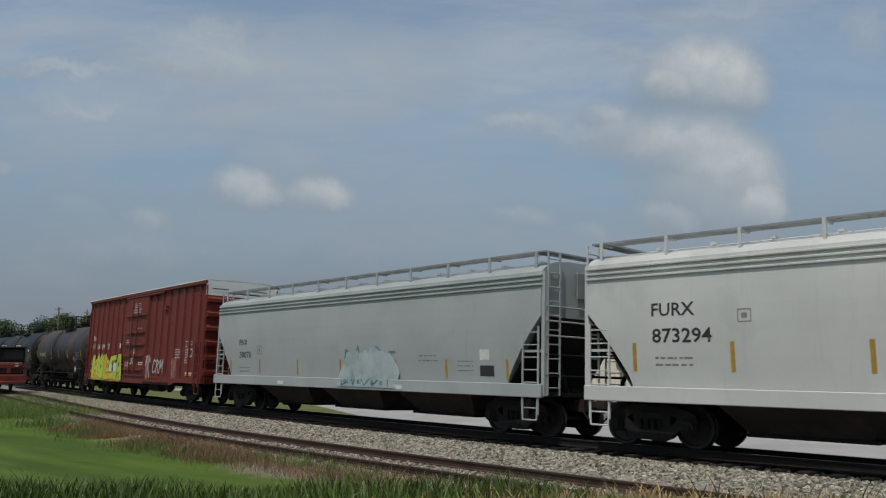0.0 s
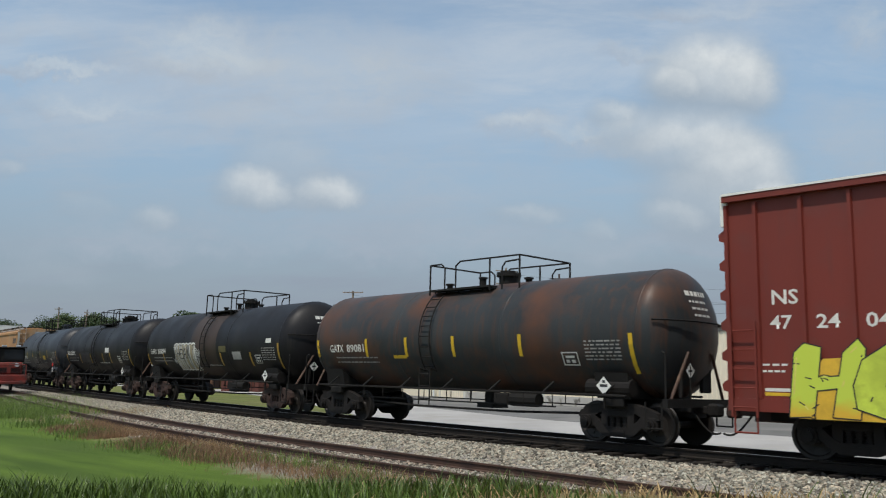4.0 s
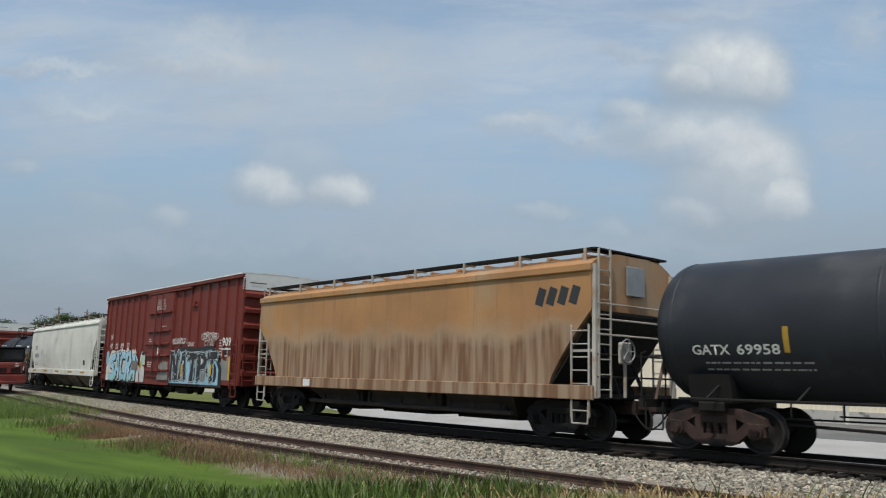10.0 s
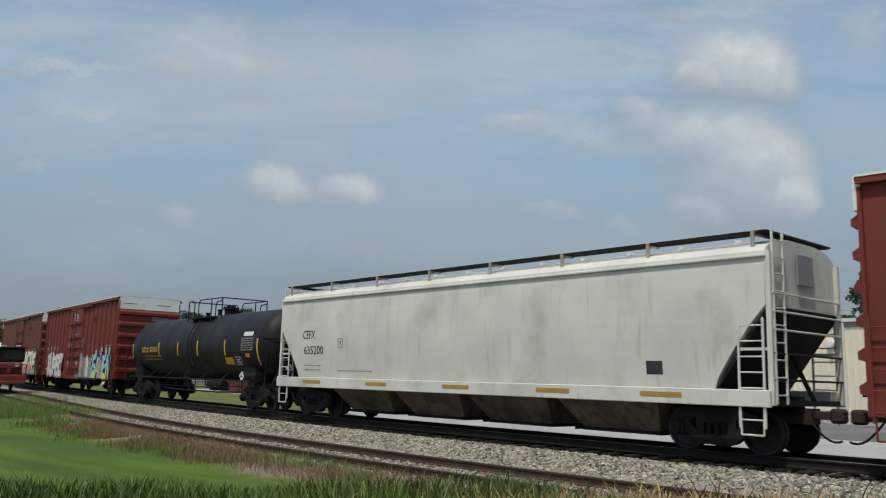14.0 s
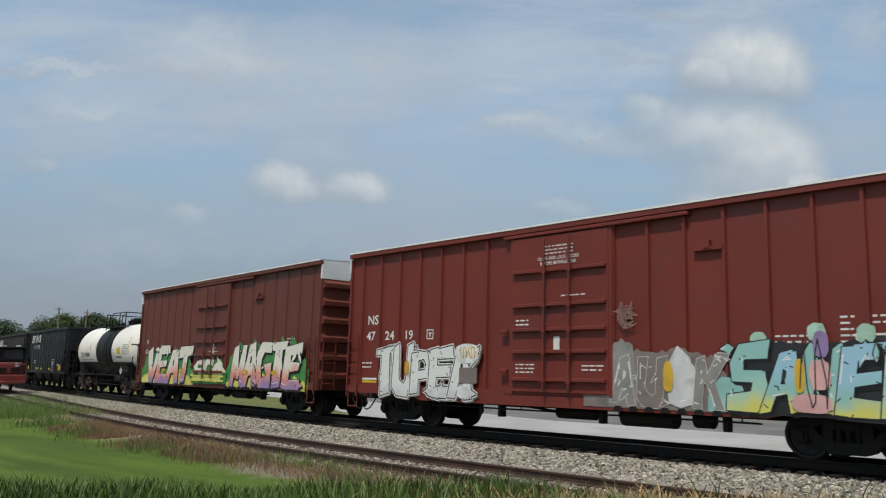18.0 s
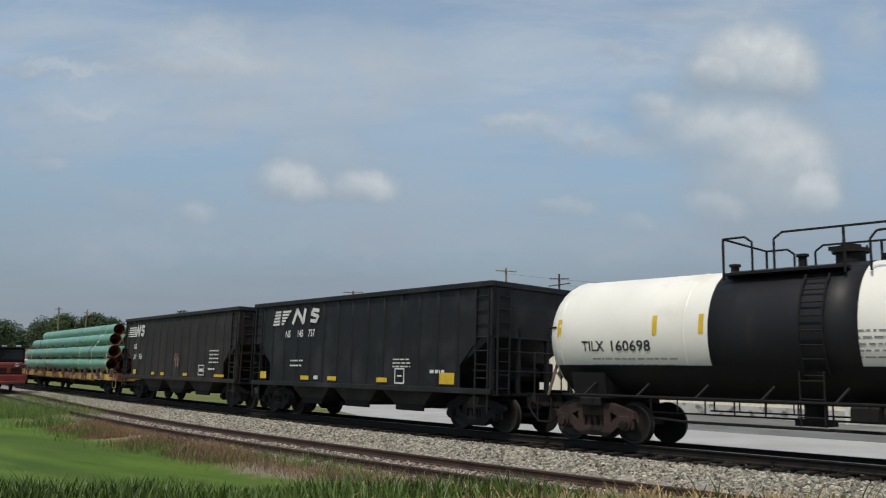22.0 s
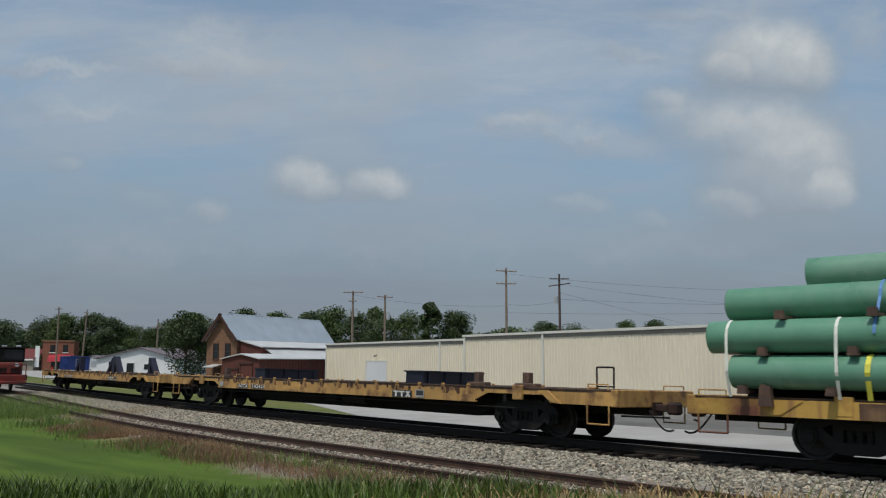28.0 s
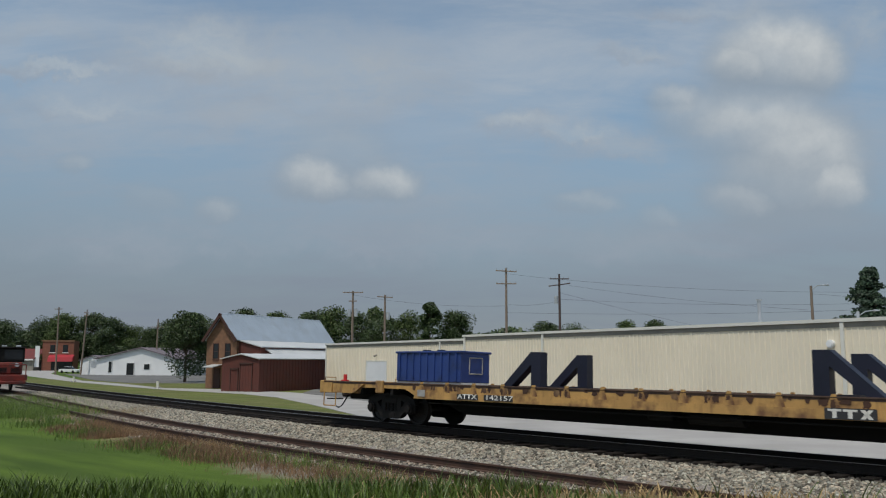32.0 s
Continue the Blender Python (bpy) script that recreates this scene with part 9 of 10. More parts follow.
    glued(car, h, w, 9.05, 9.76, 1.82, 2.13, "faded_paint")
    glued(car, h, w, 11.85, 12.25, 2.42, 2.58, "paint")
    glued(car, h, w, 7.85, 8.5, 2.12, 2.36, "dim_gold", "stencil")
    part("small_print", bars(B(), -h + 6.6, -h + 7.8, 1.58, 1, 0.1, 0.05, 0, w, 44), "paint", car)
    placard(car, -h + 12.0, 1.27, -1.5)
    for k in range(9):                  # streaky pale fill
        rs = random.Random(300 + k)
        x = 3.42 + 0.235 * k
        for q in range(3):
            za, zb = 1.28 + rs.uniform(0, 0.1), 2.38 + rs.uniform(0, 0.16)
            bm = patch(B(), -h + x + 0.085 * q, -h + x + 0.085 * q + 0.088, za, zb, 0, (w[0] + 0.001, w[1]), 6)
            part("paint_fill", bm, SPRAY[rs.choice(("brass", "grey", "brass", "chrome"))], car)
    w3 = (w[0] + 0.003, w[1])
    bm = B()
    for k in range(10):                 # bright outlines between the leaning columns
        x = -h + 3.40 + 0.232 * k
        pts = smooth_line([Vector((x, 2.46 - 0.05 * (k % 2))), Vector((x - 0.05, 1.9)), Vector((x + 0.08, 1.30))])
        if 0 < k < 9:
            pts = pts[:7] if k % 2 else pts[5:]
        fat_line(bm, pts, [0.020] * len(pts), 0, w3)
    for z, amp in ((2.46, 0.06), (1.27, 0.05)):
        pts = [Vector((-h + 3.40 + 2.15 * q / 30, z + amp * abs(math.sin(q * 0.62)))) for q in range(31)]
        fat_line(bm, pts, [0.028] * len(pts), 0, w3)
    part("paint_outline", bm, SPRAY["white"], car, "sprayed letter outlines, white")
    tag_letters(car, "HEAK", -h + 3.52, -h + 4.95, 1.85, 2.36, 0, "black", 0.024, 33, w3)
    bm = B()
    quad(bm, [place((-h + a, b), 0, w3) for a, b in ((4.90, 2.44), (5.42, 2.48), (5.22, 1.92), (5.18, 1.92))])
    part("paint_fill", bm, SPRAY["brass"], car)
    for k in range(3):                  # the coiled flourish
        pts = [Vector((-h + 5.55 + (0.10 + 0.08 * k) * math.cos(a * 0.5), 1.98 + (0.14 + 0.10 * k) * math.sin(a * 0.5))) for a in range(13)]
        bm = B()
        fat_line(bm, pts, [0.020] * len(pts), 0, w3)
        part("paint_tag", bm, SPRAY["white"], car)
    for x, z in ((3.22, 1.75), (5.92, 2.10), (3.40, 2.36)):
        bm = B()
        for a in range(4):
            d = Vector((math.cos(a * 0.785), math.sin(a * 0.785))) * 0.15
            stroke_quad(bm, Vector((-h + x, z)) - d, Vector((-h + x, z)) + d, 0.014, 0, w3)
        part("paint_star", bm, SPRAY["white"], car)

    car, h, w = tank_car(81.1, 93.85, "black tank car with white lettering and amber reflectors", "tank_black", 1.47, 3.94, dome_x=0.7, lad=-0.2)
    tank_print(car, h, w, "FHRX", "260095", 0.26, 0.70, 1.06, 0.98, 2.11)
    stripes(car, h, w, (0.08, 3.1, 5.3, 7.7, 9.1), "gold", 1.62)
    stripes(car, h, w, (12.4,), "gold", 1.45, 0.9)
    tank_panels(car, h, w, 11.2, 10.4)
    glued(car, h, w, 3.3, 5.1, 1.66, 2.25, "tank_grey", "repaint")
    glued(car, h, w, 8.3, 9.0, 2.2, 2.45, "paint")
    part("small_print", bars(B(), -h + 6.9, -h + 8.6, 1.66, 1, 0.1, 0.07, 0, w, 45), "paint", car)
    placard(car, h - 0.95, 1.27, -1.5)

    car, h, w = tank_car(66.1, 78.6, "slate grey tank car with a clean matt shell", "tank_grey", 1.49, 3.98, dome_x=1.0, lad=0.55, span=1.5)
    tank_print(car, h, w, "GATX", "69958", 0.56, 0.80, 1.50, 0.86, 1.92, tall=0.21)
    stripes(car, h, w, (2.5, 4.45, 7.1, 9.4), "gold", 1.95, 0.5)
    stripes(car, h, w, (12.0,), "gold", 1.45, 0.95)
    tank_panels(car, h, w, 10.72, 10.16, 2.32, 1.60)
    glued(car, h, w, 7.95, 8.68, 1.83, 2.11, "yellow", "stencil")
    bm = bars(B(), -h + 5.35, -h + 5.95, 2.0, 5, 0.13, 0.06, 0, w, 40)
    bars(bm, -h + 8.0, -h + 8.8, 1.75, 2, 0.11, 0.05, 0, w, 41)
    part("small_print", bm, "faded_paint", car)
    placard(car, -h + 11.7, 1.2, -1.5)
    bm = B()
    box(bm, -h + 11.55, -h + 11.75, -1.53, -1.48, 1.42, 1.62, 0.01)
    part("flag", bm, "red_lamp", car, "small red marker above the placard")

    # tan hopper
    car, h = covered_hopper("covered_hopper", 49.4, 64.45, 1.38, "rust-streaked tan covered hopper with pale corner frames", "tan_hopper", "tan_trim", 3, top=4.10, round_side=False, walk_dark=True, tri=(1.25, 2.95), lift=0.25)
    for x0, x1, z in ((-h + 3.3, -h + 5.6, 0.50), (-h + 5.8, h - 5.8, 0.44), (h - 5.6, h - 3.3, 0.50)):
        bm = B()
        box(bm, x0, x1, -0.95, 0.95, z, 0.98, 0.03)
        for q in range(3):
            xx = x0 + 0.2 + (x1 - x0 - 0.4) * q / 2
            box(bm, xx - 0.02, xx + 0.02, -0.99, -0.95, z + 0.02, 0.96)
        part("discharge_pan", bm, "bay", car, "grimy pneumatic discharge pan")
    for z, q in ((0.98, 0.05), (0.52, 0.06)):
        bm = B()
        rod(bm, (-h + 2.9, -1.12, z), (h - 2.9, -1.12, z), q, 8)
        part("discharge_pipe", bm, "bay", car)
    brake_wheel(car, h + 0.16, -0.55, 2.05, "galv_walk")
    bm = B()
    box(bm, h + 0.02, h + 0.14, -0.75, -0.35, 1.75, 2.25, 0.03)
    rod(bm, (h + 0.08, -0.55, 1.0), (h + 0.08, -0.55, 1.75), 0.04, 6)
    part("brake_gear", bm, "tan_trim", car)
    bm = B()
    for a in range(4):
        x = h - 1.62 + a * 0.345
        stroke_quad(bm, Vector((x, 3.16)), Vector((x + 0.10, 3.44)), 0.125, y, None)
    part("company_mark", bm, "ink", car, "dark block logo on the tan side")
    part("sill_plate", patch(B(), -h + 3.2, -h + 3.6, 0.98, 1.2, -1.652), "paint", car)

    # red boxcar with blue letters
    car, h = boxcar(31.45, 48.05, "dark red high-roof boxcar sprayed with pale blue letters", "box_red", 4)
    common(car, h, ("47", "22", "69"), (0.0, 0.84, 1.70, 2.70))
    ground_coat(car, -h + 0.75, -h + 5.75, 0.80, 2.48, NEAR - 0.005, "blush", 41, 0.22)
    wild_letters(car, "SACRA", -h + 1.25, -h + 5.35, 0.78, 2.30, NEAR - 0.007, [("sky", "sky", "aqua"), ("sky", "sky", "aqua"), "sky"], "black", 41, 0.026, "black", None, 0.16, "white", 1.06)
    blot(car, -h + 0.65, -h + 1.1, 1.55, 2.3, NEAR - 0.012, "sky", 3)
    blot(car, -h + 2.55, -h + 2.75, 1.45, 1.80, NEAR - 0.037, "amber", 31)
    part("paint_patch", patch(B(), -h + 4.75, -h + 5.55, 1.36, 1.78, NEAR - 0.038), SPRAY["smoke"], car)
    blot(car, -h + 5.80, -h + 6.55, 0.9, 2.25, NEAR - 0.009, "blush", 5)
    blot(car, -h + 6.0, -h + 6.48, 1.52, 2.15, NEAR - 0.012, "mint", 6)
    blot(car, -h + 6.02, -h + 6.46, 2.02, 2.22, NEAR - 0.013, "black", 36)
    blot(car, -h + 5.84, -h + 6.05, 1.35, 1.75, NEAR - 0.014, "amber", 7)
    part("paint_patch", patch(B(), -h + 5.90, -h + 6.52, 0.80, 1.42, NEAR - 0.015), SPRAY["chrome"], car)
    ground_coat(car, -h + 8.3, -h + 9.6, 0.95, 1.95, NEAR - 0.045, "grey", 8, 0.5)
    ground_coat(car, -h + 14.6, -h + 16.0, 1.05, 2.05, NEAR - 0.005, "grey", 9, 0.4, None, True)
    ground_coat(car, -h + 9.68, -h + 15.15, 0.76, 2.42, NEAR - 0.007, "black", 43, 0.10)
    ground_coat(car, -h + 9.72, -h + 14.85, 0.84, 2.28, NEAR - 0.009, "sky", 44, 0.14)
    for k in range(5):
        blot(car, -h + 9.9 + 1.05 * k, -h + 10.5 + 1.05 * k, 0.9, 1.7, NEAR - 0.0095, "grey" if k % 2 else "black", 70 + k)
    wild_letters(car, "NATPT", -h + 9.75, -h + 14.75, 0.92, 2.28, NEAR - 0.01, ["black"], "white", 43, 0.022, "sky", "black", 0.10, "sky", 0.94, 0.3)
    for x in (11.05, 14.05):
        blot(car, -h + x, -h + x + 0.20, 1.15, 1.68, NEAR - 0.037, "amber", 9)
    tag_letters(car, "TEISH", -h + 13.15, -h + 14.5, 2.58, 2.92, NEAR - 0.007, "blush", 0.018, 44)
    scribble(car, -h + 12.95, -h + 14.7, 2.62, 2.86, NEAR - 0.008, "white", 48, 6, 0.012)
    tag_letters(car, "CIVU", -h + 13.3, -h + 14.3, 2.38, 2.58, NEAR - 0.008, "blush", 0.015, 47)
    tag_letters(car, "ECSNTAI", -h + 9.85, -h + 11.25, 2.50, 2.74, NEAR - 0.007, "blush", 0.018, 45)
    scribble(car, -h + 9.8, -h + 11.45, 2.50, 2.72, NEAR - 0.008, "white", 49, 7, 0.010)
    tag_letters(car, "UNAI", -h + 11.6, -h + 12.3, 2.38, 2.56, NEAR - 0.007, "blush", 0.018, 46)
    lettering("lettering", "909", 0.34, (-h + 15.05, NEAR - 0.010, 2.34), car, "paint", width=0.78)
    part("paint_tag", patch(B(), -h + 15.05, -h + 15.85, 2.20, 2.25, NEAR - 0.010), SPRAY["white"], car)
    part("paint_tag", patch(B(), -h + 15.75, -h + 15.95, 1.05, 1.95, NEAR - 0.014), SPRAY["amber"], car)

    # white hopper
    car, h = covered_hopper("covered_hopper", 12.4, 29.9, 1.45, "dusty white covered hopper with dark sooty lower side", "white_hopper", "white_hopper", 4, top=4.02, bay_paint="bay_tan", walk_dark=True, lift=0.27, eaves=1)
    for sy in (-1, 1):
        bm = B()
        box(bm, -h + 0.15, h - 0.15, sy * 1.52 - 0.02, sy * 1.52 + 0.02, 3.60, 3.66)
        part("eave_strip", bm, "bay", car)
    lettering("lettering", "CEFX", 0.28, (-h + 1.45, y, 2.50), car, "ink", width=0.72)
    lettering("lettering", "635200", 0.28, (-h + 1.52, y, 2.00), car, "ink", width=1.12)
    part("small_print", bars(B(), -h + 1.55, -h + 2.5, 1.66, 2, 0.14, 0.06, y, seed=5), "faded_ink", car)
    bm = B()
    for a, b, c, d in ((0, .28, .25, .28), (0, .28, 0, .03), (0, .03, 0, .28), (.25, .28, 0, .28), (.10, .18, .08, .20)):
        patch(bm, -h + 3.45 + a, -h + 3.45 + b, 2.20 + c, 2.20 + d, y)
    bars(bm, -h + 3.4, -h + 5.2, 1.50, 1, 0.1, 0.05, y, seed=52)
    part("stencil", bm, "faded_ink", car)
    bm = B(); patch(bm, h - 2.75, h - 2.35, 1.52, 1.80, y)
    part("stencil", bm, "ink", car)
    for x in (1.2, 4.6, 8.0, 11.3, 14.2):
        bm = B()
        patch(bm, -h + x + 0.45, -h + x + 1.45, 1.07, 1.17, -1.652)
        part("reflector", bm, "gold", car)

    # black tank, yellow letters
    car, h, w = tank_car(-3.0, 10.6, "glossy black tank car with yellow lettering", "tank_black", rusty=False, dome_x=0.75, lad=0.5, ink="yellow", brace="under")
    tank_print(car, h, w, "UTLX", "651003", 1.36, 0.88, 2.35, 0.90, 2.18, "yellow", 0.25)
    stripes(car, h, w, (0.06, 3.51, 5.78, 7.92, 10.61), "yellow", 2.0, 0.6)
    stripes(car, h, w, (13.4,), "yellow", 1.6, 1.0)
    tank_panels(car, h, w, 12.05, 11.46, 2.64, 1.6)
    glued(car, h, w, 12.16, 12.95, 2.72, 2.88, "paint")
    glued(car, h, w, 12.38, 12.74, 1.92, 2.06, "orange")
    glued(car, h, w, 10.53, 11.26, 1.62, 1.91, "yellow")
    placard(car, -h + 12.5, 1.22, -1.5)

    # red boxcar, chrome letters
    car, h = boxcar(-21.72, -5.15, "dark red high-roof boxcar sprayed with chrome letters and murals", "box_red", 5)
    common(car, h, ("47", "24", "19"), (0.0, 0.86, 1.72, 2.68))
    wild_letters(car, "IUPEA", -h + 1.40, -h + 5.35, 0.80, 2.25, NEAR - 0.007, [("white", "white", "chrome")], "black", 51, 0.030, "smoke", "white", 0.10, "chrome", 1.16, 0.8)
    blot(car, -h + 4.75, -h + 5.65, 1.72, 2.25, NEAR - 0.034, "white", 11)
    scribble(car, -h + 4.95, -h + 5.55, 1.86, 2.14, NEAR - 0.036, "amber", 19, 4, 0.014)
    part("paint_patch", patch(B(), -h + 4.95, -h + 5.60, 1.22, 1.62, NEAR - 0.035), SPRAY["smoke"], car)
    blot(car, -h + 4.85, -h + 5.35, 0.82, 1.18, NEAR - 0.037, "white", 13)
    blot(car, -h + 2.75, -h + 2.95, 1.4, 1.80, NEAR - 0.038, "amber", 14)
    ground_coat(car, -h + 8.95, -h + 12.6, 0.80, 2.22, NEAR - 0.004, "smoke", 52, 0.35)
    ground_coat(car, -h + 9.6, -h + 10.35, 0.82, 2.42, NEAR - 0.006, "grey", 54, 0.3)
    ground_coat(car, -h + 12.0, -h + 12.8, 0.82, 1.6, NEAR - 0.006, "aqua", 55, 0.4)
    wild_letters(car, "AUOK", -h + 9.70, -h + 12.40, 0.82, 2.06, NEAR - 0.007, ["grey", "smoke", "chrome", "grey"], "blush", 52, 0.012, None, None, 0.05, "white", 1.0, 0.6)
    blot(car, -h + 11.0, -h + 11.25, 1.15, 1.80, NEAR - 0.037, "amber", 56)
    for k in range(16):                 # an old tag, half scrubbed off
        rs = random.Random(900 + k)
        tag_letters(car, rs.choice("ISKMCL"), -h + 9.65 + 0.55 * rs.random(), -h + 9.85 + 0.55 * rs.random() + 0.05, 2.45 + 0.55 * rs.random(), 2.62 + 0.5 * rs.random(), NEAR - 0.007, "faint", 0.012, 57 + k)
    ground_coat(car, -h + 12.35, -h + 15.95, 0.80, 2.25, NEAR - 0.005, "black", 53, 0.18)
    for x, z in ((12.9, 2.35), (14.0, 2.5), (14.85, 2.45), (15.5, 2.45)):
        blot(car, -h + x, -h + x + 0.35, z - 0.35, z, NEAR - 0.0065, "mint", int(x * 10))
    wild_letters(car, "SAHEN", -h + 12.45, -h + 15.95, 0.82, 2.15, NEAR - 0.007, [("aqua", "mint", "lemon"), ("sky", "aqua", "lemon")], "black", 53, 0.022, "black", None, 0.16, "white", 1.14)
    blot(car, -h + 13.75, -h + 13.95, 1.2, 1.85, NEAR - 0.036, "amber", 59)
    blot(car, -h + 14.02, -h + 14.42, 1.25, 1.85, NEAR - 0.037, "pink", 15)
    blot(car, -h + 13.65, -h + 14.45, 0.86, 1.22, NEAR - 0.038, "pink", 16)
    blot(car, -h + 14.10, -h + 14.40, 1.85, 2.35, NEAR - 0.038, "violet", 17)
    scribble(car, -h + 13.85, -h + 14.42, 0.95, 2.2, NEAR - 0.04, "black", 18, 2, 0.012)

    # brown boxcar, green mural
    car, h = boxcar(-39.75, -23.3, "brown boxcar with a green and peach spray mural", "box_brown", 6, smooth=True)
    lettering("lettering", "NS", 0.20, (-h + 0.86, PANEL - 0.004, 2.56), car, "paint", 0.85)
    lettering("lettering", "472", 0.20, (-h + 0.81, PANEL - 0.004, 2.10), car, "paint", 0.85)
    lettering("lettering", "211", 0.20, (-h + 1.62, PANEL - 0.004, 2.10), car, "paint", 0.80)
    bm = bars(B(), h - 2.2, h - 1.6, 2.55, 4, 0.12, 0.06, PANEL - 0.004, seed=16)
    bars(bm, h - 1.5, h - 1.25, 2.3, 8, 0.12, 0.06, PANEL - 0.004, seed=17)
    part("small_print", bm, "paint", car)
    dusk = ("cream", "peach", "violet")
    ground_coat(car, -h + 0.75, -h + 6.75, 0.80, 2.62, NEAR - 0.004, "leaf", 61, 0.42, None, True)
    ground_coat(car, -h + 0.80, -h + 6.70, 0.80, 1.42, NEAR - 0.006, "lemon", 64, 0.5, None, True)
    wild_letters(car, "VEAT", -h + 1.35, -h + 6.25, 0.80, 2.42, NEAR - 0.008, [dusk], "black", 61, 0.018, "black", None, 0.22, "white", 1.15, 0.9)
    ground_coat(car, -h + 6.65, -h + 9.85, 0.90, 2.05, NEAR - 0.050, "leaf", 62, 0.5, None, True)
    wild_letters(car, "SCO", -h + 6.75, -h + 9.5, 0.94, 1.92, NEAR - 0.053, [("cream", "lemon", "lemon")], "leaf", 62, 0.018, "leaf", None, 0.25, "white", 1.1)
    star(car, -h + 8.72, 2.14, 0.46, NEAR - 0.112, "white")
    ground_coat(car, -h + 9.75, -h + 15.95, 0.80, 2.72, NEAR - 0.004, "leaf", 63, 0.36, None, True)
    ground_coat(car, -h + 9.80, -h + 15.90, 0.80, 1.42, NEAR - 0.006, "lemon", 65, 0.5, None, True)
    wild_letters(car, "MAGIE", -h + 10.2, -h + 15.3, 0.80, 2.50, NEAR - 0.008, [dusk], "black", 63, 0.018, "black", None, 0.22, "white", 1.15, 0.9)
    for x in (3.2, 5.2, 11.2, 13.4):
        blot(car, -h + x, -h + x + 0.45, 1.30, 1.45, NEAR - 0.032, "amber", int(x * 10))
    for k in range(3):
        part("door_stripe", patch(B(), -h + 6.65, -h + 9.7, 0.98 + 0.17 * k, 1.05 + 0.17 * k, NEAR - 0.08), SPRAY["lemon"], car)

    # white tank with a black belt
    car, h, w = tank_car(-51.68, -41.70, "cream white tank car with a black middle band", "tank_white", radius=1.38, top=3.75, band=(-1.14, 1.75), rusty=True, dome_x=0.85, lad=0.95, ink="faded_ink")
    bm = B()
    seg = 24
    rings = [[(x, 1.394 * math.cos(math.radians(208 + 124 * i / seg)), 2.37 + 1.394 * math.sin(math.radians(208 + 124 * i / seg))) for i in range(seg + 1)] for x in (-h - 0.05, h + 0.05)]
    part("belly", loft(bm, rings, caps=False, closed=False, smooth=True), "tank_black", car, "black painted tank belly")
    tank_print(car, h, w, "TILX", "160698", 0.72, 0.60, 1.44, 1.0, 2.02, "ink", 0.24)
    stripes(car, h, w, (0.08, 2.62, 3.70, 6.60), "yellow", 2.35, 0.42)
    stripes(car, h, w, (9.62,), "yellow", 2.15, 0.85)
    bm = bars(B(), -h + 8.55, -h + 9.5, 2.60, 6, 0.09, 0.06, 0, w, 8)
    bars(bm, -h + 6.72, -h + 7.5, 2.36, 5, 0.12, 0.05, 0, w, 9)
    part("test_panel", bm, "faded_ink", car)
    glued(car, h, w, 7.65, 8.26, 2.12, 2.46, "yellow")
    glued(car, h, w, 7.5, 8.5, 1.92, 2.02, "faded_ink", "stencil")
    placard(car, -h + 9.1, 1.27, -1.5)

    # coal hoppers
    car, h = coal_hopper(-65.8, -53.55, "black open-top hopper with white numbers and yellow reflectors", "coal_black", False)
    yc = -1.580
    q = 0.45                            # how far the logo stands from the corner
    bm = B()
    for k in range(5):
        za = 3.00 + 0.105 * k
        quad(bm, [(-h + q + a, yc, b) for a, b in ((0.86 + 0.035 * k, za), (1.30 + 0.02 * k, za), (1.315 + 0.02 * k, za + 0.07), (0.885 + 0.035 * k, za + 0.07))])
        quad(bm, [(-h + q + a, yc, b) for a, b in ((1.45 + 0.01 * k, za), (1.56 + 0.11 * k, za), (1.63 + 0.11 * k, za + 0.07), (1.46 + 0.01 * k, za + 0.07))])
    for a, b, c, d in ((2.2, 3.05, 2.45, 3.48), (2.45, 3.48, 2.85, 3.05), (2.85, 3.05, 2.95, 3.48)):
        stroke_quad(bm, Vector((-h + q + a, b)), Vector((-h + q + c, d)), 0.07, yc, None)
    for a, b, c, d in STROKES["S"]:
        stroke_quad(bm, Vector((-h + q + 3.3 + a * 0.5, 3.07 + b * 0.38)), Vector((-h + q + 3.3 + c * 0.5, 3.07 + d * 0.38)), 0.06, yc, None)
    part("company_mark", bm, "paint", car, "white striped logo")
    lettering("lettering", "NS", 0.24, (-h + q + 1.75, yc, 2.58), car, "paint", 0.8)
    lettering("lettering", "145", 0.24, (-h + q + 2.5, yc, 2.58), car, "paint", 0.8)
    lettering("lettering", "757", 0.24, (-h + q + 3.2, yc, 2.58), car, "paint", 0.8)
    for x, wd, tl in ((0.6, 0.42, 0.24), (3.3, 0.5, 0.13), (4.9, 0.5, 0.13), (7.5, 0.5, 0.13), (10.3, 0.6, 0.30)):
        part("reflector", patch(B(), -h + x, -h + x + wd, 1.18, 1.18 + tl, yc), "yellow", car)
    bm = bars(B(), -h + 2.6, -h + 3.4, 1.82, 2, 0.16, 0.08, yc, seed=3)
    bars(bm, h - 4.0, h - 3.2, 1.85, 3, 0.1, 0.06, yc, seed=4)
    patch(bm, -h + 4.1, -h + 4.35, 1.2, 1.32, yc)
    bars(bm, h - 2.35, h - 1.75, 1.55, 1, 0.1, 0.14, yc, seed=6)
    part("small_print", bm, "paint", car)
    bm = B()
    for a, b, c, d in ((0, .45, .40, .44), (0, .45, 0, .04), (0, .04, 0, .44), (.41, .45, 0, .44), (.12, .33, .2, .24)):
        patch(bm, h - 3.9 + a, h - 3.9 + b, 1.15 + c, 1.15 + d, yc)
    part("stencil", bm, "paint", car)

    car, h = coal_hopper(-80.0, -67.1, "worn brownish black open-top hopper with a white striped logo", "coal_worn", True)
    bm = B()
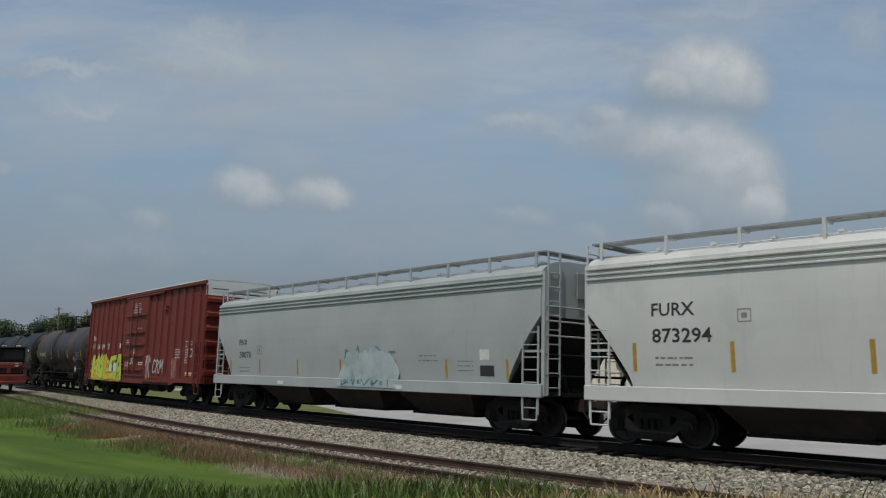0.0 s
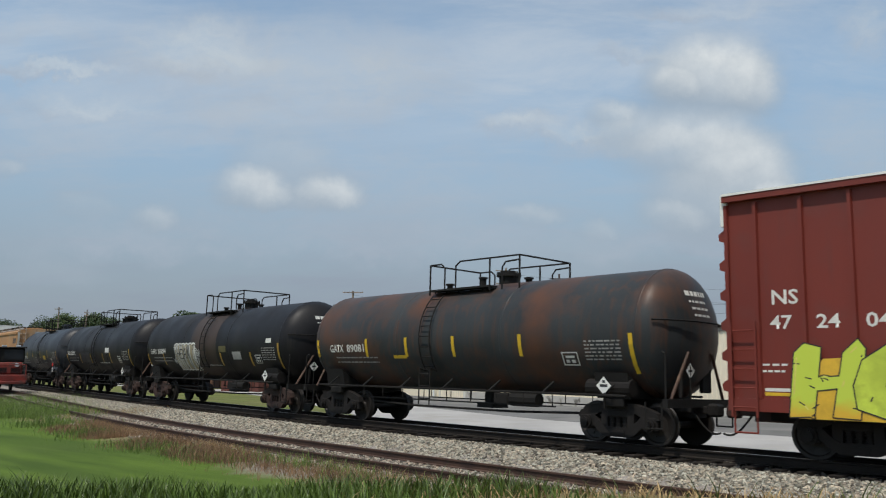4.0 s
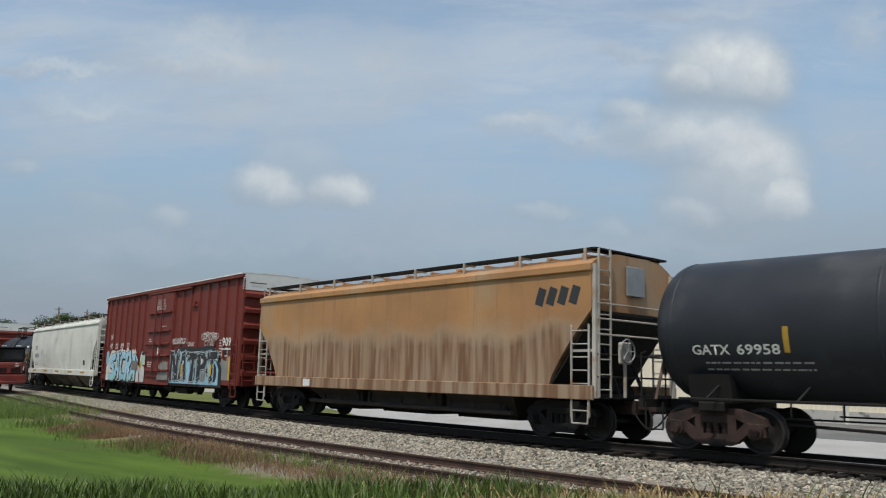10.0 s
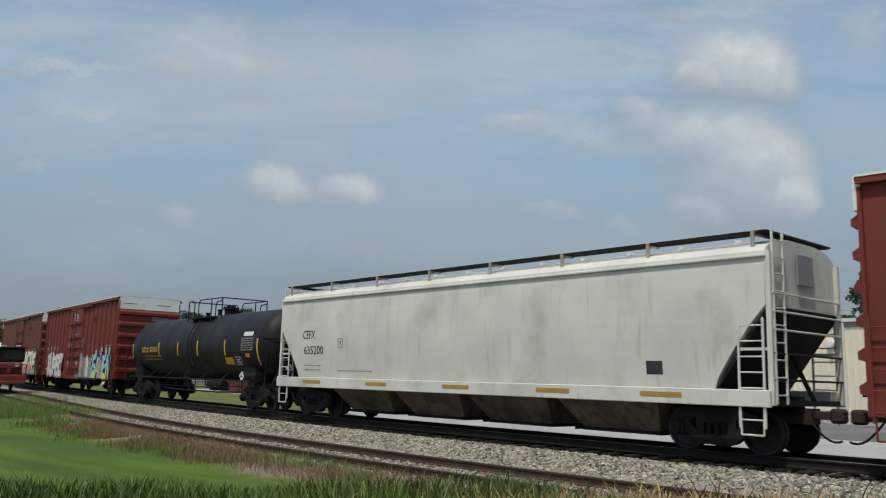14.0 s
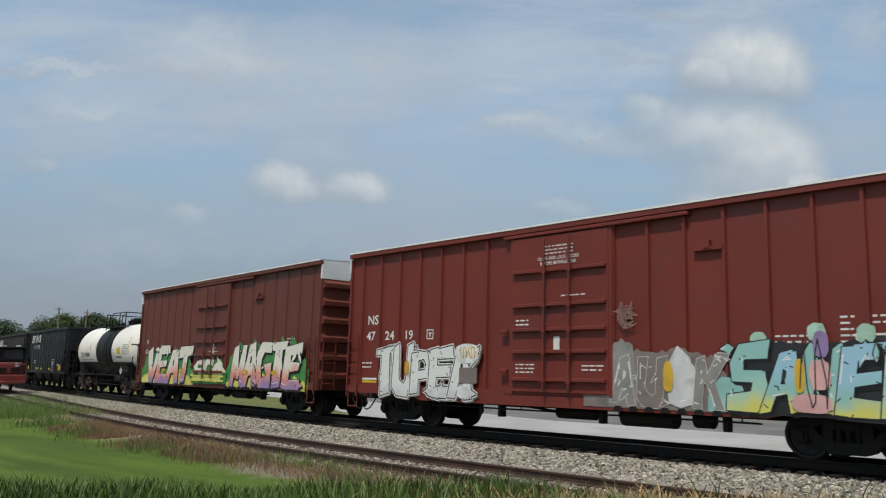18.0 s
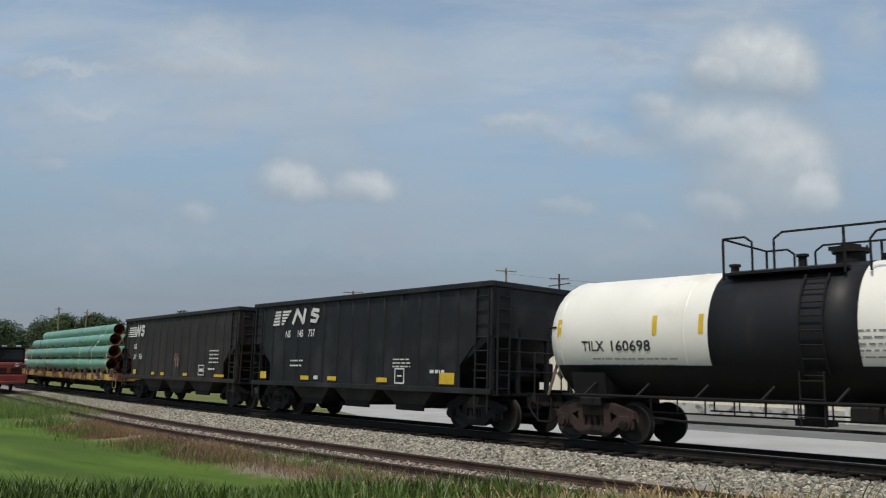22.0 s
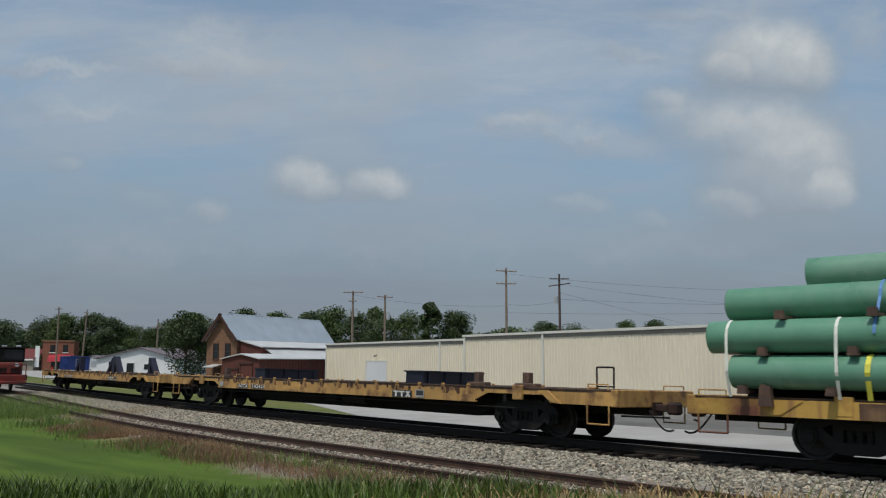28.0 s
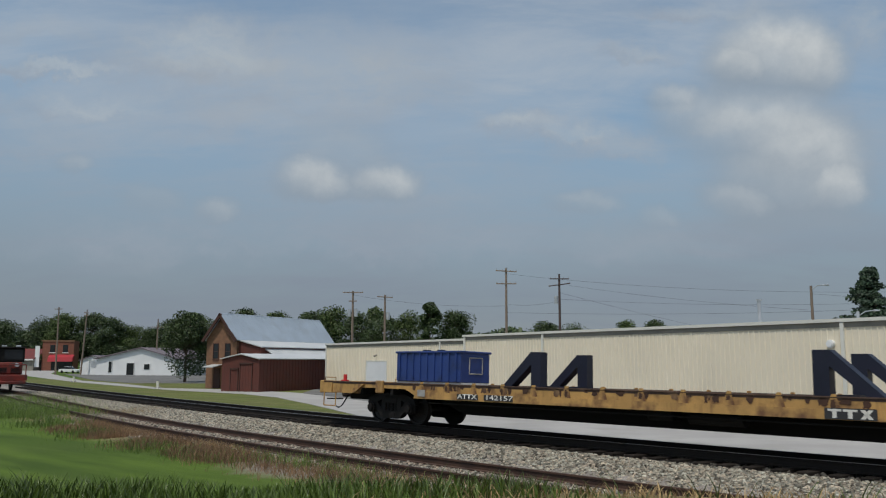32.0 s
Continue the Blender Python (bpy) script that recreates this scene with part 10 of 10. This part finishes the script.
    for k in range(5):
        patch(bm, -h + 0.45, -h + 1.55 + 0.10 * (4 - k) * 0 + 0.02 * k, 2.92 + 0.10 * k, 2.98 + 0.10 * k, yc)
    for a, b, c, d in ((1.62, 2.97, 1.82, 3.42), (1.82, 3.42, 2.0, 2.97), (2.0, 2.97, 2.15, 3.42)):
        stroke_quad(bm, Vector((-h + a, b)), Vector((-h + c, d)), 0.075, yc, None)
    for a, b, c, d in STROKES["S"]:
        stroke_quad(bm, Vector((-h + 2.3 + a * 0.4, 2.98 + b * 0.42)), Vector((-h + 2.3 + c * 0.4, 2.98 + d * 0.42)), 0.07, yc, None)
    part("company_mark", bm, "paint", car, "white striped logo")
    lettering("lettering", "NS", 0.26, (-h + 1.45, yc, 2.34), car, "paint", 0.85)
    lettering("lettering", "301", 0.26, (-h + 1.45, yc, 1.86), car, "paint", 0.8)
    lettering("lettering", "956", 0.26, (-h + 2.22, yc, 1.86), car, "paint", 0.8)
    for x, wd, tl in ((1.55, 0.4, 0.22), (4.0, 0.42, 0.12), (5.2, 0.42, 0.12), (7.8, 0.45, 0.12), (11.0, 0.9, 0.1)):
        part("reflector", patch(B(), -h + x, -h + x + wd, 1.16, 1.16 + tl, yc), "yellow", car)
    bm = bars(B(), h - 2.5, h - 1.6, 2.2, 4, 0.15, 0.08, yc, seed=4)
    bars(bm, h - 2.5, h - 1.9, 1.5, 1, 0.1, 0.12, yc, seed=6)
    part("small_print", bm, "paint", car)
    bm = B()
    for a, b, c, d in ((0, .6, .38, .42), (0, .6, 0, .04), (0, .04, 0, .42), (.56, .6, 0, .42), (.1, .5, .15, .27)):
        patch(bm, h - 3.5 + a, h - 3.5 + b, 1.2 + c, 1.2 + d, yc)
    part("stencil", bm, "paint", car)
    scribble(car, h - 6.0, h - 5.5, 1.5, 2.1, yc - 0.07, "pink", 9, 2, 0.012)

    # flat car with pipes
    car, h, dz = flat_car(-104.6, -81.1, "yellow flat car streaked with rust, loaded with pipes", "flat_bright", 3)
    for sy in (-1, 1):
        bm = B()
        box(bm, -h + 0.35, h - 0.35, sy * 1.468 - 0.012, sy * 1.468 + 0.012, dz - 0.34, dz - 0.03)
        part("sill_panel", bm, "flat_bright", car)
    for q, (x, w2) in enumerate(((-8.6, 0.7), (-5.1, 0.5), (-2.7, 0.9), (0.6, 0.6), (2.3, 0.45), (4.6, 0.8), (6.9, 0.6), (9.0, 0.5))):
        part("rust_patch", patch(B(), x, x + w2, dz - 0.33, dz - 0.05, -1.484), "sill_rust", car)
    bm = B(); patch(bm, h - 3.55, h - 2.95, dz - 0.36, dz - 0.02, -1.486)
    board = part("data_panel", bm, "faded_paint", car, "pale framed data panel")
    bm = B(); patch(bm, h - 3.50, h - 3.00, dz - 0.32, dz - 0.06, -1.489)
    part("panel_face", bm, "ink", board)
    r = 0.32
    rows = [(5, 1.60, (-10.95, 10.25)), (5, 2.27, (-11.30, 10.53)), (4, 2.94, (-11.0, 9.27)), (2, 3.50, (-9.65, 8.40))]
    for row, (n, zc, (xa, xb)) in enumerate(rows):
        for i in range(n):
            yv = (i - (n - 1) / 2) * (2 * r + 0.03) if row < 3 else -0.62 + i * 0.69
            if row == 2:
                yv = -0.98 + i * 0.67
            d = random.Random(row * 9 + i).uniform(-0.1, 0.12)
            bm = B()
            rings = []
            for x, rr in ((xa + d, r), (xb + d, r)):
                rings.append([(x, yv + rr * math.cos(2 * math.pi * j / 20), zc + rr * math.sin(2 * math.pi * j / 20)) for j in range(20)])
            loft(bm, rings, caps=False, smooth=True)
            pipe = part("steel_pipe", bm, "pipe_green", car, "green coated steel pipe")
            bm = B()
            rings = []
            for x, rr in ((xa + d - 0.002, r), (xa + d - 0.002, r - 0.025), (xb + d + 0.002, r - 0.025), (xb + d + 0.002, r)):
                rings.append([(x, yv + rr * math.cos(2 * math.pi * j / 20), zc + rr * math.sin(2 * math.pi * j / 20)) for j in range(20)])
            loft(bm, rings, caps=False, smooth=True)
            part("bore", bm, "pipe_bare", pipe, "rusty red bare bore")
    bm = B()
    box(bm, -11.0, 10.0, -0.5, 0.5, dz + 0.002, 1.30, 0.01)
    part("bed_timber", bm, "under", car, "dark timber bed under the pipes")
    # dunnage blocks between the layers, and lashings
    xs = [-10.6, -9.0, -7.3, -5.6, -3.2, -0.6, 2.4, 6.0, 9.6]
    for x in xs:
        for z, dx in ((dz + 0.1, 0.0), (1.935, 0.4), (2.605, 0.75)):
            bm = B()
            box(bm, x + dx - 0.07, x + dx + 0.07, -1.5, 1.5, z - 0.035, z + 0.035, 0.01)
            part("dunnage", bm, "deck_rust", car, "timber spacer under the pipes")
            bm = B()
            prism(bm, [(x + dx - 0.09, z - 0.04), (x + dx + 0.09, z - 0.04), (x + dx + 0.07, z + 0.12), (x + dx - 0.07, z + 0.12)], "y", -1.70, -1.58)
            part("chock", bm, "deck_rust", car)
    for i in range(9):
        bm = B()
        x = -10.2 + i * 2.65
        prism(bm, [(x - 0.13, dz - 0.16), (x + 0.13, dz - 0.16), (x + 0.10, dz + 0.20), (x - 0.04, dz + 0.26), (x - 0.10, dz + 0.20)], "y", -1.60, -1.46)
        part("stake", bm, "deck_rust", car)

    def lash(x, lean, top_row, material):
        """A strap laid over the near pipes, up to the given tier and over its top."""
        bm = B()
        mids = ((-1.34, 1.60), (-1.34, 2.27), (-0.98, 2.94), (-0.62, 3.50))[:top_row]
        rr = r + 0.014
        pts = [(-1.5, dz)]
        for k, (yc2, zc2) in enumerate(mids):
            turns = (180,) if k + 1 < len(mids) else (180, 155, 130, 105, 85)
            if k in (1, 2) and k + 1 < len(mids):
                turns = (180, 160)
            pts += [(yc2 + rr * math.cos(radians(a)), zc2 + rr * math.sin(radians(a))) for a in turns]
        if material == "strap_blue":       # slung round the upper tiers only
            pts = pts[2:]
        wide = {"strap_blue": 0.026, "strap_white": 0.030, "strap_yellow": 0.045}[material]
        p3 = [(x + lean * (p[1] - dz), p[0], p[1]) for p in pts]
        for a, b in zip(p3, p3[1:]):
            quad(bm, [(a[0] - wide, a[1], a[2]), (a[0] + wide, a[1], a[2]), (b[0] + wide, b[1], b[2]), (b[0] - wide, b[1], b[2])])
        part("lashing_strap", bm, material, car, {"strap_white": "white", "strap_yellow": "yellow", "strap_blue": "blue"}[material] + " webbing strap")
    for x, lean, row, c in ((-10.9, 0.02, 2, "strap_white"), (-8.3, 0.05, 3, "strap_blue"), (-7.9, 0.10, 4, "strap_blue"), (-8.9, 0.03, 2, "strap_white"), (-8.4, 0.04, 1, "strap_yellow"), (-5.2, 0.08, 4, "strap_blue"), (-3.4, 0.06, 4, "strap_blue"), (-4.2, 0.03, 2, "strap_white"),
                            (-3.9, 0.04, 1, "strap_yellow"), (-2.3, 0.08, 4, "strap_blue"), (-1.6, 0.09, 4, "strap_blue"), (0.7, 0.10, 4, "strap_blue"), (1.4, 0.1, 3, "strap_blue"), (2.6, 0.08, 4, "strap_blue"), (4.6, 0.05, 2, "strap_white"), (4.3, 0.05, 1, "strap_yellow"), (6.4, 0.06, 4, "strap_blue"),
                            (7.3, 0.03, 4, "strap_white"), (7.1, 0.05, 1, "strap_yellow"), (10.3, 0.02, 2, "strap_white"), (10.15, 0.04, 1, "strap_yellow")):
        lash(x, lean, row, c)

    # empty flat cars
    def flat_text(car, h, mark, number):
        yf = -1.474
        for x0, x1 in ((6.14, 6.92), (7.12, 8.10)):
            bm = B(); patch(bm, -h + x0, -h + x1, dz - 0.365, dz - 0.225, yf)
            part("number_board", bm, "ink", car)
        lettering("lettering", mark, 0.125, (-h + 6.17, yf - 0.003, dz - 0.345), car, "paint", width=0.72)
        lettering("lettering", number, 0.125, (-h + 7.16, yf - 0.003, dz - 0.345), car, "paint", width=0.9)
        bm = B(); patch(bm, -h + 15.62, -h + 16.52, dz - 0.39, dz - 0.19, yf)
        part("logo_board", bm, "ink", car)
        bm = B(); patch(bm, -h + 16.68, -h + 17.06, dz - 0.37, dz - 0.15, yf)
        panel = part("data_panel", bm, "faded_paint", car)
        bm = B(); patch(bm, -h + 16.72, -h + 17.02, dz - 0.31, dz - 0.18, yf - 0.003)
        part("panel_face", bm, "ink", panel)
        bm = B(); patch(bm, -h + 4.58, -h + 4.90, dz - 0.34, dz - 0.16, yf)
        part("paint_patch", bm, "faded_paint", car)
        bm = B()
        for k in range(2):
            x = -h + 15.68 + 0.27 * k
            patch(bm, x, x + 0.24, dz - 0.25, dz - 0.21, yf - 0.003)
            patch(bm, x + 0.08, x + 0.16, dz - 0.37, dz - 0.21, yf - 0.004)
        for dx in (0, 1):
            quad(bm, [(-h + 16.24 + 0.14 * dx, yf - 0.004, dz - 0.37), (-h + 16.32 + 0.14 * dx, yf - 0.004, dz - 0.37), (-h + 16.46 - 0.14 * dx, yf - 0.004, dz - 0.21), (-h + 16.38 - 0.14 * dx, yf - 0.004, dz - 0.21)])
        part("company_mark", bm, "paint", car, "white block logo on black")

    car, h, dz = flat_car(-129.8, -106.3, "empty yellow flat car with heavy rust and dark bolsters", "flat_yellow", 15, 1.165, "flat_yellow")
    flat_text(car, h, "ATTX", "142421")
    for x0, x1, z in ((-h + 7.15, -h + 7.98, 0.33), (-h + 16.05, -h + 16.95, 0.33)):
        bm = B()
        box(bm, x0 + 0.06, x1 - 0.06, -1.38, 0.86, dz + 0.002, dz + z, 0.01)
        bolster = part("load_bolster", bm, "navy", car, "dark navy steel load support")
        bm = B()
        box(bm, x0, x1, -1.42, 0.90, dz + z, dz + z + 0.035)
        part("top_plate", bm, "navy", bolster)
        for k in range(4):
            yy = -1.2 + 0.62 * k
            for xs in (x0 + 0.035, x1 - 0.035):
                bm = B()
                box(bm, xs - 0.025, xs + 0.025, yy - 0.02, yy + 0.02, dz + 0.002, dz + z)
                part("stiffener", bm, "navy", bolster)
    bm = B()
    pipe_line(bm, [(-h + 22.95, -1.35, dz), (-h + 22.95, -1.35, 1.66), (-h + 23.42, -1.35, 1.66), (-h + 23.42, -1.35, dz)], 0.022, 5)
    rod(bm, (-h + 22.95, -1.35, 1.24), (-h + 23.42, -1.35, 1.24), 0.018, 5)
    part("end_handrail", bm, "truck_dark", car)
    for x in (-h + 4.65, -h + 18.95, -h + 20.7):
        bm = B()
        box(bm, x - 0.1, x + 0.1, -1.3, -1.1, dz + 0.002, dz + 0.36, 0.02)
        box(bm, x - 0.35, x + 0.35, -1.32, -1.08, dz + 0.002, dz + 0.10, 0.02)
        part("deck_bracket", bm, "deck_rust", car)

    car, h, dz = flat_car(-154.9, -131.4, "rusty yellow tail flat car carrying a blue box and frames", "flat_yellow", 15, 1.165, "flat_yellow")
    flat_text(car, h, "ATTX", "142157")
    bx0, bx1 = -h + 3.28, -h + 5.92
    bm = B()
    box(bm, bx0, bx1, -1.15, 0.0, dz + 0.06, 2.04, 0.02)
    crate = part("blue_container", bm, "blue_box", car, "blue painted steel equipment box")
    bm = B()
    box(bm, bx0 - 0.04, bx1 + 0.04, -1.19, 0.04, 2.02, 2.08, 0.015)
    part("lid", bm, "blue_box", crate)
    for x in (bx0 + 0.7, bx0 + 1.3):
        bm = B()
        box(bm, x - 0.1, x + 0.1, -0.7, -0.5, 2.08, 2.14, 0.02)
        part("lid_lug", bm, "navy", crate)
    for k in range(9):
        bm = B()
        x = bx0 + 0.15 + (bx1 - bx0 - 0.3) * k / 8
        box(bm, x - 0.03, x + 0.03, -1.18, -1.15, dz + 0.1, 2.05)
        part("rib", bm, "blue_box", crate)
    bm = B()
    xd = bx1 + 0.004
    pipe_line(bm, [(xd, -0.8, dz + 0.3), (xd, -0.8, 1.9), (xd, -0.3, 1.9), (xd, -0.3, dz + 0.3), (xd, -0.8, dz + 0.3)], 0.018, 5)
    part("hatch_frame", bm, "faded_paint", crate)
    bm = B()
    box(bm, bx0, bx1, -1.1, -0.05, dz + 0.001, dz + 0.06)
    part("skid", bm, "paint", crate, "pale timber skid")

    def frame_leg(x, face):
        bm = B()
        for yy in (-1.1, 0.75):
            if face > 0:      # upright at the front, brace behind
                prism(bm, [(x - 1.25, dz + 0.003), (x - 0.95, dz + 0.003), (x - 0.3, 1.72), (x - 0.3, dz + 0.003), (x, dz + 0.003), (x, 2.02), (x - 0.32, 2.02)], "y", yy - 0.13, yy + 0.13)
            else:
                prism(bm, [(x, dz + 0.003), (x + 0.3, dz + 0.003), (x + 0.3, 1.72), (x + 0.95, dz + 0.003), (x + 1.25, dz + 0.003), (x + 0.32, 2.02), (x, 2.02)], "y", yy - 0.13, yy + 0.13)
        box(bm, x + 0.02 if face < 0 else x - 0.28, x + 0.28 if face < 0 else x - 0.02, -1.1, 0.75, dz + 0.003, dz + 0.04)
        part("support_frame", bm, "navy", car, "dark navy braced steel frame")
    for x, face in ((-h + 8.78, 1), (-h + 15.34, -1)):
        frame_leg(x, face)
    bm = B()
    box(bm, -h - 0.35, -h - 0.2, -1.2, -0.95, 0.85, 1.12, 0.01)
    part("tail_plate", bm, "flat_yellow", car)
    bm = B()
    rod(bm, (-h + 0.62, -1.0, dz), (-h + 0.62, -1.0, dz + 0.22), 0.06, 8)
    box(bm, -h + 0.52, -h + 0.72, -1.08, -0.92, dz + 0.0, dz + 0.05)
    part("tail_marker", bm, "red_lamp", car, "red end-of-train marker")

    for car, _, _ in CARS:
        if car.name in SIDES:
            hug(car)


consist()


def car_pose(middle, tc, t):
    s = middle + gone(t)
    x1, y1, _ = along(s + tc)
    x0, y0, _ = along(s - tc)
    a = math.atan2(y1 - y0, x1 - x0)
    return Matrix.Translation(((x0 + x1) / 2, (y0 + y1) / 2, 0)) @ Matrix.Rotation(a, 4, 'Z') @ Matrix.Rotation(-CANT, 4, 'X')


def motions():
    for car, middle, tc in CARS:
        walk(car, [(t, car_pose(middle, tc, t)) for t in [i * 1.0 for i in range(33)]])
    # wheels turn while their car crosses the view
    for ws, x, at in SPIN:
        ta = next((t for t in [i * 0.5 for i in range(65)] if at + gone(t) > -56), 32.0)
        tb = next((t for t in [i * 0.5 for i in range(65)] if at + gone(t) > 20), 32.0)
        ta, tb = max(0.0, ta), min(32.0, tb)
        rows = [] if ta == 0 else [(0.0, Matrix.Translation((x, 0, WR)))]
        n = int((tb - ta) * 15)
        g0 = gone(ta)
        for i in range(n + 1):
            t = ta + i / 15
            rows.append((t, Matrix.Translation((x, 0, WR)) @ Matrix.Rotation((gone(t) - g0) / WR, 4, 'Y')))
        if tb < 32.0:
            rows.append((32.0, rows[-1][1]))
        if len(rows) == 1:
            rows.append((32.0, rows[0][1]))
        walk(ws, rows)
    for cloud, rows in DRIFT:
        walk(cloud, rows)


motions()
